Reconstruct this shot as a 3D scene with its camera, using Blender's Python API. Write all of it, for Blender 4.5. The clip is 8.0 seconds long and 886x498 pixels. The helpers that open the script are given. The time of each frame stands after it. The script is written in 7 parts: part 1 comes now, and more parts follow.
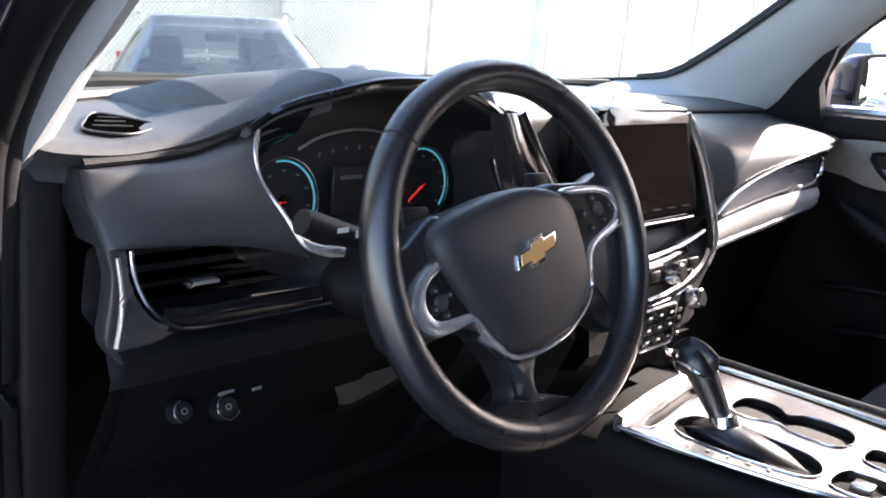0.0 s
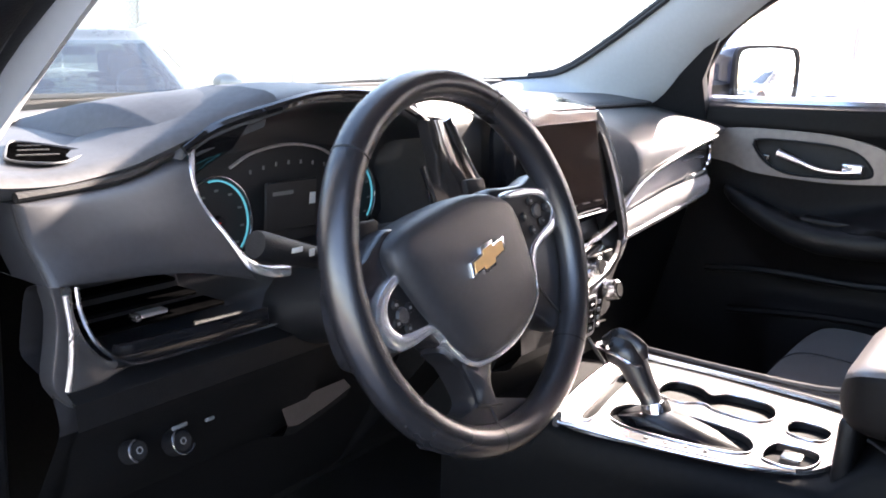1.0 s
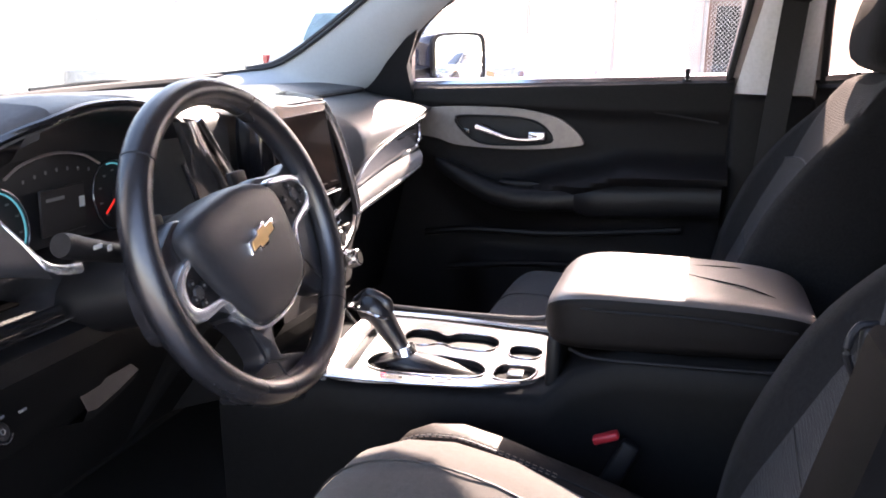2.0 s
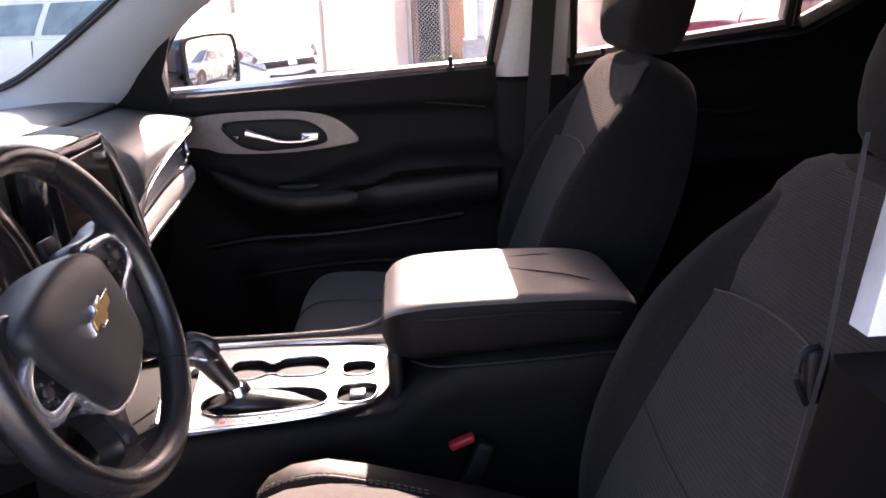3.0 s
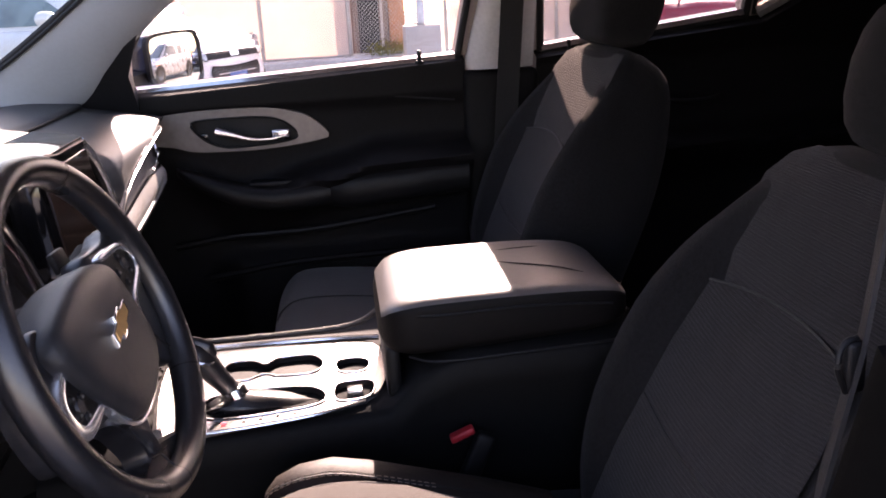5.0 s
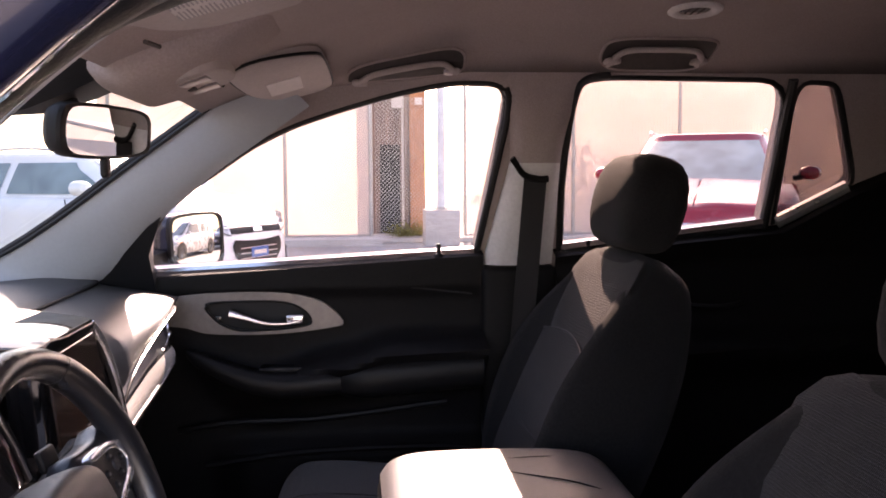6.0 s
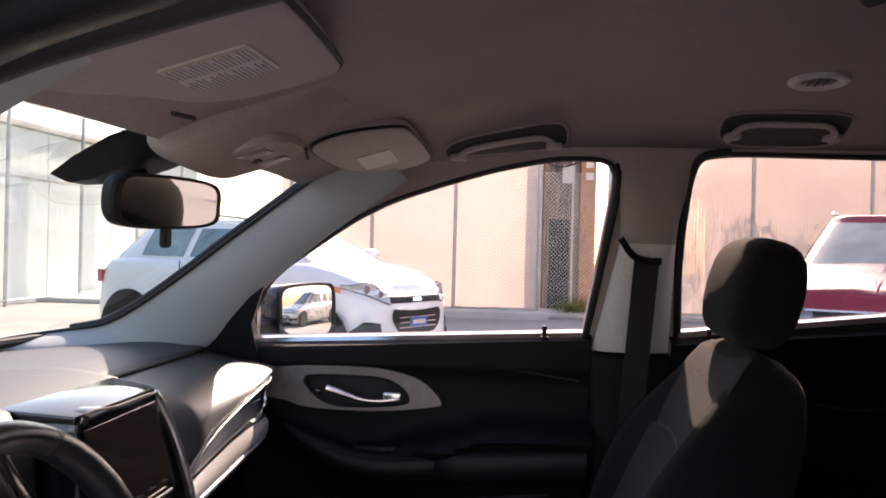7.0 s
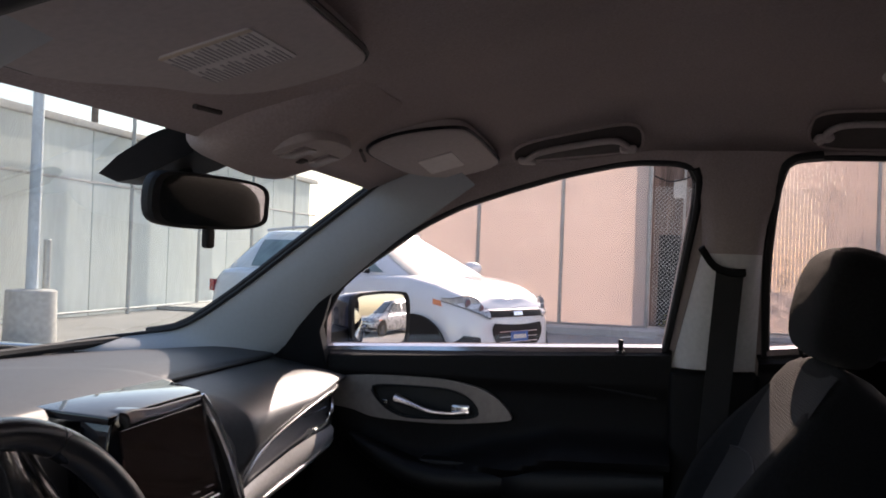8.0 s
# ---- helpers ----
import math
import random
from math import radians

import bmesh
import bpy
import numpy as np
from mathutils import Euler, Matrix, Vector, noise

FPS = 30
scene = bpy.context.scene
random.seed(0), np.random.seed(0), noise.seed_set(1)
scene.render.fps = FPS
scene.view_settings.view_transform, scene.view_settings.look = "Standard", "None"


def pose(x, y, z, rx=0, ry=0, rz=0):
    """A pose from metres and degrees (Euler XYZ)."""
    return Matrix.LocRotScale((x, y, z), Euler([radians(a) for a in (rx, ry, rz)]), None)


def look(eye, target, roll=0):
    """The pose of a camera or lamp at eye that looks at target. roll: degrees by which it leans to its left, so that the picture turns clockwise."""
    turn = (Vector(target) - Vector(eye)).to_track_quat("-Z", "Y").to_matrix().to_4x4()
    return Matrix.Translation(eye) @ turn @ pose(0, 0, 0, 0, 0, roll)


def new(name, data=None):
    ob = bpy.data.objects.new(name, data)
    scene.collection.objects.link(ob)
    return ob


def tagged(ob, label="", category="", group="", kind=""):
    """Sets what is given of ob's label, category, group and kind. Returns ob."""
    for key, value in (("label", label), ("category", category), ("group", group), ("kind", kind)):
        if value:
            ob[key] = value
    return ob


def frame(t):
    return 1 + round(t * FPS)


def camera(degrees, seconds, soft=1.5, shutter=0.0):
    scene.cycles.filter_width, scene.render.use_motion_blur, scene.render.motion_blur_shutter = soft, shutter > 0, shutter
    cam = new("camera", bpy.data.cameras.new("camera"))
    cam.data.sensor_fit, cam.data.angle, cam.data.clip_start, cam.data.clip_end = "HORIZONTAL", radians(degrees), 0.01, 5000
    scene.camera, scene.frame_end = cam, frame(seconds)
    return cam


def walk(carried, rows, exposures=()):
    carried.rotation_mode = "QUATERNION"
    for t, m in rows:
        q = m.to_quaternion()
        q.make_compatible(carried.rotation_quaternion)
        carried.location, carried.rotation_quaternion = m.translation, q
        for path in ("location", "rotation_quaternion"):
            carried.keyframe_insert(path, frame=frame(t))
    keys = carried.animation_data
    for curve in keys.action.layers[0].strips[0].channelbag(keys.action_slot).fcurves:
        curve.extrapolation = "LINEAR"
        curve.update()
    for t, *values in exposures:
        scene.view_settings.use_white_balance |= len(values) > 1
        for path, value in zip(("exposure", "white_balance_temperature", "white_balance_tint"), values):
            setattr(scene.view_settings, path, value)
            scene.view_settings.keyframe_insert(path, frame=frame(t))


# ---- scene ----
cam = camera(52.5, 8.0, 1.8)
PATH = [
    (0, (-1.028, -0.448, 1.296), (0.426, 0.843, 0.826), 5.5),
    (0.5, (-1.027, -0.407, 1.292), (0.475, 0.826, 0.82), 4.9),
    (1, (-1.064, -0.394, 1.298), (0.561, 0.683, 0.852), 3.5),
    (1.5, (-1.15, -0.437, 1.306), (0.631, 0.352, 0.852), 3.1),
    (2, (-1.227, -0.42, 1.322), (0.652, 0.086, 0.864), 1.4),
    (2.2, (-1.23, -0.39, 1.334), (0.686, -0.055, 0.868), -0.4),
    (3.3, (-1.201, -0.274, 1.387), (0.721, -0.4, 0.851), -2.6),
    (3.5, (-1.206, -0.264, 1.39), (0.713, -0.405, 0.846), -3.1),
    (4, (-1.23, -0.238, 1.401), (0.675, -0.428, 0.823), -3.7),
    (4.2, (-1.229, -0.234, 1.399), (0.673, -0.427, 0.812), -3.5),
    (5.3, (-1.202, -0.221, 1.4), (0.72, -0.435, 0.889), -2.5),
    (5.5, (-1.195, -0.219, 1.407), (0.744, -0.445, 0.969), -2.1),
    (5.8, (-1.2, -0.23, 1.423), (0.768, -0.434, 1.134), -0.4),
    (6, (-1.174, -0.226, 1.422), (0.81, -0.418, 1.257), -0.3),
    (6.5, (-1.133, -0.285, 1.426), (0.867, -0.3, 1.381), 0.1),
    (7, (-1.096, -0.374, 1.431), (0.895, -0.18, 1.425), 1.4),
    (7.5, (-1.071, -0.437, 1.428), (0.898, -0.088, 1.44), 1.8),
    (8, (-1.026, -0.444, 1.419), (0.926, -0.009, 1.439), 2.1),
]
walk(cam, [(t, look(eye, target, roll)) for t, eye, target, roll in PATH], [(0.0, 2.84, 6900, 18), (1.0, 3.38, 7100, 20), (2.2, 3.14, 7500, 27), (3.3, 2.48, 7700, 35), (4.2, 2.26, 7700, 35), (5.5, 2.37, 7900, 36), (6.0, 2.42, 8200, 36), (6.5, 2.3, 8500, 35), (7.0, 1.9, 7800, 25), (8.0, 1.17, 7200, 21)])

# ---- world, sun, exposure ----
SUN_DIR = Vector((1.0, -0.115, 0.632)).normalized()
world = bpy.data.worlds.new("sky")
scene.world = world
world.use_nodes = True
wn = world.node_tree
bg = wn.nodes["Background"]
sky = wn.nodes.new("ShaderNodeTexSky")
sky.sky_type = "NISHITA"
sky.sun_disc = False
sky.sun_elevation = math.asin(SUN_DIR.z)
sky.sun_rotation = math.atan2(SUN_DIR.x, SUN_DIR.y)
wn.links.new(sky.outputs[0], bg.inputs[0])
bg.inputs[1].default_value = 0.15
sun = new("sun", bpy.data.lights.new("sun", "SUN"))
sun.data.energy = 4.2
sun.data.angle = radians(0.53)
sun.data.color = (1.0, 0.94, 0.86)
sun.matrix_world = look(SUN_DIR * 30, (0, 0, 0))

# ---- materials ----
MATS = {}


def mat(name, color, rough=0.5, metal=0.0, noise_scale=0, noise_mix=0.25, bump=0.0, bump_scale=400, coat=0.0, spec=0.5, random_mix=0.0, big_scale=4.0, sheen=0.0, stretch=(1, 1, 1)):
    """A procedural surface: base colour with grain and larger stains, and fine relief."""
    m = bpy.data.materials.new(name)
    m.use_nodes = True
    nt = m.node_tree
    b = nt.nodes["Principled BSDF"]
    b.inputs["Base Color"].default_value = (*color, 1)
    b.inputs["Roughness"].default_value = rough
    b.inputs["Metallic"].default_value = metal
    b.inputs["Coat Weight"].default_value = coat
    b.inputs["Specular IOR Level"].default_value = spec
    b.inputs["Sheen Weight"].default_value = sheen
    tc = nt.nodes.new("ShaderNodeTexCoord")
    mp = nt.nodes.new("ShaderNodeMapping")
    mp.inputs["Scale"].default_value = stretch
    nt.links.new(tc.outputs["Object"], mp.inputs[0])
    if noise_scale:
        out = None
        for sc, amount in ((noise_scale, noise_mix), (big_scale, noise_mix * 0.8)):
            n = nt.nodes.new("ShaderNodeTexNoise")
            n.inputs["Scale"].default_value = sc
            n.inputs["Detail"].default_value = 5
            nt.links.new(mp.outputs[0], n.inputs[0])
            r = nt.nodes.new("ShaderNodeMapRange")
            r.inputs["From Min"].default_value, r.inputs["From Max"].default_value = 0.3, 0.7
            r.inputs["To Min"].default_value, r.inputs["To Max"].default_value = 1 - amount, 1 + amount
            nt.links.new(n.outputs[0], r.inputs[0])
            mx = nt.nodes.new("ShaderNodeMix")
            mx.data_type, mx.blend_type = "RGBA", "MULTIPLY"
            mx.inputs[0].default_value = 1
            if out is None:
                mx.inputs[6].default_value = (*color, 1)
            else:
                nt.links.new(out, mx.inputs[6])
            nt.links.new(r.outputs[0], mx.inputs[7])
            out = mx.outputs[2]
            if sc == big_scale:
                rr = nt.nodes.new("ShaderNodeMapRange")
                rr.inputs["To Min"].default_value, rr.inputs["To Max"].default_value = max(rough - 0.08, 0.02), min(rough + 0.08, 1)
                nt.links.new(n.outputs[0], rr.inputs[0])
                nt.links.new(rr.outputs[0], b.inputs["Roughness"])
        nt.links.new(out, b.inputs["Base Color"])
    if bump:
        n = nt.nodes.new("ShaderNodeTexNoise")
        n.inputs["Scale"].default_value = bump_scale
        n.inputs["Detail"].default_value = 3
        nt.links.new(mp.outputs[0], n.inputs[0])
        bp = nt.nodes.new("ShaderNodeBump")
        bp.inputs["Strength"].default_value = bump
        bp.inputs["Distance"].default_value = 0.002
        nt.links.new(n.outputs[0], bp.inputs["Height"])
        nt.links.new(bp.outputs[0], b.inputs["Normal"])
    MATS[name] = m
    return m


def glass_mat(name, tint, least=0.04):
    m = bpy.data.materials.new(name)
    m.use_nodes = True
    nt = m.node_tree
    nt.nodes.remove(nt.nodes["Principled BSDF"])
    out = nt.nodes["Material Output"]
    tr = nt.nodes.new("ShaderNodeBsdfTransparent")
    tr.inputs[0].default_value = (*tint, 1)
    gl = nt.nodes.new("ShaderNodeBsdfGlossy")
    gl.inputs["Roughness"].default_value = 0.01
    lw = nt.nodes.new("ShaderNodeLayerWeight")
    lw.inputs[0].default_value = 0.5
    pw = nt.nodes.new("ShaderNodeMath")
    pw.operation = "POWER"
    pw.inputs[1].default_value = 5
    nt.links.new(lw.outputs["Facing"], pw.inputs[0])
    fr = nt.nodes.new("ShaderNodeMapRange")
    fr.inputs["To Min"].default_value, fr.inputs["To Max"].default_value = least, 0.9
    nt.links.new(pw.outputs[0], fr.inputs[0])
    mx = nt.nodes.new("ShaderNodeMixShader")
    nt.links.new(fr.outputs[0], mx.inputs[0])
    nt.links.new(tr.outputs[0], mx.inputs[1])
    nt.links.new(gl.outputs[0], mx.inputs[2])
    nt.links.new(mx.outputs[0], out.inputs[0])
    return m


def weave_mat(name, color, scale=260.0, rough=0.9):
    """Woven seat cloth: rows of small bumps in a darker ground."""
    m = mat(name, color, rough, noise_scale=30, noise_mix=0.12, sheen=0.08, spec=0.15)
    nt = m.node_tree
    b = nt.nodes["Principled BSDF"]
    tc = nt.nodes.new("ShaderNodeTexCoord")
    vo = nt.nodes.new("ShaderNodeTexVoronoi")
    vo.feature = "F1"
    vo.inputs["Scale"].default_value = scale
    vo.inputs["Randomness"].default_value = 0.12
    nt.links.new(tc.outputs["Object"], vo.inputs["Vector"])
    mr = nt.nodes.new("ShaderNodeMapRange")
    mr.inputs["From Min"].default_value, mr.inputs["From Max"].default_value = 0.2, 0.75
    mr.inputs["To Min"].default_value, mr.inputs["To Max"].default_value = 1.45, 0.42
    nt.links.new(vo.outputs["Distance"], mr.inputs[0])
    src = b.inputs["Base Color"].links[0].from_socket
    mx = nt.nodes.new("ShaderNodeMix")
    mx.data_type, mx.blend_type = "RGBA", "MULTIPLY"
    mx.inputs[0].default_value = 1
    nt.links.new(src, mx.inputs[6])
    nt.links.new(mr.outputs[0], mx.inputs[7])
    nt.links.new(mx.outputs[2], b.inputs["Base Color"])
    bp = nt.nodes.new("ShaderNodeBump")
    bp.invert = True
    bp.inputs["Strength"].default_value = 0.6
    bp.inputs["Distance"].default_value = 0.002
    nt.links.new(vo.outputs["Distance"], bp.inputs["Height"])
    nt.links.new(bp.outputs[0], b.inputs["Normal"])
    return m


def translucent(m, amount):
    """Thin vinyl or cloth that lets part of the light from behind through."""
    nt = m.node_tree
    b = nt.nodes["Principled BSDF"]
    out = nt.nodes["Material Output"]
    tl = nt.nodes.new("ShaderNodeBsdfTranslucent")
    if b.inputs["Base Color"].links:
        nt.links.new(b.inputs["Base Color"].links[0].from_socket, tl.inputs[0])
    else:
        tl.inputs[0].default_value = b.inputs["Base Color"].default_value
    mx = nt.nodes.new("ShaderNodeMixShader")
    mx.inputs[0].default_value = amount
    nt.links.new(b.outputs[0], mx.inputs[1])
    nt.links.new(tl.outputs[0], mx.inputs[2])
    nt.links.new(mx.outputs[0], out.inputs[0])
    return m


def glow_mat(name, color, strength):
    m = mat(name, color, 0.4)
    b = m.node_tree.nodes["Principled BSDF"]
    b.inputs["Emission Color"].default_value = (*color, 1)
    b.inputs["Emission Strength"].default_value = strength
    return m


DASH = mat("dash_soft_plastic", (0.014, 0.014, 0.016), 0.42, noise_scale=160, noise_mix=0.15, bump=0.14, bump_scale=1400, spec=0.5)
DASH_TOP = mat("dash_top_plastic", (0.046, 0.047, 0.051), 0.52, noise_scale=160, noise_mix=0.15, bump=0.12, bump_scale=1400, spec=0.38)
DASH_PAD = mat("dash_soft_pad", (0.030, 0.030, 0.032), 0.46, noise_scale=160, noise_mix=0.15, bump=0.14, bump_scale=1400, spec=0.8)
HARD = mat("hard_black_plastic", (0.006, 0.006, 0.007), 0.52, noise_scale=90, noise_mix=0.2, bump=0.25, bump_scale=700, spec=0.3)
DOOR_PL = mat("door_plastic", (0.006, 0.0052, 0.0055), 0.55, noise_scale=120, noise_mix=0.2, bump=0.3, bump_scale=800, spec=0.14)
LEATHER = mat("wheel_leather", (0.013, 0.013, 0.0155), 0.27, noise_scale=220, noise_mix=0.2, bump=0.14, bump_scale=900, spec=0.85)
PAD_PL = mat("airbag_cover_plastic", (0.0204, 0.0211, 0.0245), 0.42, noise_scale=200, noise_mix=0.12, bump=0.3, bump_scale=1000)
GLOSS = mat("gloss_black", (0.008, 0.008, 0.009), 0.08, noise_scale=40, noise_mix=0.1, coat=0.5)
CHROME = mat("chrome", (0.86, 0.86, 0.88), 0.18, metal=1.0, noise_scale=60, noise_mix=0.05)
BRIGHT = mat("bright_silver_paint", (0.76, 0.76, 0.78), 0.20, metal=0.8, noise_scale=120, noise_mix=0.05)
PILLAR_BLACK = mat("pillar_black_plastic", (0.0022, 0.0022, 0.0024), 0.7, noise_scale=90, noise_mix=0.2, bump=0.12, bump_scale=900, spec=0.05)
VOID = mat("vent_depth", (0.0015, 0.0015, 0.0016), 1.0, noise_scale=60, noise_mix=0.2, spec=0.0)
SATIN = mat("satin_silver", (0.70, 0.69, 0.69), 0.30, metal=0.9, noise_scale=120, noise_mix=0.08, bump=0.05, bump_scale=1500)
BEZEL = mat("door_bezel_silver", (0.175, 0.158, 0.15), 0.36, metal=0.5, noise_scale=80, noise_mix=0.1)
CONSOLE_SILVER = mat("console_silver", (0.42, 0.407, 0.402), 0.21, metal=0.82, noise_scale=80, noise_mix=0.06)
CLOTH = weave_mat("seat_cloth_mesh", (0.0215, 0.0202, 0.0218), 430)
BOLSTER = mat("seat_bolster_cloth", (0.011, 0.0105, 0.011), 0.9, noise_scale=250, noise_mix=0.25, bump=0.5, bump_scale=900, sheen=0.04, spec=0.1)
CUSHION = mat("seat_cushion_cloth", (0.060, 0.051, 0.045), 0.9, noise_scale=250, noise_mix=0.2, bump=0.5, bump_scale=900, sheen=0.15, spec=0.2)
CUSHION_GREY = mat("seat_cushion_grey_cloth", (0.040, 0.0375, 0.0375), 0.9, noise_scale=250, noise_mix=0.2, bump=0.5, bump_scale=900, sheen=0.15, spec=0.15)
STITCH_PALE = mat("pale_stitches", (0.34, 0.26, 0.21), 0.8, noise_scale=300, noise_mix=0.2)
BROWN_VINYL = mat("bolster_vinyl", (0.030, 0.022, 0.018), 0.55, noise_scale=200, noise_mix=0.2, bump=0.3, bump_scale=900, spec=0.3)
STITCH = mat("stitching_thread", (0.085, 0.078, 0.074), 0.8, noise_scale=300, noise_mix=0.2)
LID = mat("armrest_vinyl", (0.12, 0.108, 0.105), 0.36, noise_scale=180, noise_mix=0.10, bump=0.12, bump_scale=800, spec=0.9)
HEADLINER = mat("headliner_fabric", (0.38, 0.318, 0.305), 0.95, noise_scale=300, noise_mix=0.10, bump=0.3, bump_scale=1200, big_scale=3, spec=0.15)
VISOR = mat("visor_vinyl", (0.42, 0.365, 0.35), 0.7, noise_scale=150, noise_mix=0.06, bump=0.15, bump_scale=1200)
PALE_TRIM = mat("pale_pillar_trim", (0.62, 0.60, 0.60), 0.6, noise_scale=120, noise_mix=0.06, bump=0.2, bump_scale=900)
PILLAR = mat("pillar_trim_grey", (0.37, 0.39, 0.41), 0.55, noise_scale=120, noise_mix=0.025, bump=0.10, bump_scale=1400)
RUBBER = mat("rubber_seal", (0.010, 0.010, 0.011), 0.6, noise_scale=60, noise_mix=0.2, bump=0.2, bump_scale=300)
BELT = mat("belt_webbing", (0.013, 0.012, 0.013), 0.8, noise_scale=400, noise_mix=0.25, bump=0.4, bump_scale=1200)
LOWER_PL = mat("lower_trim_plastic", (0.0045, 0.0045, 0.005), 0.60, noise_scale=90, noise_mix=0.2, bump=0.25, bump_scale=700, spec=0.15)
CARPET = mat("floor_carpet", (0.009, 0.008, 0.008), 0.95, noise_scale=300, noise_mix=0.4, bump=0.8, bump_scale=600)
RED = mat("red_plastic", (0.45, 0.02, 0.03), 0.4, noise_scale=50, noise_mix=0.1)
GOLD = mat("gold_emblem", (0.62, 0.36, 0.14), 0.35, metal=0.4, noise_scale=90, noise_mix=0.08)
COLUMN_SATIN = mat("column_gloss", (0.045, 0.045, 0.047), 0.13, metal=0.4, noise_scale=120, noise_mix=0.06, coat=0.6, spec=0.7)
STRIP = mat("strip_silver_paint", (0.58, 0.565, 0.56), 0.34, metal=0.35, noise_scale=120, noise_mix=0.06)
VENT_SATIN = mat("vent_satin", (0.15, 0.15, 0.158), 0.26, metal=0.8, noise_scale=120, noise_mix=0.06)
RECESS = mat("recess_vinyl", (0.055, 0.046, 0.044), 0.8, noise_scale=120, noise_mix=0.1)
LABEL = mat("label_paper", (0.60, 0.56, 0.54), 0.6, noise_scale=60, noise_mix=0.05)
INK = mat("label_ink", (0.36, 0.34, 0.34), 0.7)
YELLOW_INK = mat("label_yellow", (0.56, 0.47, 0.36), 0.6)
MIRROR = mat("mirror_glass", (0.86, 0.88, 0.88), 0.01, metal=1.0)
SCREEN_LCD = mat("screen_lcd", (0.048, 0.032, 0.026), 0.10, noise_scale=20, noise_mix=0.15, coat=0.5, spec=0.9)
BODY = mat("body_paint_dark_blue", (0.012, 0.014, 0.035), 0.22, metal=0.3, noise_scale=300, noise_mix=0.1, coat=1.0)
MARK = mat("printed_marks", (0.50, 0.50, 0.50), 0.6)
DIM_MARK = mat("button_print", (0.12, 0.12, 0.12), 0.6)
GAUGE = mat("gauge_face", (0.008, 0.008, 0.009), 0.6, noise_scale=60, noise_mix=0.1)
TEAL = glow_mat("teal_ring_light", (0.06, 0.36, 0.46), 0.10)
NEEDLE = glow_mat("red_needle_light", (0.7, 0.03, 0.02), 0.12)
RED_LED = glow_mat("red_gear_light", (0.9, 0.02, 0.04), 1.2)
WINDSHIELD = glass_mat("windshield_glass", (0.70, 0.775, 0.755), 0.07)
SIDE_GLASS = glass_mat("side_glass", (0.93, 0.90, 0.88))
REAR_GLASS = glass_mat("rear_side_glass", (0.83, 0.79, 0.77))
TINT_GLASS = glass_mat("privacy_glass", (0.34, 0.30, 0.29))
SEDAN_GLASS = glass_mat("sedan_glass", (0.50, 0.56, 0.54), 0.14)
TEAL_GLASS = mat("teal_car_glass", (0.16, 0.23, 0.24), 0.05, noise_scale=2, noise_mix=0.25, coat=1.0)
LAMP_BACK = mat("lamp_bowl", (0.48, 0.49, 0.51), 0.22, metal=0.25, noise_scale=40, noise_mix=0.3, coat=1.0)
CONSOLE_LENS = mat("reading_lamp_lens", (0.20, 0.16, 0.15), 0.35, noise_scale=60, noise_mix=0.2)
ARM_VINYL = mat("arm_rest_vinyl_black", (0.008, 0.0075, 0.008), 0.42, noise_scale=160, noise_mix=0.12, bump=0.15, bump_scale=1000, spec=0.2)
LEATHERETTE = mat("padded_leatherette", (0.0255, 0.0263, 0.0300), 0.40, noise_scale=160, noise_mix=0.12, bump=0.14, bump_scale=1200, spec=0.55)
CAR_GLASS = mat("car_window_glass", (0.05, 0.06, 0.065), 0.05, noise_scale=3, noise_mix=0.3, coat=0.6)
WHITE_PAINT = mat("white_car_paint", (0.75, 0.76, 0.78), 0.25, noise_scale=300, noise_mix=0.04, coat=1.0)
RED_PAINT = mat("red_car_paint", (0.30, 0.012, 0.03), 0.25, noise_scale=300, noise_mix=0.08, coat=1.0)
SILVER_PAINT = mat("silver_car_paint", (0.42, 0.43, 0.45), 0.28, metal=0.6, noise_scale=300, noise_mix=0.05, coat=1.0)
PALE_PAINT = mat("grey_car_paint", (0.17, 0.178, 0.18), 0.28, metal=0.4, noise_scale=300, noise_mix=0.05, coat=0.8)
TYRE = mat("tyre_rubber", (0.018, 0.018, 0.018), 0.8, noise_scale=80, noise_mix=0.3, bump=0.3, bump_scale=120)
RIM = mat("alloy_rim", (0.55, 0.56, 0.58), 0.25, metal=1.0, noise_scale=50, noise_mix=0.1)
LAMP_CLEAR = mat("headlamp_lens", (0.24, 0.25, 0.27), 0.10, metal=0.5, noise_scale=10, noise_mix=0.2, coat=1.0)
AMBER = mat("amber_lens", (0.75, 0.24, 0.10), 0.2, noise_scale=20, noise_mix=0.2, coat=0.8)
RED_LENS = mat("tail_lens", (0.50, 0.03, 0.03), 0.2, noise_scale=20, noise_mix=0.2, coat=0.8)
PLATE_BLUE = mat("plate_blue", (0.05, 0.14, 0.40), 0.5, noise_scale=20, noise_mix=0.15)
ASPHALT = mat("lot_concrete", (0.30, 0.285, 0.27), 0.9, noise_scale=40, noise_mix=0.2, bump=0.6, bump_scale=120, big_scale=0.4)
CONCRETE = mat("concrete", (0.52, 0.49, 0.46), 0.9, noise_scale=18, noise_mix=0.15, bump=0.5, bump_scale=60, big_scale=1.2)
WALL_PALE = mat("painted_concrete_wall", (0.70, 0.73, 0.69), 0.85, noise_scale=9, noise_mix=0.07, bump=0.3, bump_scale=40, big_scale=0.5, stretch=(1, 1, 0.25))
WALL_TAN = mat("tan_wall", (0.72, 0.62, 0.57), 0.9, noise_scale=9, noise_mix=0.06, bump=0.3, bump_scale=40, big_scale=0.5)
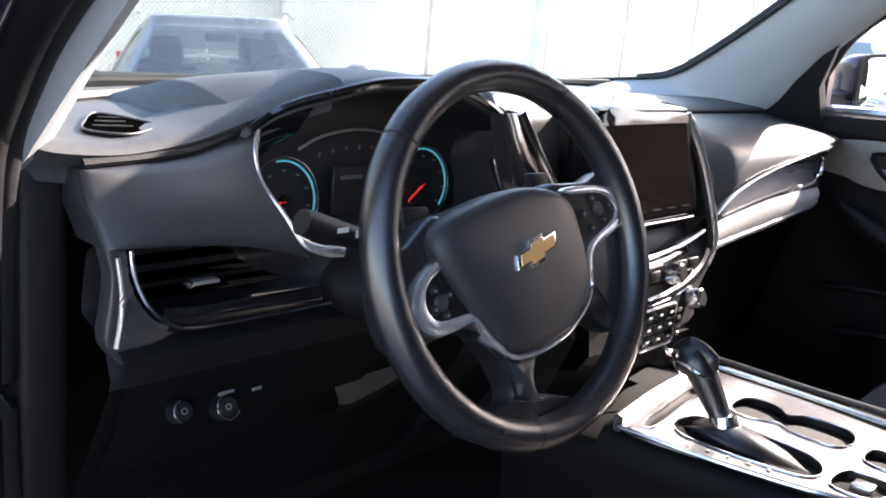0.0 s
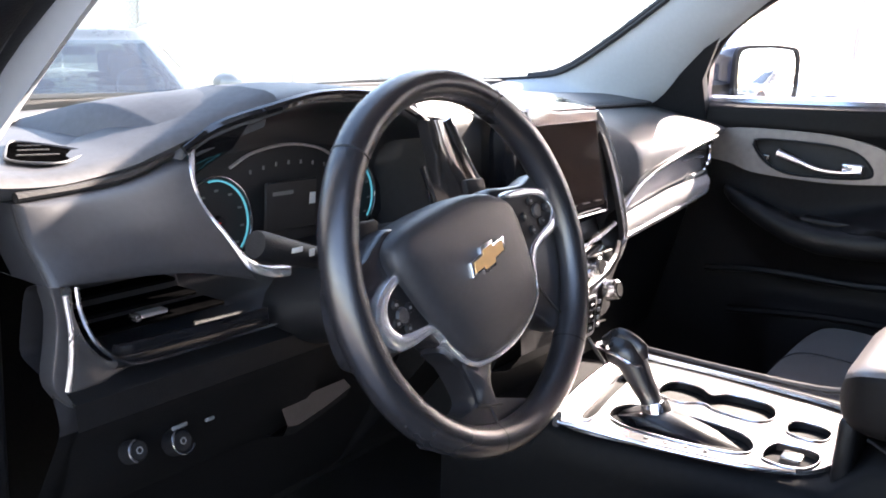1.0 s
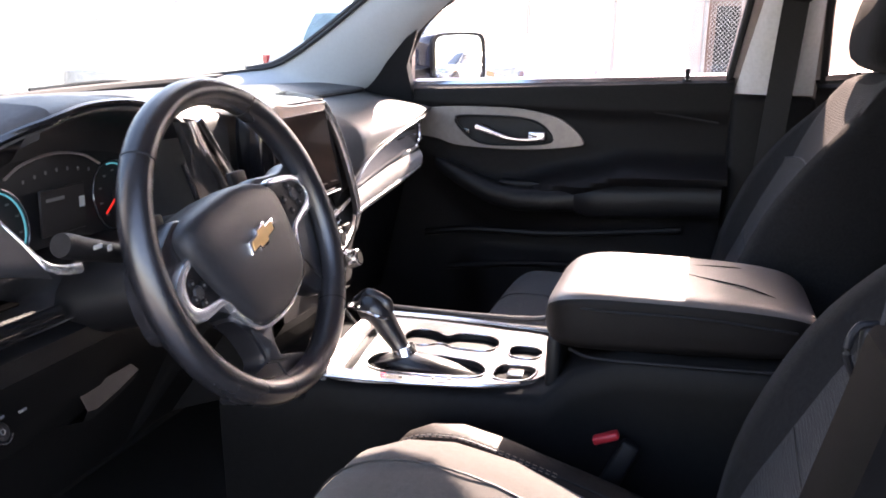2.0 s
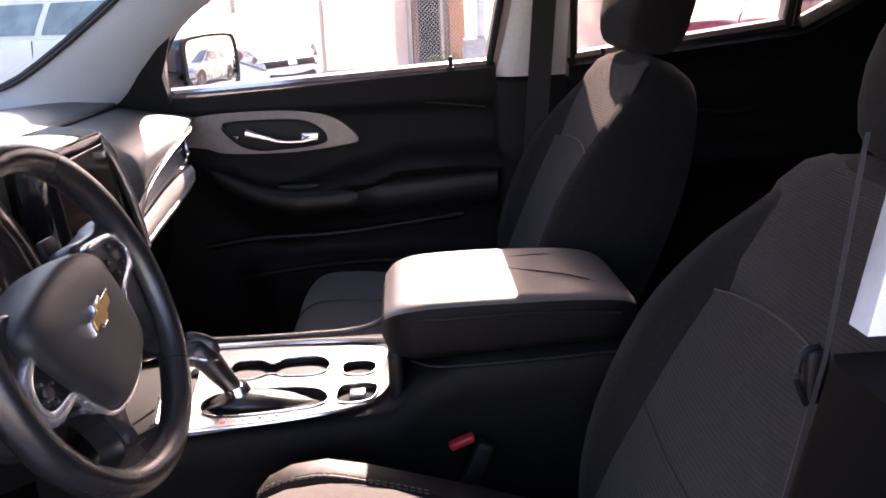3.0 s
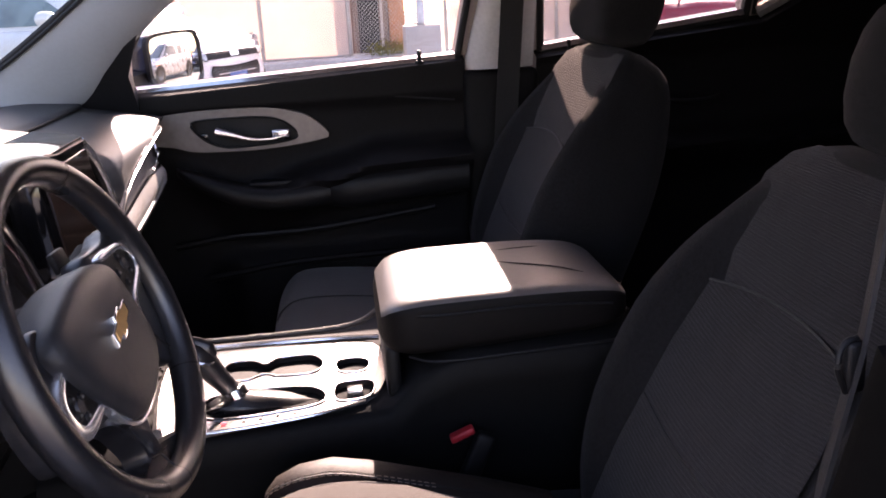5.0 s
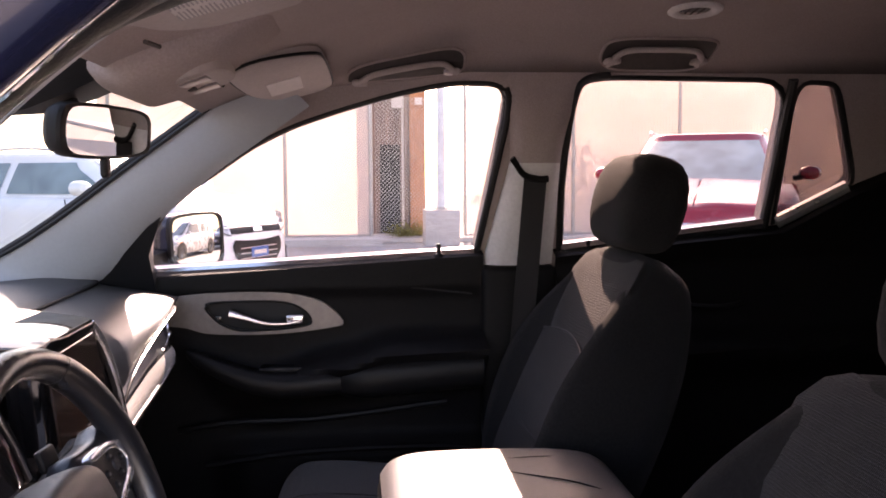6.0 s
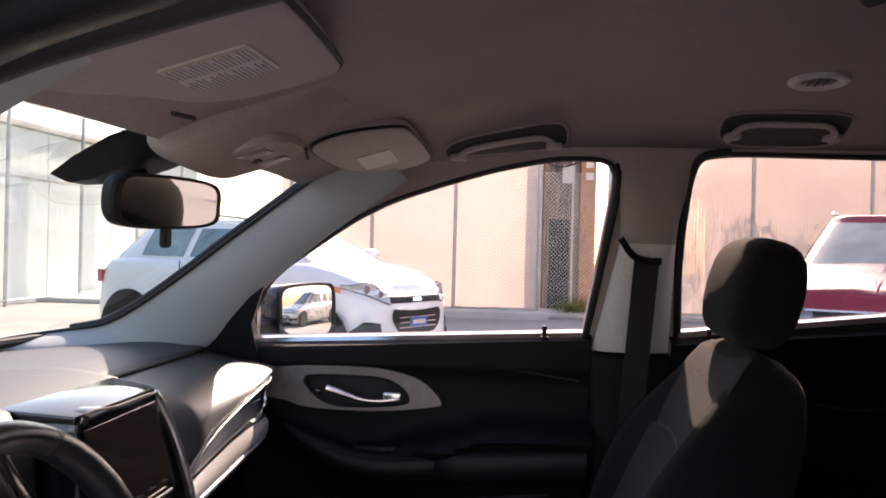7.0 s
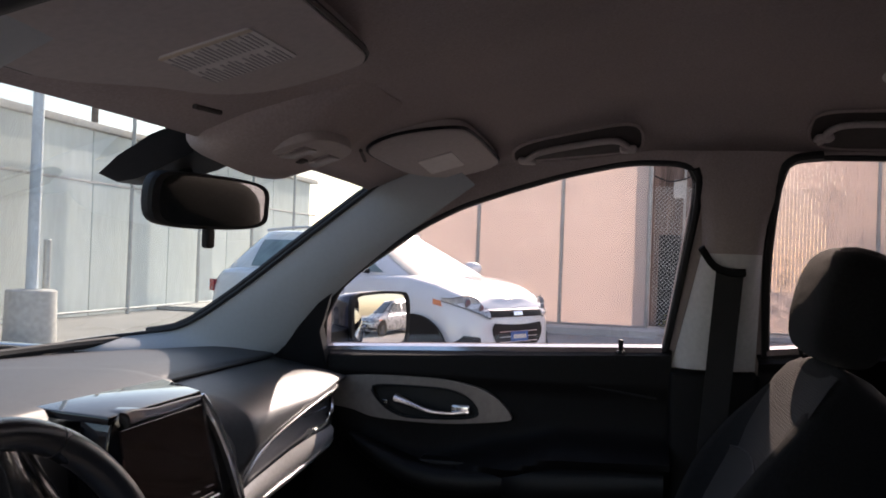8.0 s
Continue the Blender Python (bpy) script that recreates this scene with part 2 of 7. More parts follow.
WOOD_DARK = mat("dark_wood_boards", (0.16, 0.12, 0.105), 0.8, noise_scale=8, noise_mix=0.4, stretch=(1, 1, 0.1))
ORANGE_WALL = mat("orange_brown_wall", (0.36, 0.17, 0.09), 0.85, noise_scale=10, noise_mix=0.2)
STEEL = mat("galvanised_steel", (0.46, 0.46, 0.45), 0.5, metal=0.5, noise_scale=30, noise_mix=0.15)
SLAT = translucent(mat("fence_slat_vinyl", (0.77, 0.69, 0.655), 0.7, noise_scale=5, noise_mix=0.05, big_scale=0.6), 0.52)
SLAT_PALE = translucent(mat("fence_slat_pale", (0.76, 0.77, 0.73), 0.7, noise_scale=5, noise_mix=0.05, big_scale=0.6), 0.55)
POLE_PAINT = mat("pole_white_paint", (0.62, 0.66, 0.70), 0.5, noise_scale=20, noise_mix=0.12)
LEAF = translucent(mat("leaves", (0.30, 0.29, 0.17), 0.7, noise_scale=6, noise_mix=0.3), 0.5)
BARK = mat("bark", (0.12, 0.09, 0.07), 0.9, noise_scale=20, noise_mix=0.4, bump=0.8, bump_scale=60)
SHRUB = mat("shrub_leaves", (0.16, 0.15, 0.04), 0.7, noise_scale=10, noise_mix=0.4)

# ---- mesh helpers ----


def finish(bm, name, material, parent=None, inv=None, label="", sharp=38, smooth=True):
    bmesh.ops.recalc_face_normals(bm, faces=bm.faces)
    me = bpy.data.meshes.new(name)
    bm.to_mesh(me)
    bm.free()
    if smooth:
        me.shade_smooth()
        me.set_sharp_from_angle(angle=radians(sharp))
    me.materials.append(material)
    ob = new(name, me)
    if parent is not None:
        ob.parent = parent
        ob.matrix_parent_inverse = inv if inv is not None else Matrix()
    if label:
        ob["label"] = label
    return ob


BASES = {}


def thing(name, base, label, category, group="", kind=""):
    """An empty at the thing's base; its parts are given in world places."""
    e = new(name)
    e.empty_display_size = 0.05
    e.location = base
    BASES[e] = Vector(base)
    return tagged(e, label, category, group, kind)


def part(name, bm, material, parent, label="", sharp=38, smooth=True):
    root, off = parent, None
    while root is not None:
        if root in BASES:
            off = BASES[root]
            break
        root = root.parent
    ob = finish(bm, name, material, parent, None, label, sharp, smooth)
    if parent in BASES and off is not None:
        ob.matrix_parent_inverse = Matrix.Translation(-off)
    return ob


def solo(name, bm, material, label, category, group="", kind="", sharp=38):
    return tagged(finish(bm, name, material, sharp=sharp), label, category, group, kind)


def M(ox, oy, oz, ax=(1, 0, 0), ay=(0, 1, 0), az=(0, 0, 1)):
    return Matrix(((ax[0], ay[0], az[0], ox), (ax[1], ay[1], az[1], oy), (ax[2], ay[2], az[2], oz), (0, 0, 0, 1)))


def rbox(size, at=(0, 0, 0), bev=0.004, seg=2, m=None):
    bm = bmesh.new()
    bmesh.ops.create_cube(bm, size=1)
    for v in bm.verts:
        v.co = Vector((v.co.x * size[0], v.co.y * size[1], v.co.z * size[2]))
    bev = min(bev, 0.45 * min(size))
    if bev > 0:
        bmesh.ops.bevel(bm, geom=bm.edges[:], offset=bev, segments=seg, profile=0.5, affect="EDGES")
    bm.transform((m or Matrix()) if m else Matrix.Translation(at))
    return bm


def cyl(r1, r2, h, n=24, m=None, bev=0.0):
    """A (tapered) cylinder along z from 0 to h."""
    bm = bmesh.new()
    rings = [(r1 - bev, 0), (r1, bev), (r2, h - bev), (r2 - bev, h)] if bev else [(r1, 0), (r2, h)]
    loops = [[bm.verts.new((r * math.cos(2 * math.pi * i / n), r * math.sin(2 * math.pi * i / n), z)) for i in range(n)] for r, z in rings]
    for a, b in zip(loops, loops[1:]):
        for i in range(n):
            bm.faces.new((a[i], a[(i + 1) % n], b[(i + 1) % n], b[i]))
    bm.faces.new(loops[0][::-1])
    bm.faces.new(loops[-1])
    if m is not None:
        bm.transform(m)
    return bm




def loft(rows, closed=True, caps=True, loop=False):
    """Skin over rows of points. closed: each row is a ring. loop: the last row joins the first."""
    bm = bmesh.new()
    vs = [[bm.verts.new(p) for p in row] for row in rows]
    n = len(rows[0])
    pairs = list(zip(vs, vs[1:])) + ([(vs[-1], vs[0])] if loop else [])
    for a, b in pairs:
        for i in range(n if closed else n - 1):
            j = (i + 1) % n
            try:
                bm.faces.new((a[i], a[j], b[j], b[i]))
            except ValueError:
                pass
    if caps and closed and not loop:
        bm.faces.new(vs[0][::-1])
        bm.faces.new(vs[-1])
    return bm


def spline(pts, n=8, closed=False):
    """Catmull-Rom through the points."""
    P = [Vector(p) for p in pts]
    out = []
    k = len(P)
    segs = k if closed else k - 1
    for i in range(segs):
        p0 = P[(i - 1) % k] if closed or i > 0 else P[0] * 2 - P[1]
        p1, p2 = P[i], P[(i + 1) % k]
        p3 = P[(i + 2) % k] if closed or i + 2 < k else P[-1] * 2 - P[-2]
        for j in range(n):
            t = j / n
            out.append(0.5 * ((2 * p1) + (p2 - p0) * t + (2 * p0 - 5 * p1 + 4 * p2 - p3) * t * t + (3 * p1 - p0 - 3 * p2 + p3) * t ** 3))
    if not closed:
        out.append(P[-1])
    return out


def tube(pts, r, n=8, closed=False, flat=1.0, up=(0, 0, 1), radii=None):
    """A round (or flattened) bar along the points."""
    P = [Vector(p) for p in pts]
    rows = []
    k = len(P)
    for i, p in enumerate(P):
        a = P[(i - 1) % k] if closed or i > 0 else P[i]
        b = P[(i + 1) % k] if closed or i < k - 1 else P[i]
        d = (b - a).normalized()
        s = d.cross(Vector(up))
        if s.length < 1e-4:
            s = d.cross(Vector((1, 0, 0.01)))
        s.normalize()
        w = s.cross(d)
        rr = radii[i] if radii else r
        rows.append([p + s * rr * math.cos(2 * math.pi * j / n) + w * rr * flat * math.sin(2 * math.pi * j / n) for j in range(n)])
    return loft(rows, True, not closed, closed)


def plate(outline, holes=(), thick=0.004, m=None, bev=0.0):
    """A flat plate with holes, in its own xy plane, from z = -thick to 0, set by m."""
    bm = bmesh.new()
    edges = []
    for ring in (outline, *holes):
        vs = [bm.verts.new((p[0], p[1], 0)) for p in ring]
        edges += [bm.edges.new((vs[i], vs[(i + 1) % len(vs)])) for i in range(len(vs))]
    bmesh.ops.triangle_fill(bm, use_beauty=True, use_dissolve=False, edges=edges)
    bmesh.ops.recalc_face_normals(bm, faces=bm.faces)
    if bm.faces and sum(f.normal.z for f in bm.faces) < 0:
        bmesh.ops.reverse_faces(bm, faces=bm.faces)
    top = bm.faces[:]
    r = bmesh.ops.extrude_face_region(bm, geom=top)
    new_v = [g for g in r["geom"] if isinstance(g, bmesh.types.BMVert)]
    bmesh.ops.translate(bm, verts=new_v, vec=(0, 0, -thick))
    if bev:
        rim = [e for e in bm.edges if abs(e.verts[0].co.z) < 1e-6 and abs(e.verts[1].co.z) < 1e-6 and len(e.link_faces) == 2 and any(abs(f.normal.z) < 0.5 or f.calc_center_median().z < -1e-5 for f in e.link_faces)]
        bmesh.ops.bevel(bm, geom=rim, offset=bev, segments=2, profile=0.5, affect="EDGES")
    if m is not None:
        bm.transform(m)
    return bm


def rrect(cx, cy, w, h, r, n=5, skew=0.0):
    pts = []
    for sx, sy, a0 in ((1, 1, 0), (-1, 1, 90), (-1, -1, 180), (1, -1, 270)):
        for i in range(n + 1):
            a = radians(a0 + 90 * i / n)
            x, y = sx * (w / 2 - r) + r * math.cos(a), sy * (h / 2 - r) + r * math.sin(a)
            pts.append((cx + x + skew * y, cy + y))
    return pts


def smooth_poly(pts, n=4):
    return [(p.x, p.y) for p in spline([(x, y, 0) for x, y in pts], n, True)]


def inset_poly(pts, f, c=None):
    cx = sum(p[0] for p in pts) / len(pts) if c is None else c[0]
    cy = sum(p[1] for p in pts) / len(pts) if c is None else c[1]
    return [(cx + (x - cx) * f, cy + (y - cy) * f) for x, y in pts]


def surf(fn, us, vs):
    return loft([[fn(u, v) for v in vs] for u in us], False, False)


def lerp(a, b, t):
    return a + (b - a) * t


def ease(t):
    t = max(0.0, min(1.0, t))
    return t * t * (3 - 2 * t)


def interp(x, xs, ys):
    if x <= xs[0]:
        return ys[0]
    for i in range(len(xs) - 1):
        if x <= xs[i + 1]:
            return lerp(ys[i], ys[i + 1], (x - xs[i]) / (xs[i + 1] - xs[i]))
    return ys[-1]


def span(a, b, n):
    return [a + (b - a) * i / n for i in range(n + 1)]


def solidify(ob, t, offset=0.0):
    md = ob.modifiers.new("thickness", "SOLIDIFY")
    md.thickness, md.offset = t, offset
    return ob


# ---- the car's shell ----
FWIN = [(0.224, 1.209), (-0.487, 1.247), (-0.532, 1.568), (-0.516, 1.600), (-0.42, 1.601), (-0.303, 1.578), (-0.204, 1.550), (-0.105, 1.518), (-0.020, 1.478), (0.060, 1.425), (0.124, 1.384), (0.172, 1.345), (0.213, 1.28)]
RWIN = [(-0.683, 1.254), (-0.675, 1.45), (-0.679, 1.56), (-0.690, 1.606), (-0.75, 1.613), (-1.121, 1.609), (-1.139, 1.308)]
QWIN = [(-1.175, 1.310), (-1.146, 1.606), (-1.222, 1.604), (-1.24, 1.58), (-1.325, 1.41), (-1.318, 1.39), (-1.26, 1.34)]


def round_corners(pts):
    """The same outline with every corner eased by a short arc."""
    out = []
    for a, p, c in zip(pts[-1:] + pts[:-1], pts, pts[1:] + pts[:1]):
        if p[1] < 1.32:
            out.append(p)
            continue
        p = Vector(p)
        qa, qc = p.lerp(Vector(a), min(0.34, 0.06 / (Vector(a) - p).length)), p.lerp(Vector(c), min(0.34, 0.06 / (Vector(c) - p).length))
        out += [tuple(qa.lerp(p, t).lerp(p.lerp(qc, t), t)) for t in (0, 0.25, 0.5, 0.75, 1)]
    return out


def grow(pts, d):
    """The outline moved outwards by d."""
    n, out = len(pts), []
    area = sum(pts[i][0] * pts[(i + 1) % n][1] - pts[(i + 1) % n][0] * pts[i][1] for i in range(n))
    for i, p in enumerate(pts):
        t = Vector(pts[(i + 1) % n]) - Vector(pts[i - 1])
        q = Vector(p) + Vector((t.y, -t.x)).normalized() * (d if area > 0 else -d)
        out.append((q.x, q.y))
    return out


def side_x(z):
    """Half the car's inner width at a height above the belt."""
    return 0.82 - 0.5 * (z - 1.24)


def side_point(s, y, z, off=0.0):
    return Vector((s * (side_x(z) + off), y, z))


def to_plane(pts):
    return [(y, (z - 1.24) / 0.8944) for y, z in pts]


def dash_base_y(x):
    q = abs(x) / 0.75
    return 0.79 - (0.45 * q if x < 0 else 0.19 * q * q)


def roof_z(x, y):
    front = max(0.0, y + 0.45)
    edge = 0.070 * (abs(x) / 0.6) ** 3 + 0.022 * max(0.0, (abs(x) - 0.53) / 0.1) ** 2
    return 1.725 - edge * (1 - 0.9 * ease(front / 0.5)) - 0.39 * front ** 1.2


# upper side wall round the windows, passenger side
SIDE_M = M(0.82, 0, 1.24, (0, 1, 0), (-0.4472, 0, 0.8944), (0.8944, 0, 0.4472))
outline = to_plane([(0.50, 1.19), (0.50, 1.25), (0.26, 1.405), (0.03, 1.565), (-0.06, 1.645), (-2.0, 1.645), (-2.0, 1.19)])
wall_right = solo("wall_right", plate(outline, [to_plane(round_corners(FWIN)), to_plane(round_corners(RWIN)), to_plane(round_corners(QWIN))], 0.035, SIDE_M @ Matrix.Translation((0, 0, 0.034))), HEADLINER, "warm grey fabric-covered upper side wall round the side windows", "wall", kind="structure")
solo("side_skin_right", plate(outline, [to_plane(grow(round_corners(w), 0.008)) for w in (FWIN, RWIN, QWIN)], 0.004, SIDE_M @ Matrix.Translation((0, 0, 0.041))), BODY, "dark blue painted metal round the side windows", "car body", kind="structure")
for nm, pts, gm, lab in (("window_1", FWIN, SIDE_GLASS, "clear front passenger side window"), ("window_2", RWIN, REAR_GLASS, "lightly tinted rear passenger side window"), ("window_3", QWIN, TINT_GLASS, "dark tinted rear quarter window")):
    e = thing(nm, side_point(1, pts[0][0], pts[0][1]), lab, "window", kind="structure")
    pane = part("pane", plate(inset_poly(to_plane(pts), 1.015), (), 0.004, SIDE_M @ Matrix.Translation((0, 0, 0.016))), gm, e, smooth=False)
    pane.visible_shadow = nm != "window_1"
    part("seal", tube([side_point(1, y, z, 0.004) for y, z in grow(round_corners(pts), 0.006)], 0.0075, 8, True), RUBBER, e, "black rubber window seal")
    if nm != "window_3":
        run = grow(round_corners(pts), 0.010)[1:8] if nm == "window_1" else grow(round_corners(pts), 0.008)[:18]
        part("inner_seal", tube([side_point(1, y, z, -0.006) for y, z in run], 0.008, 8), RUBBER, e, "black inner edge seal")
    part("sill" if nm != "window_3" else "edge", tube([side_point(1, y, z, -0.005) for y, z in (pts[:2] if nm == "window_1" else (pts[-1], pts[0]) if nm == "window_2" else (pts[-2], pts[0]))], 0.016, 8), CHROME if nm != "window_3" else SATIN, e, "bright sunlit window sill trim")
# divider between the rear window and the quarter window
solo("window_divider", tube([side_point(1, -1.148, 1.295, -0.004), side_point(1, -1.132, 1.615, -0.004)], 0.0105, 8), RUBBER, "black divider bar between rear windows", "window frame", kind="structure")


def pillar_a(s, name):
    F = [(0.600, 0.695, 1.218), (0.685, 0.652, 1.226), (0.742, 0.592, 1.236), (0.748, 0.510, 1.256), (0.70, 0.37, 1.335), (0.645, 0.20, 1.45), (0.587, 0.022, 1.567), (0.55, -0.07, 1.615)]
    R = [(0.606, 0.680, 1.200), (0.690, 0.560, 1.200), (0.742, 0.440, 1.200), (0.770, 0.300, 1.205), (0.72, 0.178, 1.327), (0.665, 0.055, 1.425), (0.62, -0.05, 1.495), (0.59, -0.14, 1.555)]
    Fs, Rs = spline(F, 5), spline(R, 5)
    rows = []
    for f, r in zip(Fs, Rs):
        n = Vector((-0.72, -0.45, -0.2)).normalized()
        row = []
        for k in range(9):
            t = k / 8
            row.append(f.lerp(r, t) + n * min(0.032, 0.16 * max(0.0, (f - r).length - 0.05)) * (1 - abs(2 * t - 1) ** 2.5))
        row += [r + Vector((0.02, 0.02, 0)), f + Vector((0.03, 0.03, 0.0))]
        rows.append([Vector((s * p.x, p.y, p.z)) for p in row])
    solo("pillar_edge", tube([Vector((s * (f.x - 0.004), f.y + 0.002, f.z)) for f in Fs], 0.0045, 6), RUBBER, "black edge strip along the windscreen pillar", "seal", kind="structure")
    return solo(name, loft(rows), PILLAR, "light grey moulded windscreen pillar trim", "pillar trim", kind="structure")


pillar_a(1, "trim_1")
def pillar_driver():
    """The driver's windscreen pillar trim, from the dashboard's corner up to the roof."""
    Fs = spline([(-0.682, 0.325, 1.188), (-0.678, 0.222, 1.297), (-0.630, 0.088, 1.408), (-0.566, -0.040, 1.508), (-0.54, -0.085, 1.545)], 5)
    Rs = spline([(-0.752, 0.225, 1.165), (-0.734, 0.085, 1.305), (-0.712, 0.0, 1.395), (-0.690, -0.085, 1.487), (-0.675, -0.14, 1.53)], 5)
    n = Vector((0.72, -0.45, -0.2)).normalized()
    rows = []
    for f, r in zip(Fs, Rs):
        row = [f.lerp(r, k / 8) + n * 0.010 * (1 - abs(k / 4 - 1) ** 2.5) for k in range(9)]
        rows.append(row + [r + Vector((-0.01, 0.03, 0)), f + Vector((-0.02, 0.04, 0))])
    return solo("trim_2", loft(rows), PILLAR, "light grey moulded windscreen pillar trim", "pillar trim", kind="structure")


pillar_driver()
# black sail panels ahead of the front windows
sail = [(0.36, 1.19), (0.20, 1.205), (0.205, 1.285), (0.17, 1.365), (0.20, 1.345), (0.32, 1.225)]
solo("trim_3", plate(to_plane(sail), (), 0.03, SIDE_M @ Matrix.Translation((0, 0, -0.034)), 0.004), HARD, "black plastic sail panel by the door mirror", "trim", kind="structure")


def pillar_b(s, name, recede=0.044):
    """Lower trim of the centre pillar, with the belt and its guide."""
    e = thing(name, (s * 0.77, -0.58, 1.22), "pale grey lower centre pillar trim with a slot for the seat belt", "pillar trim", kind="structure")
    rows = []
    for z in span(1.222, 1.445, 10):
        k = (z - 1.222) / 0.223
        ya, yb_ = -0.506 - recede * k, lerp(-0.662, -0.655, k)
        x0 = side_x(z) - 0.028
        ring = []
        for t in span(0, 1, 8):
            y = lerp(ya, yb_, t)
            ring.append(Vector((s * (x0 - 0.030 * (1 - abs(2 * t - 1) ** 4)), y, z)))
        ring += [Vector((s * (x0 + 0.02), yb_, z)), Vector((s * (x0 + 0.02), ya, z))]
        rows.append(ring)
    part("panel", loft(rows), PALE_TRIM, e)
    rows = []
    for z in span(1.445, 1.632, 8):
        k = (z - 1.445) / 0.187
        ya, yb_ = lerp(-0.506 - recede, -0.520, k ** 2), lerp(-0.655, -0.705, k ** 2)
        x0 = side_x(z) - 0.028 * (1 - ease(k))
        ring = [Vector((s * (x0 - 0.030 * (1 - k * k) * (1 - abs(2 * t - 1) ** 4)), lerp(ya, yb_, t), z)) for t in span(0, 1, 8)]
        ring += [Vector((s * (x0 + 0.02), yb_, z)), Vector((s * (x0 + 0.02), ya, z))]
        rows.append(ring)
    part("upper_panel", loft(rows), HEADLINER, e, "warm grey upper pillar panel")
    guide = spline([(s * (side_x(1.455) - 0.068), -0.545, 1.455), (s * (side_x(1.425) - 0.072), -0.57, 1.422), (s * (side_x(1.41) - 0.070), -0.60, 1.412), (s * (side_x(1.41) - 0.066), -0.625, 1.412)], 4)
    part("belt_guide", tube(guide, 0.0045, 8, flat=1.6), HARD, e, "black curved belt guide")
    low = Vector((s * 0.735, -0.56, 0.80))
    top = Vector((s * (side_x(1.41) - 0.066), -0.598, 1.412))
    rows = []
    for k in span(0, 1, 10):
        c = top.lerp(low, k)
        rows.append([c + Vector((0, 0.024, 0)), c + Vector((0, -0.024, 0)), c + Vector((s * 0.003, -0.024, 0)), c + Vector((s * 0.003, 0.024, 0))])
    part("belt", loft(rows), BELT, e, "black seat belt webbing")
    return e


pillar_b(1, "trim_4")
pb = pillar_b(-1, "trim_5", 0.112)
pb.location += Vector((0.045, -0.025, -0.020))
for piece in pb.children:
    if piece.name.startswith("belt"):
        piece.location += Vector((-0.060, -0.035, 0))
# lower part of the centre pillars, below the belt line
solo("trim_6", rbox((0.06, 0.17, 0.84), (0.80, -0.585, 0.80), 0.015, 3), DOOR_PL, "black lower centre pillar cover", "pillar trim", kind="structure")
solo("trim_7", loft([[Vector((x, y, z)) for x, y in ((-0.775, ya), (-0.790, ya + 0.006), (-0.855, ya + 0.004), (-0.875, ya - 0.02), (-0.875, -0.70), (-0.775, -0.70))] for z, ya in ((0.40, -0.415), (0.80, -0.430), (0.95, -0.455), (1.10, -0.492), (1.17, -0.509), (1.193, -0.514))]), PILLAR_BLACK, "black lower centre pillar cover, wider at its foot", "pillar trim", kind="structure")

# seat belt tongue hanging by the driver's pillar
bt = thing("belt_tongue", (-0.74, -0.52, 1.15), "black seat belt tongue hanging on its webbing", "seat belt")
part("tongue", rbox((0.010, 0.014, 0.034), (-0.742, -0.521, 1.166), 0.004, 3), HARD, bt)
part("loop", tube(spline([(-0.742, -0.522, 1.184), (-0.745, -0.512, 1.182), (-0.747, -0.508, 1.168), (-0.744, -0.516, 1.150)], 5), 0.0022, 8), HARD, bt, "dark tongue edge")
belt_w = Vector((0.036, -0.020, 0))
part("webbing", loft([[Vector(p) + belt_w * k + Vector((q, q, 0)) for k, q in ((-0.5, 0), (0.5, 0), (0.5, 0.002), (-0.5, 0.002))] for p in ((-0.735, -0.545, 1.30), (-0.735, -0.532, 1.18), (-0.735, -0.512, 1.08), (-0.73, -0.495, 0.90), (-0.72, -0.48, 0.72))]), BELT, bt, "black webbing")

# ceiling
ceil_bm = surf(lambda u, v: Vector((v * 0.625, u, roof_z(v * 0.625, u))), span(-2.1, -0.5, 16) + span(-0.46, 0.065, 14), span(-1, 1, 24))
ceiling = solidify(solo("ceiling", ceil_bm, HEADLINER, "warm grey fabric headliner", "ceiling", kind="structure"), 0.02, 1)
# outer roof and rail over the driver's door
roof_bm = surf(lambda u, v: Vector((v * 0.66, u, roof_z(v * 0.62, u) + 0.055 - 0.062 * ease((abs(v) - 0.84) / 0.16))), span(-2.2, 0.07, 24), span(-1, 1, 20))
solidify(solo("roof", roof_bm, BODY, "dark blue painted metal roof", "roof", kind="structure"), 0.02, 1)
rail_pts = [(-0.66, -0.537, 1.556), (-0.645, -0.51, 1.594), (-0.645, -0.40, 1.593), (-0.655, -0.298, 1.576), (-0.675, -0.19, 1.544), (-0.70, -0.077, 1.494), (-0.73, 0.035, 1.385), (-0.757, 0.130, 1.293), (-0.762, 0.190, 1.23), (-0.764, 0.222, 1.17), (-0.765, 0.232, 1.03), (-0.765, 0.230, 0.90), (-0.765, 0.21, 0.55)]


def jamb(out, off_z, r, name, material, label, flat=1.0):
    pts = [(x - out, y - 0.55 * out * (z < 1.5), z + off_z * ease((z - 1.2) / 0.2)) for x, y, z in rail_pts]
    return solo(name, tube(spline(pts, 4), r, 10, flat=flat), material, label, "door frame", kind="structure")


jamb(0.0, 0.0, 0.013, "trim_8", RUBBER, "black rubber door seal round the driver's opening")
jamb(0.03, 0.013, 0.024, "trim_9", HARD, "black inner door frame of the driver's opening")
jamb(0.075, 0.033, 0.030, "trim_10", BODY, "dark blue painted door frame of the driver's opening")
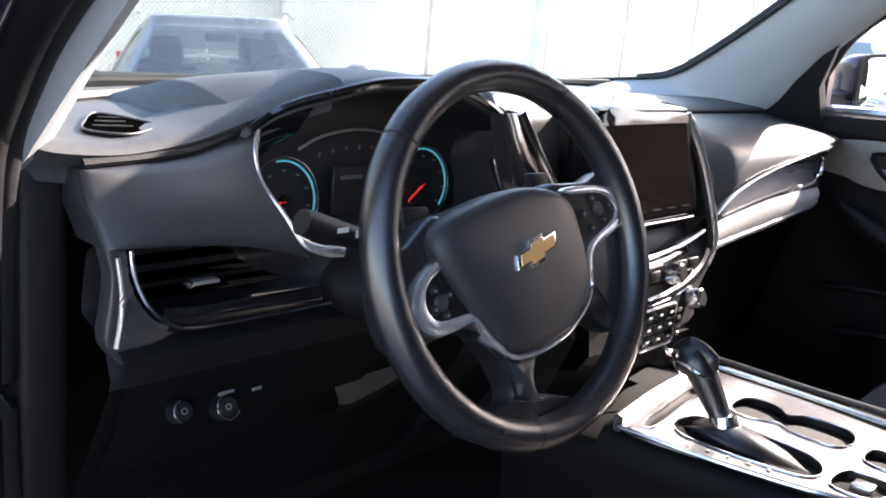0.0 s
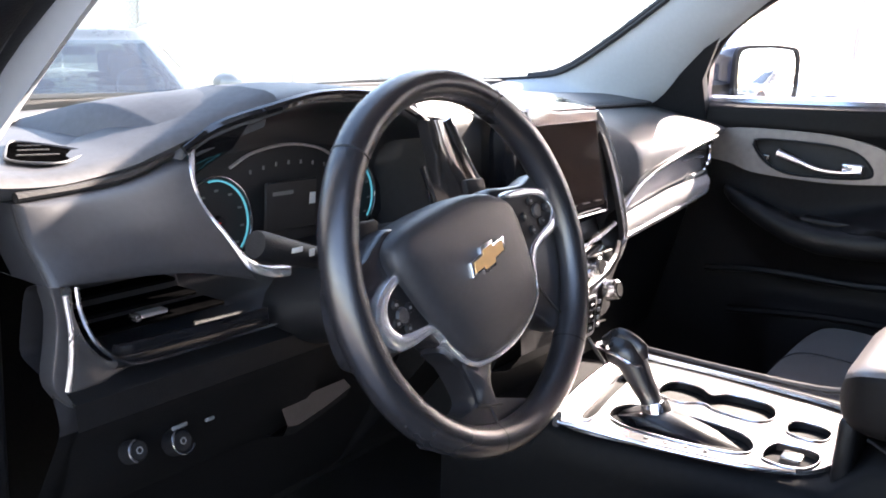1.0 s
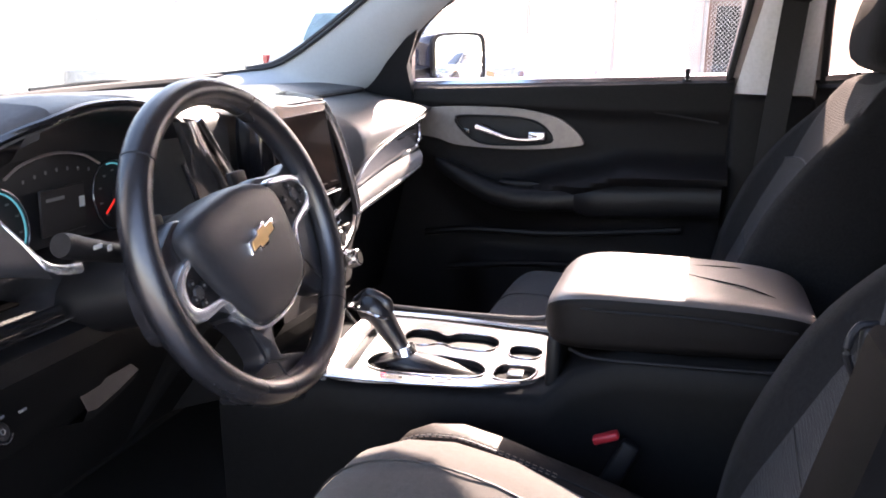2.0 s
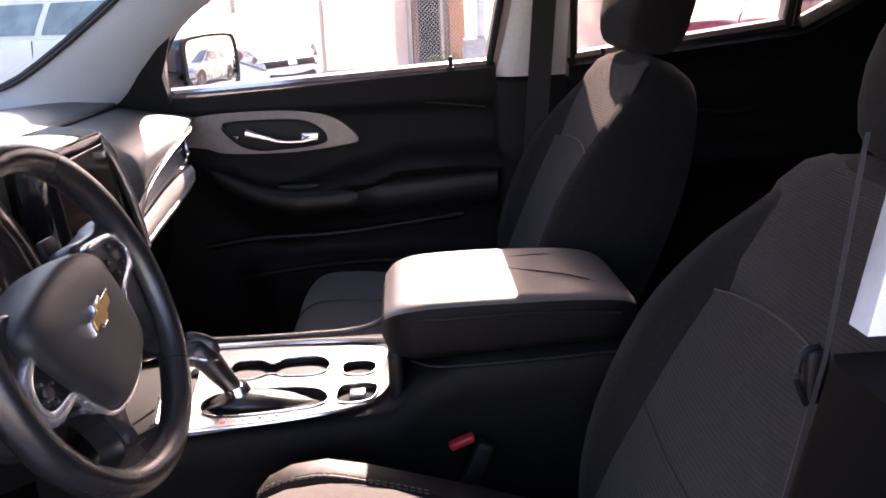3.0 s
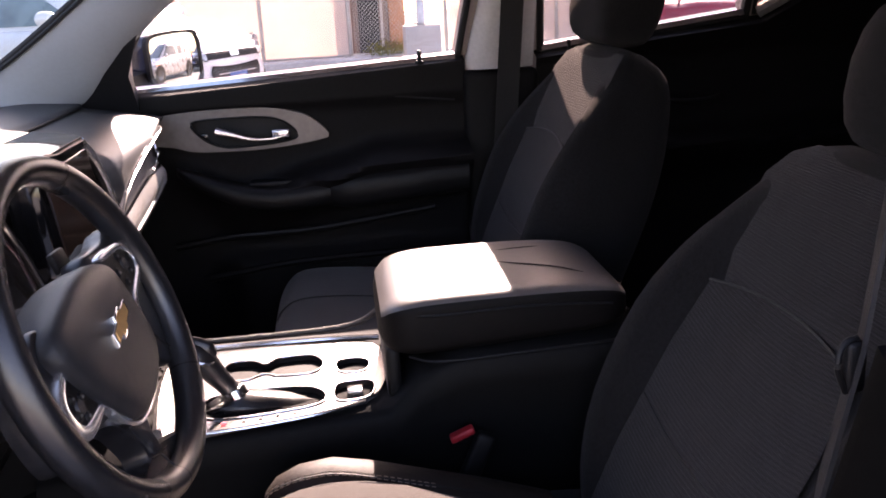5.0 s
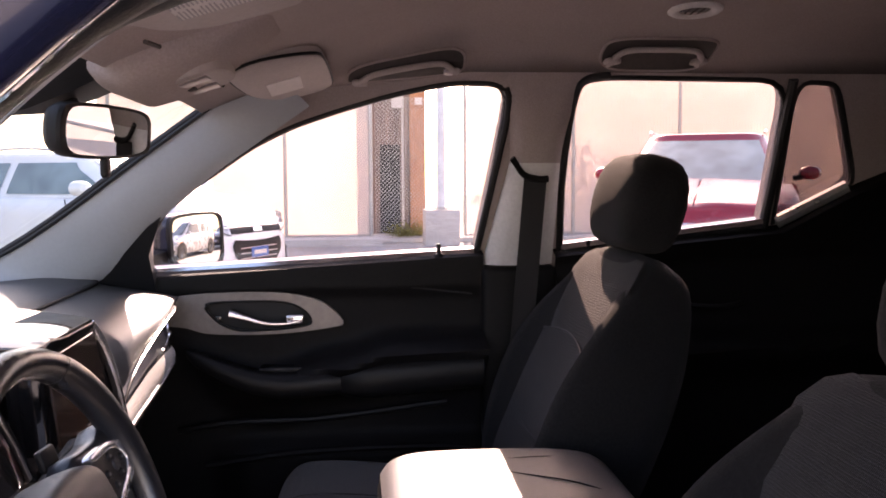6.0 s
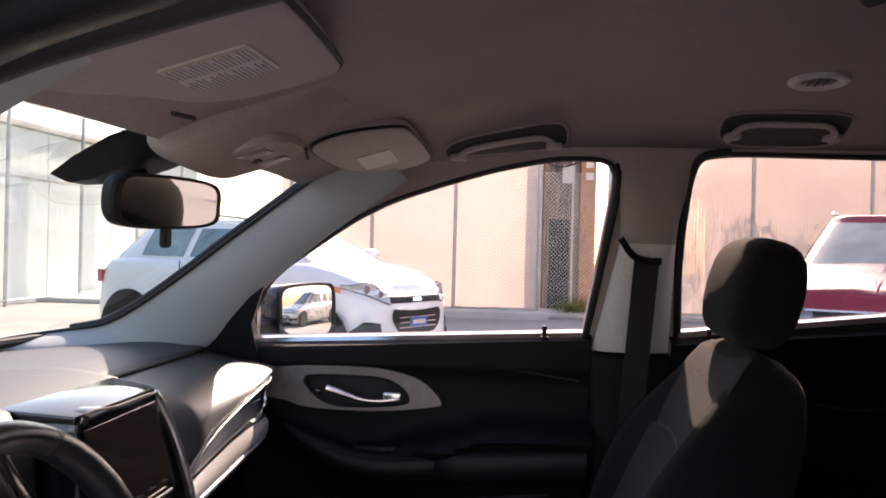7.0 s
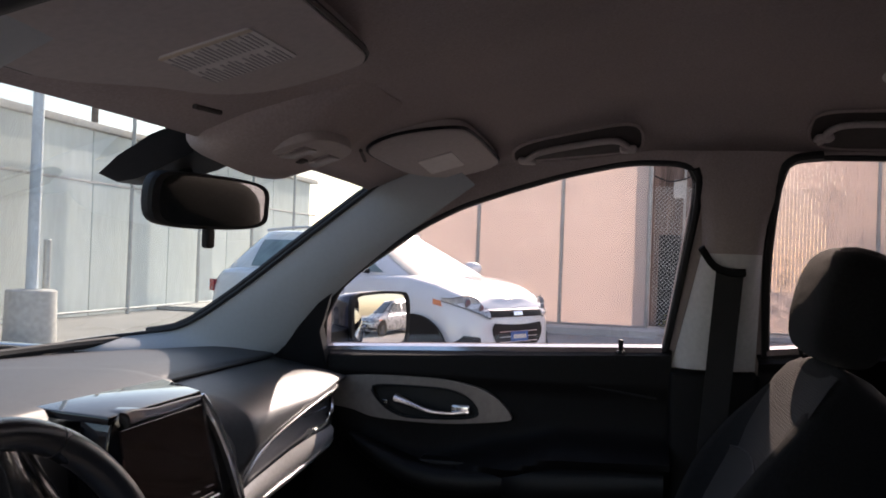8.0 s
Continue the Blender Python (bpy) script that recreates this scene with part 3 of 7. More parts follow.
# rear wall, rear half of the driver's side, floor and underside close the cabin
solo("wall_rear", rbox((1.7, 0.05, 1.5), (0, -2.1, 1.0), 0.01), DOOR_PL, "black plastic tailgate lining", "wall", kind="structure")
solo("wall_left", rbox((0.05, 1.35, 1.2), (-0.84, -1.40, 1.05), 0.01), DOOR_PL, "black rear door lining behind the driver", "wall", kind="structure")
solo("floor", rbox((1.66, 3.4, 0.04), (0, -0.62, 0.42), 0.01), CARPET, "black carpeted car floor", "floor", kind="structure")
solo("firewall", rbox((1.66, 0.05, 0.80), (0, 0.72, 0.80), 0.01), CARPET, "black carpet on the footwell bulkhead", "wall", kind="structure")
solo("sill_left", rbox((0.14, 1.1, 0.12), (-0.84, -0.2, 0.42), 0.02, 3), HARD, "black plastic door sill plate", "door sill", kind="structure")
solo("hinge_pillar", rbox((0.10, 0.42, 0.76), (-0.82, 0.46, 0.78), 0.02, 3), HARD, "black kick panel beside the dashboard", "trim", kind="structure")
solo("fender", rbox((0.12, 0.9, 0.62), (-0.93, 0.74, 0.84), 0.05, 4), BODY, "dark blue painted front fender", "body panel", kind="structure")
solo("kick_panel", rbox((0.08, 0.52, 0.76), (0.83, 0.58, 0.77), 0.02, 3), HARD, "black kick panel in the passenger footwell", "trim", kind="structure")
solo("fender_right", rbox((0.12, 1.0, 0.62), (0.93, 0.84, 0.86), 0.05, 4), BODY, "dark blue painted front fender", "body panel", kind="structure")
solo("cowl", loft([[Vector((x, dash_base_y(x) + 0.01, 1.178)), Vector((x, 0.90, 1.13)), Vector((x, 0.90, 0.60)), Vector((x, 0.74, 0.60))] for x in span(-0.84, 0.84, 20)], False, False), HARD, "black cowl below the windscreen", "cowl", kind="structure")
solo("outer_skin", rbox((0.03, 2.4, 0.75), (0.90, -0.85, 0.80), 0.012, 2), BODY, "dark blue painted outer door skins", "body panel", kind="structure")
bonnet_bm = surf(lambda u, v: Vector((v * 0.88, u, 1.045 - 0.10 * (u - 0.85) - 0.10 * v * v)), span(0.85, 1.95, 10), span(-1, 1, 12))
solidify(solo("bonnet", bonnet_bm, BODY, "dark blue painted bonnet ahead of the windscreen", "bonnet", kind="structure"), 0.02, -1)

# rest of the car's outside: nose, tail, sills and wheels
solo("nose", loft([[Vector((x * w, y, z)) for x, z in ((-0.80, 0.30), (-0.90, 0.45), (-0.90, 0.80), (-0.84, zt - 0.05), (-0.6, zt), (0.6, zt), (0.84, zt - 0.05), (0.90, 0.80), (0.90, 0.45), (0.80, 0.30))] for y, w, zt in ((1.18, 1.0, 1.0), (1.55, 0.99, 0.98), (1.85, 0.95, 0.93), (1.98, 0.86, 0.88), (2.02, 0.75, 0.80))]), BODY, "dark blue painted nose of the car", "body panel", kind="structure")
solo("tail", loft([[Vector((x, y, z)) for x, z in ((-0.82, 0.34), (-0.92, 0.46), (-0.93, 1.0), (-0.88, 1.22), (0.88, 1.22), (0.93, 1.0), (0.92, 0.46), (0.82, 0.34))] for y in (-2.14, -2.45, -2.58)]), BODY, "dark blue painted tailgate and bumper", "body panel", kind="structure")
solo("tailgate_upper", loft([[Vector((x * w, y, z)) for x, y, z in ((-0.86, -2.52, 1.20), (-0.86, -2.14, 1.20), (0.86, -2.14, 1.20), (0.86, -2.52, 1.20))] if k == 0 else [Vector((x * w, y, 1.70)) for x, y in ((-0.70, -2.30), (-0.70, -2.14), (0.70, -2.14), (0.70, -2.30))] for k, w in ((0, 1.0), (1, 1.0))]), BODY, "dark blue upper tailgate with its window", "body panel", kind="structure")
solo("rear_quarter", rbox((0.03, 1.50, 0.78), (-0.90, -1.38, 0.80), 0.012, 2), BODY, "dark blue painted rear door and quarter panel", "body panel", kind="structure")
for wx, wy in ((-0.80, 1.30), (0.80, 1.30), (-0.80, -2.0), (0.80, -2.0)):
    wt = thing("road_wheel", (wx, wy, 0.0), "black tyre on a grey alloy wheel", "wheel", "wheels of the car")
    sg = 1 if wx > 0 else -1
    ring = [[Vector((wx + sg * o, wy + r * math.cos(a), 0.36 + r * math.sin(a))) for a in span(0, 2 * math.pi, 32)[:-1]] for r, o in ((0.24, -0.11), (0.345, -0.12), (0.36, -0.09), (0.36, 0.09), (0.345, 0.12), (0.25, 0.125))]
    part("tyre", loft(ring, True, False), TYRE, wt)
    part("rim", cyl(0.25, 0.25, 0.16, 28, M(wx - 0.08, wy, 0.36, (0, 1, 0), (0, 0, 1), (1, 0, 0)), 0.01), RIM, wt, "grey alloy rim")
# the driver's door stands open
dd = thing("door_3", (-0.90, 0.30, 0.45), "dark blue driver's door standing wide open", "car door", kind="structure")
DDM = M(-0.90, 0.30, 0, (-0.906, -0.423, 0), (-0.423, 0.906, 0), (0, 0, 1))
part("skin", rbox((1.02, 0.04, 0.74), (0.51, 0.05, 0.84), 0.015, 2, DDM), BODY, dd, "dark blue painted door skin")
part("lining", rbox((0.98, 0.06, 0.72), (0.50, -0.005, 0.84), 0.02, 3, DDM), DOOR_PL, dd, "black moulded door lining")
part("armrest", rbox((0.55, 0.06, 0.06), (0.55, -0.06, 0.96), 0.02, 3, DDM), DOOR_PL, dd)
part("window_frame", tube([DDM @ Vector(p) for p in spline([(0.02, 0.03, 1.20), (0.30, 0.03, 1.42), (0.55, 0.03, 1.55), (0.92, 0.03, 1.56), (0.99, 0.03, 1.21)], 5)], 0.018, 8), BODY, dd)

# windscreen
WS_EDGE = spline([(0.742, 0.592, 1.236), (0.748, 0.510, 1.256), (0.70, 0.37, 1.335), (0.645, 0.20, 1.45), (0.587, 0.022, 1.567)], 10)
base_c = [((0.775 if v < 0 else 0.84) * v, dash_base_y(0.775 * v) + 0.02, 1.185 + (0.02 if v < 0 else 0.035) * abs(v)) for v in span(-1, 1, 20)]
top_c = [((0.60 if v < 0 else 0.66) * v, 0.010 + 0.06 * (1 - v * v), 1.578 - 0.008 * (1 - v * v)) for v in span(-1, 1, 20)]
rows = []
for k in span(0, 1, 10):
    row = [Vector(a).lerp(Vector(b), k) + Vector((0, 0.04, 0.05)) * math.sin(math.pi * k) for a, b in zip(base_c, top_c)]
    # its passenger edge is drawn in to the pillar
    pull = WS_EDGE[round(k * (len(WS_EDGE) - 1))] + Vector((0.016, 0.014, 0.004)) - row[-1]
    rows.append([p + pull * max(0.0, p.x / row[-1].x) ** 4 for p in row])
ws = solo("windscreen", loft(rows, False, False), WINDSHIELD, "clear curved windscreen glass", "windscreen", kind="structure")
ws.visible_shadow = False
SEAL = [Vector((p[0], p[1] - 0.012, 1.198)) if p[0] < -0.2 else Vector(p) + Vector((0, -0.030, 0.004 - 0.008 * ease((0.25 - p[0]) / 0.4))) for p in base_c]
solo("windscreen_seal", tube(SEAL, 0.011, 8, radii=[0.0015 + 0.0085 * ease((abs(p.x + 0.25) - 0.03) / 0.40) for p in SEAL]), RUBBER, "black seal along the windscreen foot", "seal", kind="structure")
solo("windscreen_edge", tube([r[-1] + Vector((-0.008, 0, -0.004)) for r in rows], 0.009, 8), RUBBER, "black ceramic edge of the windscreen", "seal", kind="structure")
solo("windscreen_header", tube([Vector(p) + Vector((0, 0.004, -0.006)) for p in top_c], 0.009, 8), RUBBER, "black upper windscreen edge", "seal", kind="structure")
# wipers resting at the windscreen foot
wp = thing("wiper", (0.35, 0.74, 1.19), "black wiper arm and blade resting at the windscreen foot", "wiper")
part("arm", tube(spline([(0.62, 0.74, 1.190), (0.50, 0.79, 1.212), (0.30, 0.85, 1.20)], 6), 0.005, 8), RUBBER, wp)
part("blade", tube([(0.66, 0.755, 1.198), (0.05, 0.90, 1.19)], 0.004, 6), RUBBER, wp)


# ---- door linings on the passenger side ----


def front_door_x(y, z):
    x = 0.795
    # arm rest: a shelf that sweeps down from the front and swells at the back
    crest = 1.02 - 0.045 * math.exp(-((y + 0.02) / 0.11) ** 2) + 0.025 * ease((-0.20 - y) / 0.1)
    if y > 0.05:
        crest += 0.30 * (y - 0.05)
    depth = 0.075 * ease((0.20 - y) / 0.25) + 0.02 * ease((-0.15 - y) / 0.05)
    above = z - crest
    if above > 0:
        x -= depth * math.exp(-(above / 0.022) ** 2)
    else:
        x -= depth * math.exp(-(above / 0.060) ** 2)
    # recess under the arm rest and the map pocket bulge below
    x -= 0.035 * ease((0.86 - z) / 0.05) * ease((z - 0.55) / 0.1) * ease((0.1 - y) / 0.1)
    # roll of the top edge
    x -= 0.012 * ease((z - 1.15) / 0.03)
    x += 0.050 * ease((z - front_sill(y) + 0.016) / 0.02)
    return x


def front_sill(y):
    return 1.2165 + (0.223 - y) * 0.0577


doors = thing("door_1", (0.80, -0.13, 0.50), "black moulded front passenger door lining, closed", "car door", kind="structure")
part("panel", surf(lambda u, v: Vector((front_door_x(u, lerp(0.5, front_sill(u) + 0.004, v)), u, lerp(0.5, front_sill(u) + 0.004, v))), span(0.34, -0.505, 56), span(0, 0.9, 60) + span(0.905, 1.0, 16)), DOOR_PL, doors)
part("groove", tube(spline([(0.788, 0.28, 1.172), (0.786, 0.05, 1.186), (0.786, -0.25, 1.184), (0.788, -0.48, 1.158)], 6), 0.0025, 6), RUBBER, doors, "thin dark seam line")
bez = [(0.205, 1.150), (0.13, 1.168), (0.0, 1.172), (-0.08, 1.167), (-0.15, 1.148), (-0.196, 1.104), (-0.165, 1.091), (-0.06, 1.080), (0.04, 1.080), (0.10, 1.084), (0.14, 1.096), (0.20, 1.108)]
hole = [(0.098, 1.146), (0.03, 1.152), (-0.06, 1.150), (-0.105, 1.135), (-0.128, 1.106), (-0.10, 1.094), (-0.02, 1.088), (0.035, 1.090), (0.075, 1.110)]
bezel = part("bezel", plate(smooth_poly(bez, 4), [smooth_poly(hole, 4)], 0.014, M(0.792, 0, 0, (0, 1, 0), (0, 0, 1), (1, 0, 0)), 0.0), BEZEL, doors, "brushed silver handle surround")
part("recess", plate(inset_poly(smooth_poly(hole, 4), 1.03), (), 0.012, M(0.806, 0, 0, (0, 1, 0), (0, 0, 1), (1, 0, 0))), HARD, doors, "dark handle recess")
part("recess_lip", tube([(0.7785, y, z) for y, z in smooth_poly(hole, 4)], 0.0025, 6, True), HARD, doors)
lever = spline([(0.772, 0.045, 1.128), (0.770, 0.01, 1.118), (0.768, -0.03, 1.106), (0.770, -0.07, 1.104), (0.774, -0.10, 1.108)], 6)
lv = part("handle", tube(lever, 0.006, 10, flat=2.0, up=(1, 0, 0), radii=[lerp(0.010, 0.0045, min(1, abs(i - 0) / 14)) for i in range(len(lever))]), CHROME, doors, "polished chrome pull handle")
part("lock_tab", rbox((0.010, 0.040, 0.020), (0.772, -0.092, 1.112), 0.005, 3), CHROME, lv, "chrome lock tab")
part("handle_button", rbox((0.006, 0.014, 0.012), (0.783, 0.072, 1.115), 0.002), GLOSS, doors)
def pad_ring(y, zc, hx, hz, x0=0.752):
    ring = []
    for a in span(0, 2 * math.pi, 20)[:-1]:
        c, s_ = math.cos(a), math.sin(a)
        ring.append(Vector((x0 + hx * math.copysign(abs(c) ** 0.7, c), y, zc + hz * math.copysign(abs(s_) ** 0.7, s_))))
    return ring


part("armrest_pad", loft([pad_ring(*q) for q in ((-0.172, 0.992, 0.012, 0.010), (-0.178, 0.988, 0.030, 0.024), (-0.195, 0.985, 0.044, 0.036), (-0.24, 0.984, 0.050, 0.043), (-0.32, 0.990, 0.052, 0.042), (-0.42, 0.998, 0.052, 0.042), (-0.495, 1.002, 0.050, 0.040))]), ARM_VINYL, doors, "padded black arm rest", sharp=80)
part("pull_ledge", loft([pad_ring(*q) for q in ((0.135, 1.046, 0.010, 0.008), (0.115, 1.034, 0.024, 0.016), (0.06, 1.008, 0.034, 0.022), (0.0, 0.984, 0.040, 0.026), (-0.06, 0.974, 0.042, 0.028), (-0.13, 0.976, 0.042, 0.028), (-0.19, 0.982, 0.040, 0.028))]), ARM_VINYL, doors, "black moulded pull ledge", sharp=80)
part("pocket_edge", tube(spline([(0.765, 0.16, 0.875), (0.758, 0.04, 0.892), (0.756, -0.12, 0.895), (0.758, -0.24, 0.905), (0.762, -0.42, 0.925)], 5), 0.007, 8), ARM_VINYL, doors, "rounded edge above the door pocket")
part("switch_panel", rbox((0.045, 0.14, 0.012), (0.768, -0.085, 1.006), 0.004, 2, ), HARD, doors, "black window switch panel")
part("lock_pin", cyl(0.004, 0.0055, 0.026, 12, M(0.795, -0.407, 1.244), 0.0015), HARD, doors, "black lock pin")
part("lock_pin_collar", cyl(0.011, 0.009, 0.006, 14, M(0.795, -0.407, 1.242)), HARD, doors)
part("map_pocket", tube(spline([(0.755, 0.10, 0.80), (0.748, -0.1, 0.825), (0.748, -0.35, 0.83), (0.755, -0.48, 0.82)], 6), 0.008, 8), DOOR_PL, doors)


def rear_door_x(y, z):
    x = 0.79
    above = z - 1.03
    x -= 0.06 * ease((-0.72 - y) / 0.15) * math.exp(-(above / (0.025 if above > 0 else 0.06)) ** 2)
    x -= 0.008
    return x


def rear_top(y):
    return interp(y, [-1.9, -1.40, -1.32, -1.18, -0.67], [1.45, 1.42, 1.385, 1.30, 1.25])


d2 = thing("door_2", (0.80, -1.1, 0.50), "black moulded rear passenger door lining, closed", "car door", kind="structure")
part("panel", surf(lambda u, v: Vector((rear_door_x(u, min(lerp(0.5, rear_top(u), v), 1.22)) - 0.5 * max(0, lerp(0.5, rear_top(u), v) - 1.22) + 0.045 * ease((v - 0.98) / 0.02), u, lerp(0.5, rear_top(u) + 0.004, v))), span(-0.665, -1.75, 40), span(0, 0.95, 44) + span(0.96, 1, 8)), DOOR_PL, d2)
part("lock_pin", cyl(0.004, 0.0055, 0.026, 12, M(0.792, -0.743, 1.248), 0.0015), HARD, d2, "black lock pin")
part("lock_pin_collar", cyl(0.011, 0.009, 0.006, 14, M(0.792, -0.743, 1.246)), HARD, d2)
part("handle", tube(spline([(0.765, -0.95, 1.13), (0.755, -1.0, 1.125), (0.755, -1.05, 1.125), (0.77, -1.09, 1.13)], 4), 0.006, 8), HARD, d2, "black inner door handle")

# grab handles over the passenger side windows
def grab(y0, y1, xa, xb, drop, edge=()):
    """A folding handle in a dark oval recess that follows the headliner's edge."""
    e = thing("grab_handle", (0.57, (y0 + y1) / 2, roof_z(0.57, (y0 + y1) / 2)), "warm grey folding grab handle on the headliner edge", "grab handle", "grab handles over the doors")

    def on(u, v, off):
        y, x = lerp(y0, y1, u), lerp(xa, xb, v)
        top = Vector((x, y, roof_z(x, y) - off - drop * (1 - u)))
        if not edge:
            return top
        # the front handle bends from the headliner on to the side wall
        z = lerp(edge[0], edge[1], u)
        a, b = Vector((xa, y, roof_z(xa, y))), Vector((side_x(z) - 0.044, y, z))
        return a.lerp(b, v) + Vector((-0.6, 0, -0.8)) * (off + 0.010 * math.sin(math.pi * v))

    def ring(grow, off):
        pts = []
        for k in range(32):
            a = 2 * math.pi * k / 32
            c, s_ = math.cos(a), math.sin(a)
            u = 0.5 + 0.5 * grow * math.copysign(abs(c) ** 0.45, c)
            v = 0.5 + 0.5 * grow * math.copysign(abs(s_) ** 0.6, s_)
            pts.append(on(u, v, off))
        return pts
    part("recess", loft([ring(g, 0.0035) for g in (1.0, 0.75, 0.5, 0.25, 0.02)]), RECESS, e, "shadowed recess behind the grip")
    part("recess_lip", tube(ring(1.03, 0.003), 0.003, 6, True), HEADLINER, e)
    grip = spline([on(0.09, 0.86, 0.004), on(0.10, 0.70, 0.011), on(0.12, 0.46, 0.014), on(0.22, 0.27, 0.014), on(0.5, 0.23, 0.014), on(0.78, 0.27, 0.014), on(0.88, 0.46, 0.014), on(0.90, 0.70, 0.011), on(0.91, 0.86, 0.004)], 6)
    part("grip", tube(grip, 0.0058, 10, flat=1.4, up=(1, 0, 0)), VISOR, e)
    for u in (0.10, 0.90):
        part("mount", rbox((0.034, 0.030, 0.012), on(u, 0.70, 0.010), 0.005, 3, ), VISOR, e)


grab(-0.215, -0.435, 0.545, 0.622, 0.006, (1.602, 1.622))
grab(-0.712, -0.932, 0.515, 0.615, 0.0)
# round vent in the headliner
cv = thing("ceiling_vent", (0.36, -0.81, 1.70), "round warm grey air vent in the headliner", "air vent")
CVM = M(0.378, -0.822, roof_z(0.378, -0.822) + 0.001, (1, 0, -0.09), (0, -1, 0), (-0.09, 0, -1))
RING = span(0, 2 * math.pi, 28)[:-1]
part("ring", loft([[CVM @ Vector((r * math.cos(a), r * math.sin(a), h)) for a in RING] for r, h in ((0.048, 0.0), (0.047, 0.004), (0.042, 0.007), (0.032, 0.006), (0.028, 0.003), (0.027, -0.004))], True, False), PALE_TRIM, cv, "pale grey vent ring")
part("cup", cyl(0.028, 0.026, 0.002, 24, CVM), HARD, cv, "dark vent mouth")
for k in (-0.012, 0.0, 0.012):
    part("slat", rbox((0.050 - abs(k), 0.002, 0.003), (0, 0, 0), 0.0008, 1, CVM @ Matrix.Translation((0, k, 0.003))), RECESS, cv)

# ---- sun visors, overhead console, mirror ----
def visor(s, outline, z, tiltx, tilty, lab):
    e = thing("sun_visor", (s * 0.33, 0.0, z), lab, "sun visor", "sun visors")
    m = M(0, 0, z, (1, 0, tiltx), (0, -1, tilty), (tiltx, -tilty, -1))
    part("panel", plate(outline, (), 0.018, m @ Matrix.Translation((0, 0, 0.0)), 0.006), VISOR, e)
    return e, m


ov1 = [(x, -y) for x, y in smooth_poly([(-0.200, -0.178), (-0.25, -0.185), (-0.45, -0.19), (-0.575, -0.175), (-0.60, -0.11), (-0.56, -0.005), (-0.42, 0.020), (-0.31, -0.018), (-0.25, -0.034), (-0.208, -0.062), (-0.188, -0.10), (-0.187, -0.160)], 3)]
v1, vm1 = visor(-1, ov1, 1.556, 0.01, 0.29, "folded warm grey driver's sun visor with a printed label")
part("label", plate(rrect(-0.332, 0.101, 0.100, 0.078, 0.004), (), 0.0015, vm1 @ Matrix.Translation((0, 0, 0.0016))), LABEL, v1, "pale printed warning label")
for i in range(19):
    w = (0.043, 0.036, 0.041, 0.027, 0.039)[i % 5]
    for xx in (-0.344, -0.292):
        part("label_line", plate(rrect(xx - 0.012 + (0.043 - w) / 2, 0.135 - i * 0.0040, w, 0.0016, 0.0006, 1), (), 0.0005, vm1 @ Matrix.Translation((0, 0, 0.0021))), INK, v1)
part("label_band", plate(rrect(-0.379, 0.101, 0.006, 0.078, 0.001, 1), (), 0.0006, vm1 @ Matrix.Translation((0, 0, 0.0024))), YELLOW_INK, v1)
part("clip", tube([vm1 @ Vector((-0.238, 0.018, 0.003)), vm1 @ Vector((-0.192, 0.022, 0.003))], 0.0026, 8), RECESS, v1, "visor pivot rod")
part("edge_gap", tube([vm1 @ Vector((x, y, -0.006)) for x, y in ov1], 0.0035, 6, True), HARD, v1, "dark shadow gap at the visor edge")
ov2 = [(x, -y) for x, y in smooth_poly([(0.258, -0.100), (0.300, -0.160), (0.36, -0.178), (0.54, -0.186), (0.590, -0.180), (0.606, -0.150), (0.590, -0.096), (0.539, -0.062), (0.478, -0.042), (0.40, -0.032), (0.295, -0.027), (0.258, -0.055)], 3)]
v2, vm2 = visor(1, ov2, 1.592, -0.09, 0.29, "folded warm grey passenger's sun visor with a pale label")
part("label", plate(rrect(0.462, 0.104, 0.105, 0.058, 0.004), (), 0.0015, vm2 @ Matrix.Translation((0, 0, 0.0016))), LABEL, v2, "pale label")
part("edge_gap", tube([vm2 @ Vector((x, y, -0.006)) for x, y in ov2], 0.0030, 6, True), HARD, v2, "dark shadow gap at the visor edge")
part("clip", tube([vm2 @ Vector((0.250, 0.028, 0.003)), vm2 @ Vector((0.310, 0.016, 0.003))], 0.0028, 8), RECESS, v2, "visor pivot rod")

oc = thing("overhead_console", (0.06, 0.03, 1.58), "warm grey overhead console with reading lamps", "overhead console")
rows = []
for y, w, d in ((0.100, 0.09, 0.004), (0.085, 0.125, 0.022), (0.05, 0.145, 0.040), (0.0, 0.145, 0.046), (-0.05, 0.125, 0.036), (-0.095, 0.105, 0.018), (-0.125, 0.085, 0.002)):
    zr = roof_z(0, min(y, 0.06)) + 0.008
    rows.append([Vector((0.060 + w * math.cos(a), y, zr - (d + 0.008) * max(0, math.sin(a)) ** 0.6 + (0.006 if math.sin(a) <= 0 else 0))) for a in span(0, math.pi, 14)])
part("housing", loft(rows, False, False), HEADLINER, oc)
TILT_M = M(0.060, -0.02, roof_z(0, -0.02) - 0.034, (1, 0, 0), (0, 1, -0.33), (0, 0.33, 1))
oval = [(0.088 * math.copysign(abs(math.cos(a)) ** 0.75, math.cos(a)), 0.046 * math.copysign(abs(math.sin(a)) ** 0.8, math.sin(a))) for a in span(0, 2 * math.pi, 40)[:-1]]
part("lamp_panel", loft([[TILT_M @ Vector((x * f, y * f, z)) for x, y in oval] for f, z in ((1.0, 0.012), (1.0, 0.0), (0.96, -0.005), (0.86, -0.007), (0.02, -0.006))]), VISOR, oc, "pale oval switch and lamp panel")
for xx in (-0.043, 0.043):
    part("lamp_lens", rbox((0.044, 0.036, 0.005), (0, 0, 0), 0.002, 2, TILT_M @ Matrix.Translation((xx, 0.000, -0.0065))), CONSOLE_LENS, oc, "dark glossy reading lamp lens")
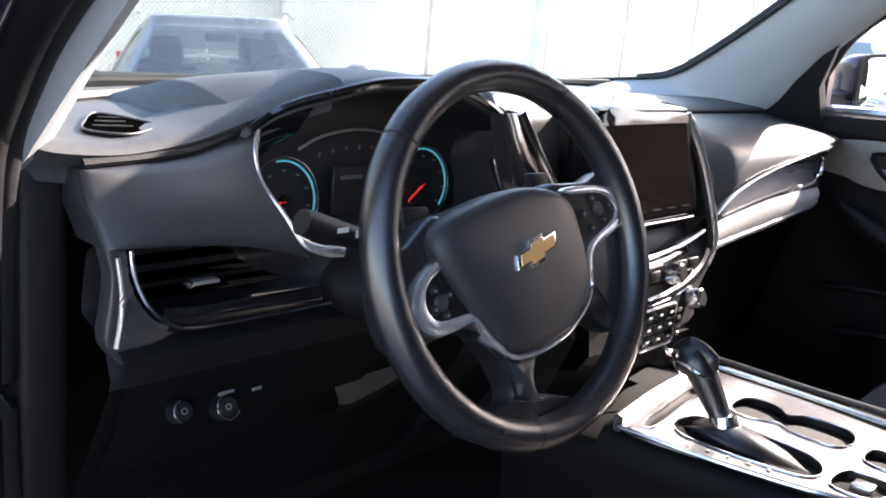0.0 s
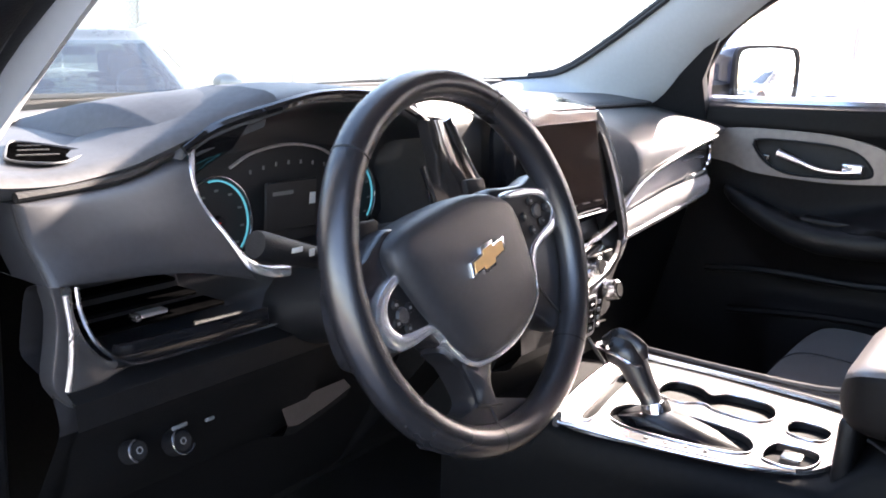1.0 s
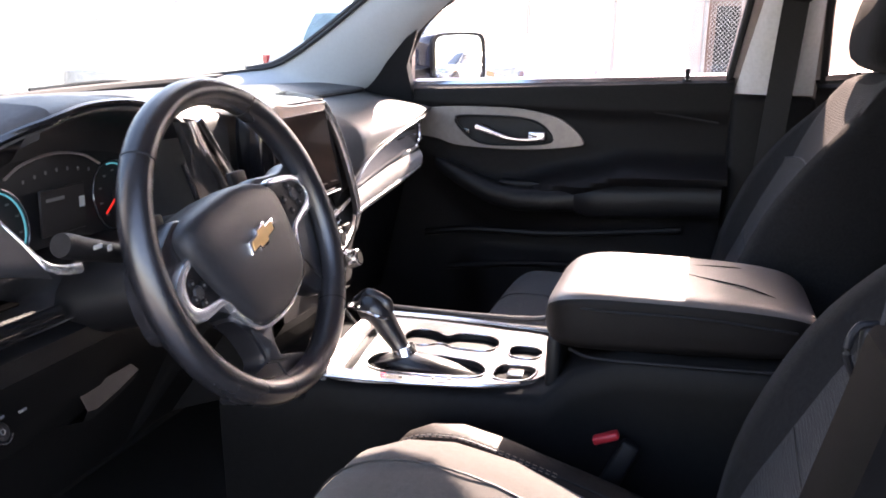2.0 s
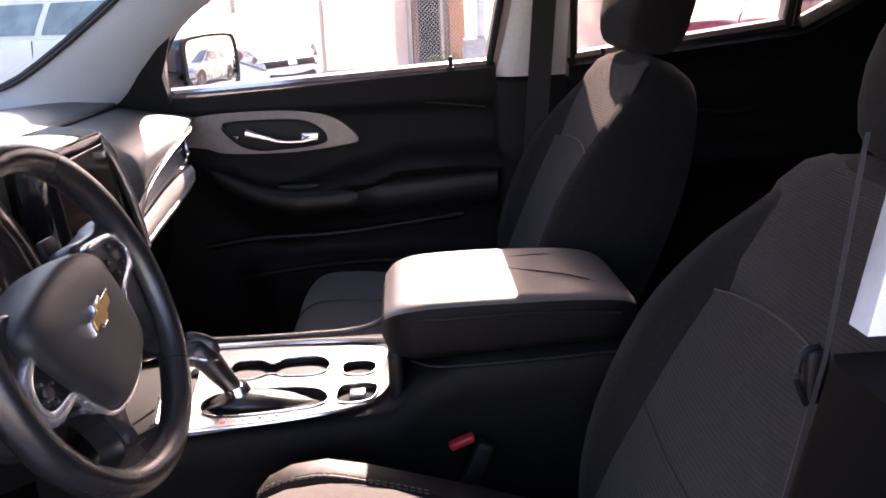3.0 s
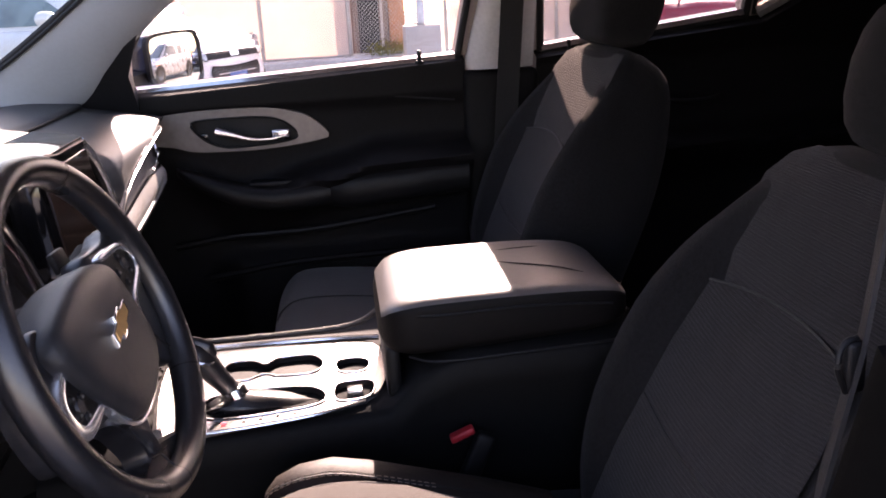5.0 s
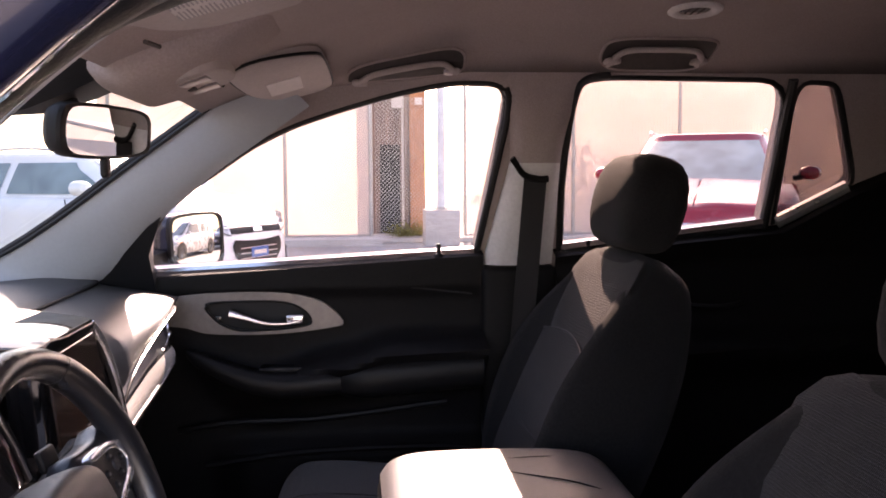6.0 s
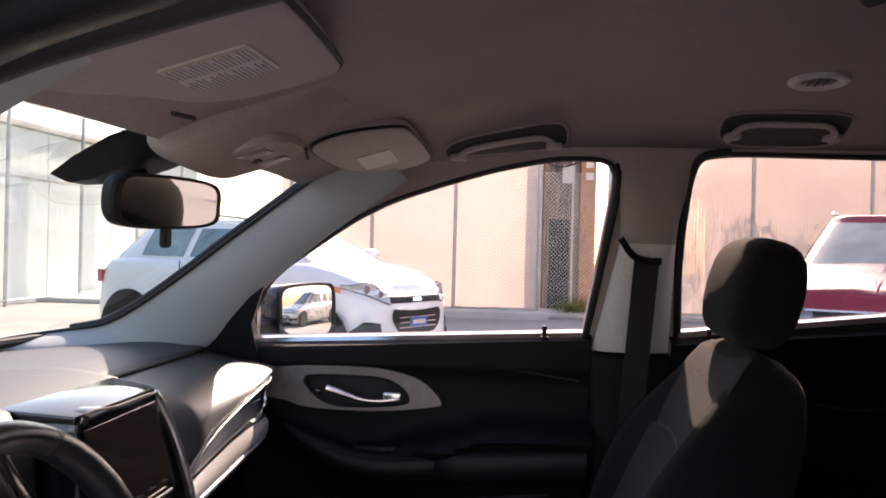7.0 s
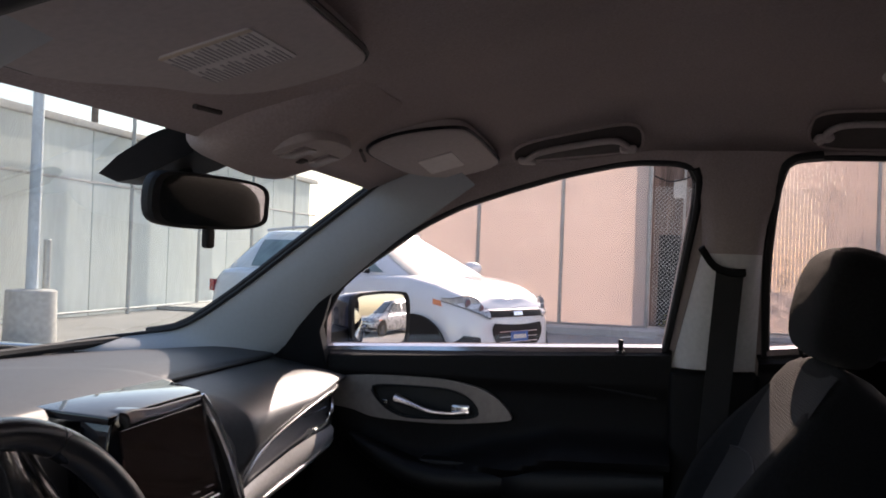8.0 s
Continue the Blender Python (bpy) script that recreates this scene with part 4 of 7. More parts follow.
part("switch", rbox((0.024, 0.012, 0.005), (0, 0, 0), 0.002, 2, TILT_M @ Matrix.Translation((0, 0.012, -0.008))), RECESS, oc)
part("microphone_grille", rbox((0.08, 0.028, 0.006), (0, 0, 0), 0.002, 2, TILT_M @ Matrix.Translation((0, 0.062, -0.004))), DOOR_PL, oc)
# sensor cover and mirror on the windscreen
sh = thing("sensor_cover", (0.06, 0.22, 1.56), "black triangular sensor cover on the windscreen", "sensor cover")
rows = []
for p, w, d in (((0.03, 0.085, 1.572), 0.088, 0.022), ((0.033, 0.14, 1.556), 0.080, 0.030), ((0.038, 0.20, 1.532), 0.060, 0.026), ((0.042, 0.245, 1.512), 0.035, 0.010)):
    c = Vector(p)
    rows.append([c + Vector((w, 0, 0)), c + Vector((w * 0.7, -0.02, -d)), c + Vector((-w * 0.7, -0.02, -d)), c + Vector((-w, 0, 0))])
part("cover", loft(rows), HARD, sh)
rv = thing("rear_view_mirror", (0.03, 0.10, 1.49), "black framed rear view mirror on a windscreen stalk", "rear view mirror")
ctr = Vector((0.020, 0.090, 1.478))
MN = Vector((-0.285, -0.94, -0.095)).normalized()
MU = Vector((0, 0, 1)) - MN * MN.z
MU.normalize()
MX = MU.cross(MN)
MX = MX if MX.x > 0 else -MX
RM = M(*ctr, tuple(MX), tuple(MU), tuple(MX.cross(MU)))
sgn = 1 if MX.cross(MU).dot(MN) > 0 else -1
mo = [(x * 0.90, y * 0.93) for x, y in smooth_poly([(-0.118, 0.0), (-0.108, 0.030), (-0.06, 0.037), (0.06, 0.037), (0.110, 0.028), (0.118, 0.0), (0.112, -0.024), (0.06, -0.034), (-0.05, -0.037), (-0.105, -0.030)], 4)]
part("housing", loft([[RM @ Vector((x * f, y * f, sgn * z)) for x, y in mo] for f, z in ((0.45, -0.035), (0.85, -0.028), (0.99, -0.012), (1.0, 0.0), (0.97, 0.004))]), HARD, rv)
part("glass", plate(inset_poly(mo, 0.87), (), 0.003, RM @ Matrix.Translation((0, 0, sgn * 0.0045 + (0.003 if sgn < 0 else 0)))), MIRROR, rv, "silvered mirror glass", smooth=False)
part("stalk", tube([ctr - MN * 0.02 + Vector((0, 0, 0.01)), Vector((0.035, 0.135, 1.51)), Vector((0.035, 0.15, 1.54))], 0.011, 10), HARD, rv)
part("toggle", rbox((0.022, 0.010, 0.026), ctr + MN * -0.002 + Vector((-0.005, 0, -0.045)), 0.005, 3), HARD, rv, "day and night toggle")

# door mirror outside the passenger window
dm = thing("door_mirror", (0.98, 0.20, 1.20), "dark blue door mirror outside the passenger window", "door mirror")
DN = Vector((-0.56, -0.83, 0.02)).normalized()
DX = Vector((0, 0, 1)).cross(DN).normalized()
DU = DN.cross(DX)
DM = M(1.0, 0.155, 1.270, tuple(DX), tuple(DU), tuple(DN))
do = smooth_poly([(-0.105, 0.0), (-0.10, 0.052), (-0.04, 0.064), (0.06, 0.066), (0.098, 0.055), (0.105, 0.0), (0.098, -0.055), (0.04, -0.066), (-0.05, -0.062), (-0.098, -0.045)], 4)
do = [(x * 0.84, y) for x, y in do]
part("housing", loft([[DM @ Vector((x * f, y * f, z)) for x, y in do] for f, z in ((0.30, -0.13), (0.75, -0.105), (0.97, -0.05), (1.0, -0.004), (0.95, 0.004))]), BODY, dm)
part("frame", plate(do, [inset_poly(do, 0.90)], 0.012, DM @ Matrix.Translation((0, 0, 0.010))), HARD, dm, "black mirror frame")
bulge = [[DM @ Vector((x * f, y * f, 0.0105 - ((x * f) ** 2 + (y * f) ** 2) / 2.4)) for x, y in inset_poly(do, 0.92)] for f in (1.0, 0.86, 0.72, 0.58, 0.44, 0.30, 0.16, 0.03)]
part("glass", loft(bulge), MIRROR, dm, "convex silvered mirror glass", sharp=80)
part("foot", loft([[Vector(p) + Vector(q) for q in ((0, 0.05, -0.02), (0, -0.03, -0.02), (0, -0.03, 0.03), (0, 0.05, 0.03))] for p in ((0.84, 0.27, 1.215), (0.90, 0.25, 1.215), (0.97, 0.22, 1.225))]), HARD, dm)

# ---- dashboard ----
def brow_z(x):
    return 1.243 - 0.060 * (abs(x + 0.39) / 0.18) ** 2.4


def hood_back(x):
    """How far the instrument hood's edge draws back towards the driver's door."""
    return 0.036 * ease((-0.468 - x) / 0.08)


def swoosh_z(x):
    return interp(x, [0.24, 0.27, 0.30, 0.35, 0.40, 0.50, 0.62, 0.72], [1.062, 1.081, 1.095, 1.109, 1.119, 1.134, 1.149, 1.154])


def strip_top(x):
    return interp(x, [0.26, 0.30, 0.45, 0.56, 0.65, 0.72], [1.049, 1.056, 1.073, 1.079, 1.080, 1.078])


def strip_low(x):
    return interp(x, [0.26, 0.30, 0.45, 0.56, 0.65, 0.72], [1.015, 1.019, 1.031, 1.041, 1.053, 1.062])


def profile(x):
    """The dashboard's section at x: points from the windscreen foot over the top and down the face."""
    b = dash_base_y(x)
    left = [(b, 1.195), (0.36, 1.197), (0.235, 1.187), (0.222, 1.178), (0.214, 1.168), (0.174, 1.114), (0.21, 1.106), (0.222, 1.050), (0.182, 1.036), (0.170, 1.002), (0.20, 0.945), (0.30, 0.76)]
    z = brow_z(x)
    dy = hood_back(x)
    vk_ = ease((x + 0.500) / 0.10)
    clus = [(b, 1.20), (0.29 + dy, 1.250 - 0.02 * ((x + 0.39) / 0.17) ** 2), (0.182 + dy, z + 0.008), (0.176 + dy, z - 0.006), (0.255, z - 0.020), (0.270, 1.088), (lerp(0.218, 0.195, vk_), 1.080), (lerp(0.222, 0.172, vk_), lerp(1.050, 1.070, vk_)), (lerp(0.182, 0.172, vk_), lerp(1.036, 1.040, vk_)), (0.17, 1.005), (0.20, 0.945), (0.30, 0.76)]
    gap = [(b, 1.20), (0.30, 1.244), (0.215, 1.232), (0.207, 1.220), (0.185, 1.212), (0.178, 1.130), (0.172, 1.090), (0.165, 1.062), (0.155, 1.035), (0.145, 0.975), (0.185, 0.92), (0.29, 0.77)]
    mid = [(b, 1.20), (0.33, 1.236), (0.240, 1.222), (0.232, 1.210), (0.222, 1.205), (0.200, 1.130), (0.170, 1.050), (0.160, 1.030), (0.145, 0.985), (0.135, 0.935), (0.15, 0.90), (0.19, 0.80)]
    s = swoosh_z(x)
    end = ease((x - 0.64) / 0.12)
    right = [(b, 1.20), (0.42, 1.216), (0.335 - 0.02 * ease((x - 0.5) / 0.2), 1.206), (0.315, 1.196), (0.205, 1.188 - 0.01 * end), (0.148, max(1.155, s + 0.012)), (0.140 + 0.02 * end, s), (0.185, s - 0.010), (0.150 + 0.03 * end, strip_top(x)), (0.146 + 0.035 * end, strip_low(x)), (0.200, strip_low(x) - 0.012), (0.27, 0.74)]
    keys = [(-0.80, left), (-0.572, left), (-0.556, clus), (-0.236, clus), (-0.222, gap), (-0.125, gap), (-0.105, mid), (0.205, mid), (0.30, right), (0.80, right)]
    for (xa, pa), (xb, pb_) in zip(keys, keys[1:]):
        if x <= xb:
            t = (x - xa) / (xb - xa)
            return [(lerp(p[0], q[0], t), lerp(p[1], q[1], t)) for p, q in zip(pa, pb_)]
    return right


def rounded_profile(x):
    """The section with its corners rounded off."""
    pts = profile(x)
    out = []
    for i, p in enumerate(pts):
        if i in (0, len(pts) - 1):
            out.append(p)
            continue
        a, c = pts[i - 1], pts[i + 1]
        f = 0.22 if i not in (1, 4, 5) else 0.34
        pa = (lerp(p[0], a[0], f), lerp(p[1], a[1], f))
        pc = (lerp(p[0], c[0], f), lerp(p[1], c[1], f))
        for t in (0, 0.33, 0.67, 1):
            q0 = (lerp(pa[0], p[0], t), lerp(pa[1], p[1], t))
            q1 = (lerp(p[0], pc[0], t), lerp(p[1], pc[1], t))
            out.append((lerp(q0[0], q1[0], t), lerp(q0[1], q1[1], t)))
    return out


dash = thing("dashboard", (0, 0.25, 0.80), "black soft-touch dashboard with silver and chrome trim", "dashboard")
XS = sorted(set([round(v, 4) for v in span(-0.750, 0.765, 68)] + [-0.572, -0.564, -0.556, -0.236, -0.229, -0.222, -0.125, -0.115, -0.105, 0.205, 0.30]))
ROWS_D = [[Vector((x, y, z)) for y, z in rounded_profile(x)] for x in XS]
CUT = 1 + 4 * 2 + 2
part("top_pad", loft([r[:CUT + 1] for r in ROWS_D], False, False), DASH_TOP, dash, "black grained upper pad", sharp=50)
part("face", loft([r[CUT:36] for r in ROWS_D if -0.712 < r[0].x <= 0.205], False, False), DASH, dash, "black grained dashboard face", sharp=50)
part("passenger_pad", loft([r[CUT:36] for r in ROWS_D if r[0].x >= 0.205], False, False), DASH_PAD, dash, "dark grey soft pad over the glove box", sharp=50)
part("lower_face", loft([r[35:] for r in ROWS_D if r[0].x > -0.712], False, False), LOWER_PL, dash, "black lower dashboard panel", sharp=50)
# seam between pad and passenger face
part("pad_seam", tube([Vector((x, profile(x)[3][0] - 0.004, profile(x)[3][1] + 0.004)) for x in span(0.22, 0.74, 20)], 0.0035, 6), HARD, dash)
# silver strip on the passenger side
srow = []
for x in span(0.250, 0.690, 24):
    k = ease((x - 0.64) / 0.12)
    srow.append([Vector((x, 0.140 + 0.03 * k + 0.006 * (1 - t) - 0.005 * math.sin(math.pi * t), lerp(strip_top(x), strip_low(x), t))) for t in span(0, 1, 6)])
part("silver_strip", loft(srow, False, False), STRIP, dash, "satin silver trim strip", sharp=60)
part("strip_line", tube([r[-1] + Vector((0, -0.001, -0.003)) for r in srow], 0.0025, 6), CHROME, dash)
part("swoosh_line", tube(spline([Vector((x, profile(max(x, 0.3))[6][0] - 0.002, swoosh_z(x) + 0.001)) for x in span(0.245, 0.70, 16)], 3), 0.0026, 8), CHROME, dash, "thin chrome line under the passenger pad")
# side vent at the passenger end
for k in range(3):
    zz = 1.090 + 0.014 * k
    part("vent_slat", rbox((0.12, 0.020, 0.003), (0.635, 0.178, zz + 0.006), 0.001, 1), GLOSS, dash)
part("vent_ring", tube(spline([(0.58, 0.150, 1.083), (0.66, 0.156, 1.087), (0.728, 0.170, 1.096), (0.748, 0.176, 1.125), (0.735, 0.166, 1.150)], 5), 0.005, 8), CHROME, dash, "chrome vent frame")
part("vent_knob", rbox((0.022, 0.010, 0.010), (0.690, 0.158, 1.100), 0.003, 2), CHROME, dash)

# left end: demister vent, leather pad seam, vent, knobs
DEM = [(-0.685, 0.256), (-0.668, 0.290), (-0.647, 0.319), (-0.634, 0.314), (-0.621, 0.294), (-0.612, 0.268), (-0.634, 0.248), (-0.660, 0.236)]


def dem_at(x, y, up=0.0):
    return Vector((x, y, 1.1885 + 0.08 * (y - 0.235) + up))


part("demister_frame", tube(spline([dem_at(x, y, 0.0015) for x, y in DEM], 4, True), 0.0012, 6, True), DASH_TOP, dash, "thin vent frame")
part("demister_mouth", loft([[dem_at(x, y, up) for x, y in smooth_poly(inset_poly(DEM, f), 4)] for f, up in ((1.0, 0.0008), (0.5, 0.0008), (0.02, 0.0008))]), VOID, dash, "dark demister slot")
for k in range(3):
    u = (k + 0.8) / 3.6
    a, c = Vector((-0.683, 0.258)).lerp(Vector((-0.645, 0.318)), u), Vector((-0.640, 0.246)).lerp(Vector((-0.630, 0.312)), u ** 0.8)
    part("demister_slat", tube([dem_at(a.x + 0.004, a.y, 0.0012), dem_at(c.x, c.y, 0.0012)], 0.0010, 6), HARD, dash)
part("left_end_cap", rbox((0.045, 0.27, 0.42), (-0.731, 0.365, 0.965), 0.012, 3), HARD, dash)
for k in range(3):
    part("vent_slat", rbox(((0.160, 0.128, 0.106)[k], 0.028, 0.003), ((-0.607, -0.623, -0.634)[k], 0.2065, 1.060 + 0.016 * k), 0.001, 1), VOID, dash)
vk = part("vent_knob", rbox((0.030, 0.010, 0.004), (-0.628, 0.168, 1.078), 0.0018, 2), SATIN, dash, "silver vent knob")
part("knob_end", rbox((0.006, 0.011, 0.006), (-0.642, 0.1665, 1.078), 0.002, 2), CHROME, vk)
part("vent_side", plate(smooth_poly([(-0.710, 1.114), (-0.693, 1.113), (-0.690, 1.090), (-0.681, 1.068), (-0.664, 1.048), (-0.640, 1.039), (-0.664, 1.030), (-0.690, 1.016), (-0.706, 1.030), (-0.711, 1.044), (-0.708, 1.066), (-0.706, 1.092)], 3), (), 0.016, M(0, 0.170, 0, (1, 0, 0), (0, 0, 1), (0, -1, 0)), 0.004), VENT_SATIN, dash, "satin silver vent end piece")
part("vent_edge", tube(spline([(-0.711, 0.151, 1.112), (-0.708, 0.150, 1.085), (-0.709, 0.150, 1.060), (-0.712, 0.150, 1.042)], 5), 0.0020, 8), SATIN, dash, "bright outer edge of the vent end piece")
part("vent_lip", loft([[Vector((x, 0.168 + 0.004 * math.cos(a), z + 0.010 * math.sin(a))) for a in span(0, 2 * math.pi, 10)[:-1]] for x, z in ((-0.660, 1.050), (-0.63, 1.048), (-0.56, 1.047), (-0.50, 1.046))]), GLOSS, dash, "gloss black lower vent lip")
part("vent_chrome", tube(spline([(-0.692, 0.166, 1.112), (-0.689, 0.165, 1.090), (-0.678, 0.164, 1.066), (-0.658, 0.163, 1.047), (-0.64, 0.163, 1.041), (-0.60, 0.163, 1.039), (-0.49, 0.164, 1.038)], 6), 0.0018, 6), CHROME, dash, "thin chrome vent line")
for x, z, r in ((-0.607, 0.960, 0.0115), (-0.650, 0.967, 0.010)):
    KM = M(x, 0.168, z, (1, 0, 0), (0, 0.4, 0.9), (0, -0.9, 0.4))
    kn = part("switch_knob", cyl(r, r * 0.9, 0.016, 20, KM, 0.002), HARD, dash, "round black rotary switch")
    part("knob_ring", tube([KM @ Vector((r * 0.95 * math.cos(a), r * 0.95 * math.sin(a), 0.0165)) for a in span(radians(100), radians(330 if r > 0.011 else 240), 20)], 0.0008, 6), VENT_SATIN, kn)
    part("knob_mark", tube([KM @ Vector((0.0026 * math.cos(a), 0.0026 * math.sin(a), 0.0165)) for a in span(0, 2 * math.pi, 10)[:-1]], 0.0006, 6, True), DIM_MARK, kn)
part("switch_mark", rbox((0.016, 0.002, 0.003), (-0.607, 0.158, 0.978), 0.0005, 1), DIM_MARK, dash)
part("switch_mark", rbox((0.010, 0.002, 0.003), (-0.575, 0.158, 0.974), 0.0005, 1), DIM_MARK, dash)
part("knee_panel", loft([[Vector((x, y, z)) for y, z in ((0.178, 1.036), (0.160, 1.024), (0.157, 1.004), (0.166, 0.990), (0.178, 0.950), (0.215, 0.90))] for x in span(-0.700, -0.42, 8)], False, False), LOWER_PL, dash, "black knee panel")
part("bonnet_release", rbox((0.04, 0.015, 0.012), (-0.665, 0.19, 0.872), 0.003, 2), SATIN, dash)

# instrument binnacle trim and gauges
CH = spline([(-0.545, 0.218, 1.193), (-0.557, 0.203, 1.168), (-0.559, 0.188, 1.148), (-0.549, 0.172, 1.126), (-0.537, 0.157, 1.104), (-0.519, 0.150, 1.095), (-0.497, 0.147, 1.092)], 6)
WING_TOP = spline([(-0.709, 0.204, 1.168), (-0.652, 0.205, 1.171), (-0.612, 0.208, 1.175), (-0.576, 0.214, 1.184), (-0.549, 0.219, 1.192)], 5)
WING_LOW = spline([(-0.707, 0.166, 1.114), (-0.645, 0.164, 1.111), (-0.590, 0.160, 1.105), (-0.552, 0.155, 1.096), (-0.530, 0.151, 1.090)], 5)
WING_LEFT = spline([WING_TOP[0], (-0.711, 0.189, 1.145), (-0.709, 0.177, 1.130), WING_LOW[0]], 5)
WING_RIGHT = [p + Vector((-0.004, 0.0, -0.001)) for p in CH[:28]]


def along(path, u):
    k = u * (len(path) - 1)
    i = min(int(k), len(path) - 2)
    return Vector(path[i]).lerp(Vector(path[i + 1]), k - i)


def wing_at(u, v):
    """The padded panel between its four edges, swelling a little in the middle."""
    p = along(WING_TOP, u) * (1 - v) + along(WING_LOW, u) * v + along(WING_LEFT, v) * (1 - u) + along(WING_RIGHT, v) * u
    p -= (WING_TOP[0] * (1 - u) * (1 - v) + WING_RIGHT[0] * u * (1 - v) + WING_LOW[0] * (1 - u) * v + WING_RIGHT[-1] * u * v)
    edge = min(1.0, 8 * min(u, v, 1 - v) + 0.0)
    return p + Vector((0, -0.82, 0.57)) * (0.007 * math.sin(math.pi * v) * math.sin(math.pi * min(u, 0.5)) + 0.004 * (1 - (1 - edge) ** 2))


US = [0.0, 0.012, 0.03, 0.06, 0.1] + span(0.16, 1, 16)
wing = []
for v in [0.0, 0.015, 0.04, 0.08] + span(0.14, 0.86, 12) + [0.92, 0.96, 0.985, 1.0]:
    row = [wing_at(u, v) for u in US]
    wing.append([row[0] + Vector((-0.004, 0.05, 0)), row[0] + Vector((-0.005, 0.012, 0)), row[0] + Vector((-0.003, 0.004, 0))] + row)
wing = [[p + Vector((0, 0.02, 0.0)) for p in wing[0]]] + wing + [[p + Vector((0, 0.03, 0.0)) for p in wing[-1]]]
LIP = spline([(-0.752, 0.222, 1.189), (-0.729, 0.214, 1.182), (-0.686, 0.211, 1.179), (-0.652, 0.212, 1.181), (-0.607, 0.215, 1.188), (-0.583, 0.216, 1.195), (-0.552, 0.214, 1.206), (-0.525, 0.206, 1.218), (-0.500, 0.195, 1.230), (-0.477, 0.183, 1.2405)], 4)
part("pad_lip", loft([[p + Vector(d) for d in ((0, 0.014, -0.026), (0, 0.010, -0.010), (0, 0.002, -0.007), (0, -0.002, -0.001), (0, 0.003, 0.004), (0, 0.014, 0.007), (0, 0.05, 0.008), (0, 0.09, 0.005), (0, 0.13, -0.006))] for p in LIP], False, False), DASH_TOP, dash, "rolled edge of the black upper pad", sharp=60)
part("wing_gap", tube([p + Vector((0, 0.006, 0.004)) for p in WING_TOP], 0.004, 8), RUBBER, dash, "dark gap above the padded panel")
part("leather_wing", loft(wing, False, False), LEATHERETTE, dash, "black padded leatherette panel beside the instruments", sharp=60)
part("wing_seam", tube([along(WING_LEFT, v) + Vector((-0.003, 0.006, 0)) for v in span(0.02, 1, 12)], 0.0014, 6), RUBBER, dash)
part("binnacle_chrome", tube([p + Vector((0.0, -0.003, 0.0015)) for p in CH], 0.0032, 8, flat=1.3, radii=[0.0032 + 0.0010 * ease((i - 24) / 10) for i in range(len(CH))]), BRIGHT, dash, "chrome strip beside the instruments")
part("binnacle_rim", tube(spline([(x, 0.178 + hood_back(x), brow_z(x) + 0.002) for x in span(-0.555, -0.238, 14)], 3), 0.005, 8), GLOSS, dash, "gloss black hood edge")
part("hood_insert", loft([[Vector((x, 0.181 + hood_back(x), brow_z(x) - 0.006)), Vector((x, 0.20 + hood_back(x), brow_z(x) - 0.030)), Vector((x + 0.01, 0.245, brow_z(x) - 0.045))] for x in span(-0.560, -0.50, 6)], False, False), GLOSS, dash, "gloss black hood lining")
part("gauge_face", plate(smooth_poly([(-0.545, 1.10), (-0.54, 1.155), (-0.48, 1.195), (-0.39, 1.208), (-0.30, 1.195), (-0.245, 1.15), (-0.24, 1.095), (-0.39, 1.088)], 4), (), 0.004, M(0, 0.2515 - 0.12 * 1.13, 0, (1, 0, 0), (0, 0.12, 1), (0, -1, 0.12))), GAUGE, dash, "black instrument face")


def gp(x, z, off=0.0):
    return Vector((x, 0.370 + 0.12 * (z - 1.13) - off, z - 0.002))


for gx, gz, gr, a0 in ((-0.489, 1.122, 0.043, 185), (-0.293, 1.129, 0.042, 215)):
    g = part("gauge_ring", tube([gp(gx + gr * math.cos(a), gz + gr * math.sin(a), 0.125) for a in span(0, 2 * math.pi, 40)[:-1]], 0.0014, 8, True), VENT_SATIN, dash, "silver gauge ring")
    part("light_ring", tube([gp(gx + (gr - 0.004) * math.cos(a), gz + (gr - 0.004) * math.sin(a), 0.124) for a in span(radians(-45), radians(100), 30)], 0.0011, 6), TEAL, g, "lit teal ring")
    for i in range(9):
        a = radians(225 - i * 270 / 8)
        part("tick", rbox((0.005, 0.001, 0.0022), (0, 0, 0), 0.0003, 1, Matrix.Translation(gp(gx + 0.030 * math.cos(a), gz + 0.030 * math.sin(a), 0.126))), DIM_MARK, g)
    a = radians(a0)
    part("needle", tube([gp(gx, gz, 0.128), gp(gx + 0.032 * math.cos(a), gz + 0.032 * math.sin(a), 0.128)], 0.0012, 6), NEEDLE, g, "red lit needle")
    part("hub", cyl(0.007, 0.006, 0.004, 16, M(*gp(gx, gz, 0.125), (1, 0, 0), (0, 0, 1), (0, -1, 0))), HARD, g)
part("info_display", rbox((0.075, 0.003, 0.052), gp(-0.392, 1.128, 0.127), 0.002, 1), GAUGE, dash, "dark information display")
part("info_line", rbox((0.030, 0.001, 0.004), gp(-0.405, 1.142, 0.130), 0.0003, 1), DIM_MARK, dash)
part("info_line", rbox((0.009, 0.001, 0.012), gp(-0.362, 1.133, 0.130), 0.0003, 1), MARK, dash)
part("upper_arc", tube(spline([gp(-0.470, 1.172, 0.126), gp(-0.44, 1.184, 0.126), gp(-0.392, 1.190, 0.126), gp(-0.345, 1.184, 0.126), gp(-0.315, 1.170, 0.126)], 5), 0.0016, 6), SATIN, dash, "silver arc over the small gauges")
for i in range(7):
    part("tick", rbox((0.003, 0.001, 0.004), gp(-0.445 + 0.018 * i, 1.166 + 0.006 * math.sin(i * math.pi / 6), 0.127), 0.0003, 1), DIM_MARK, dash)
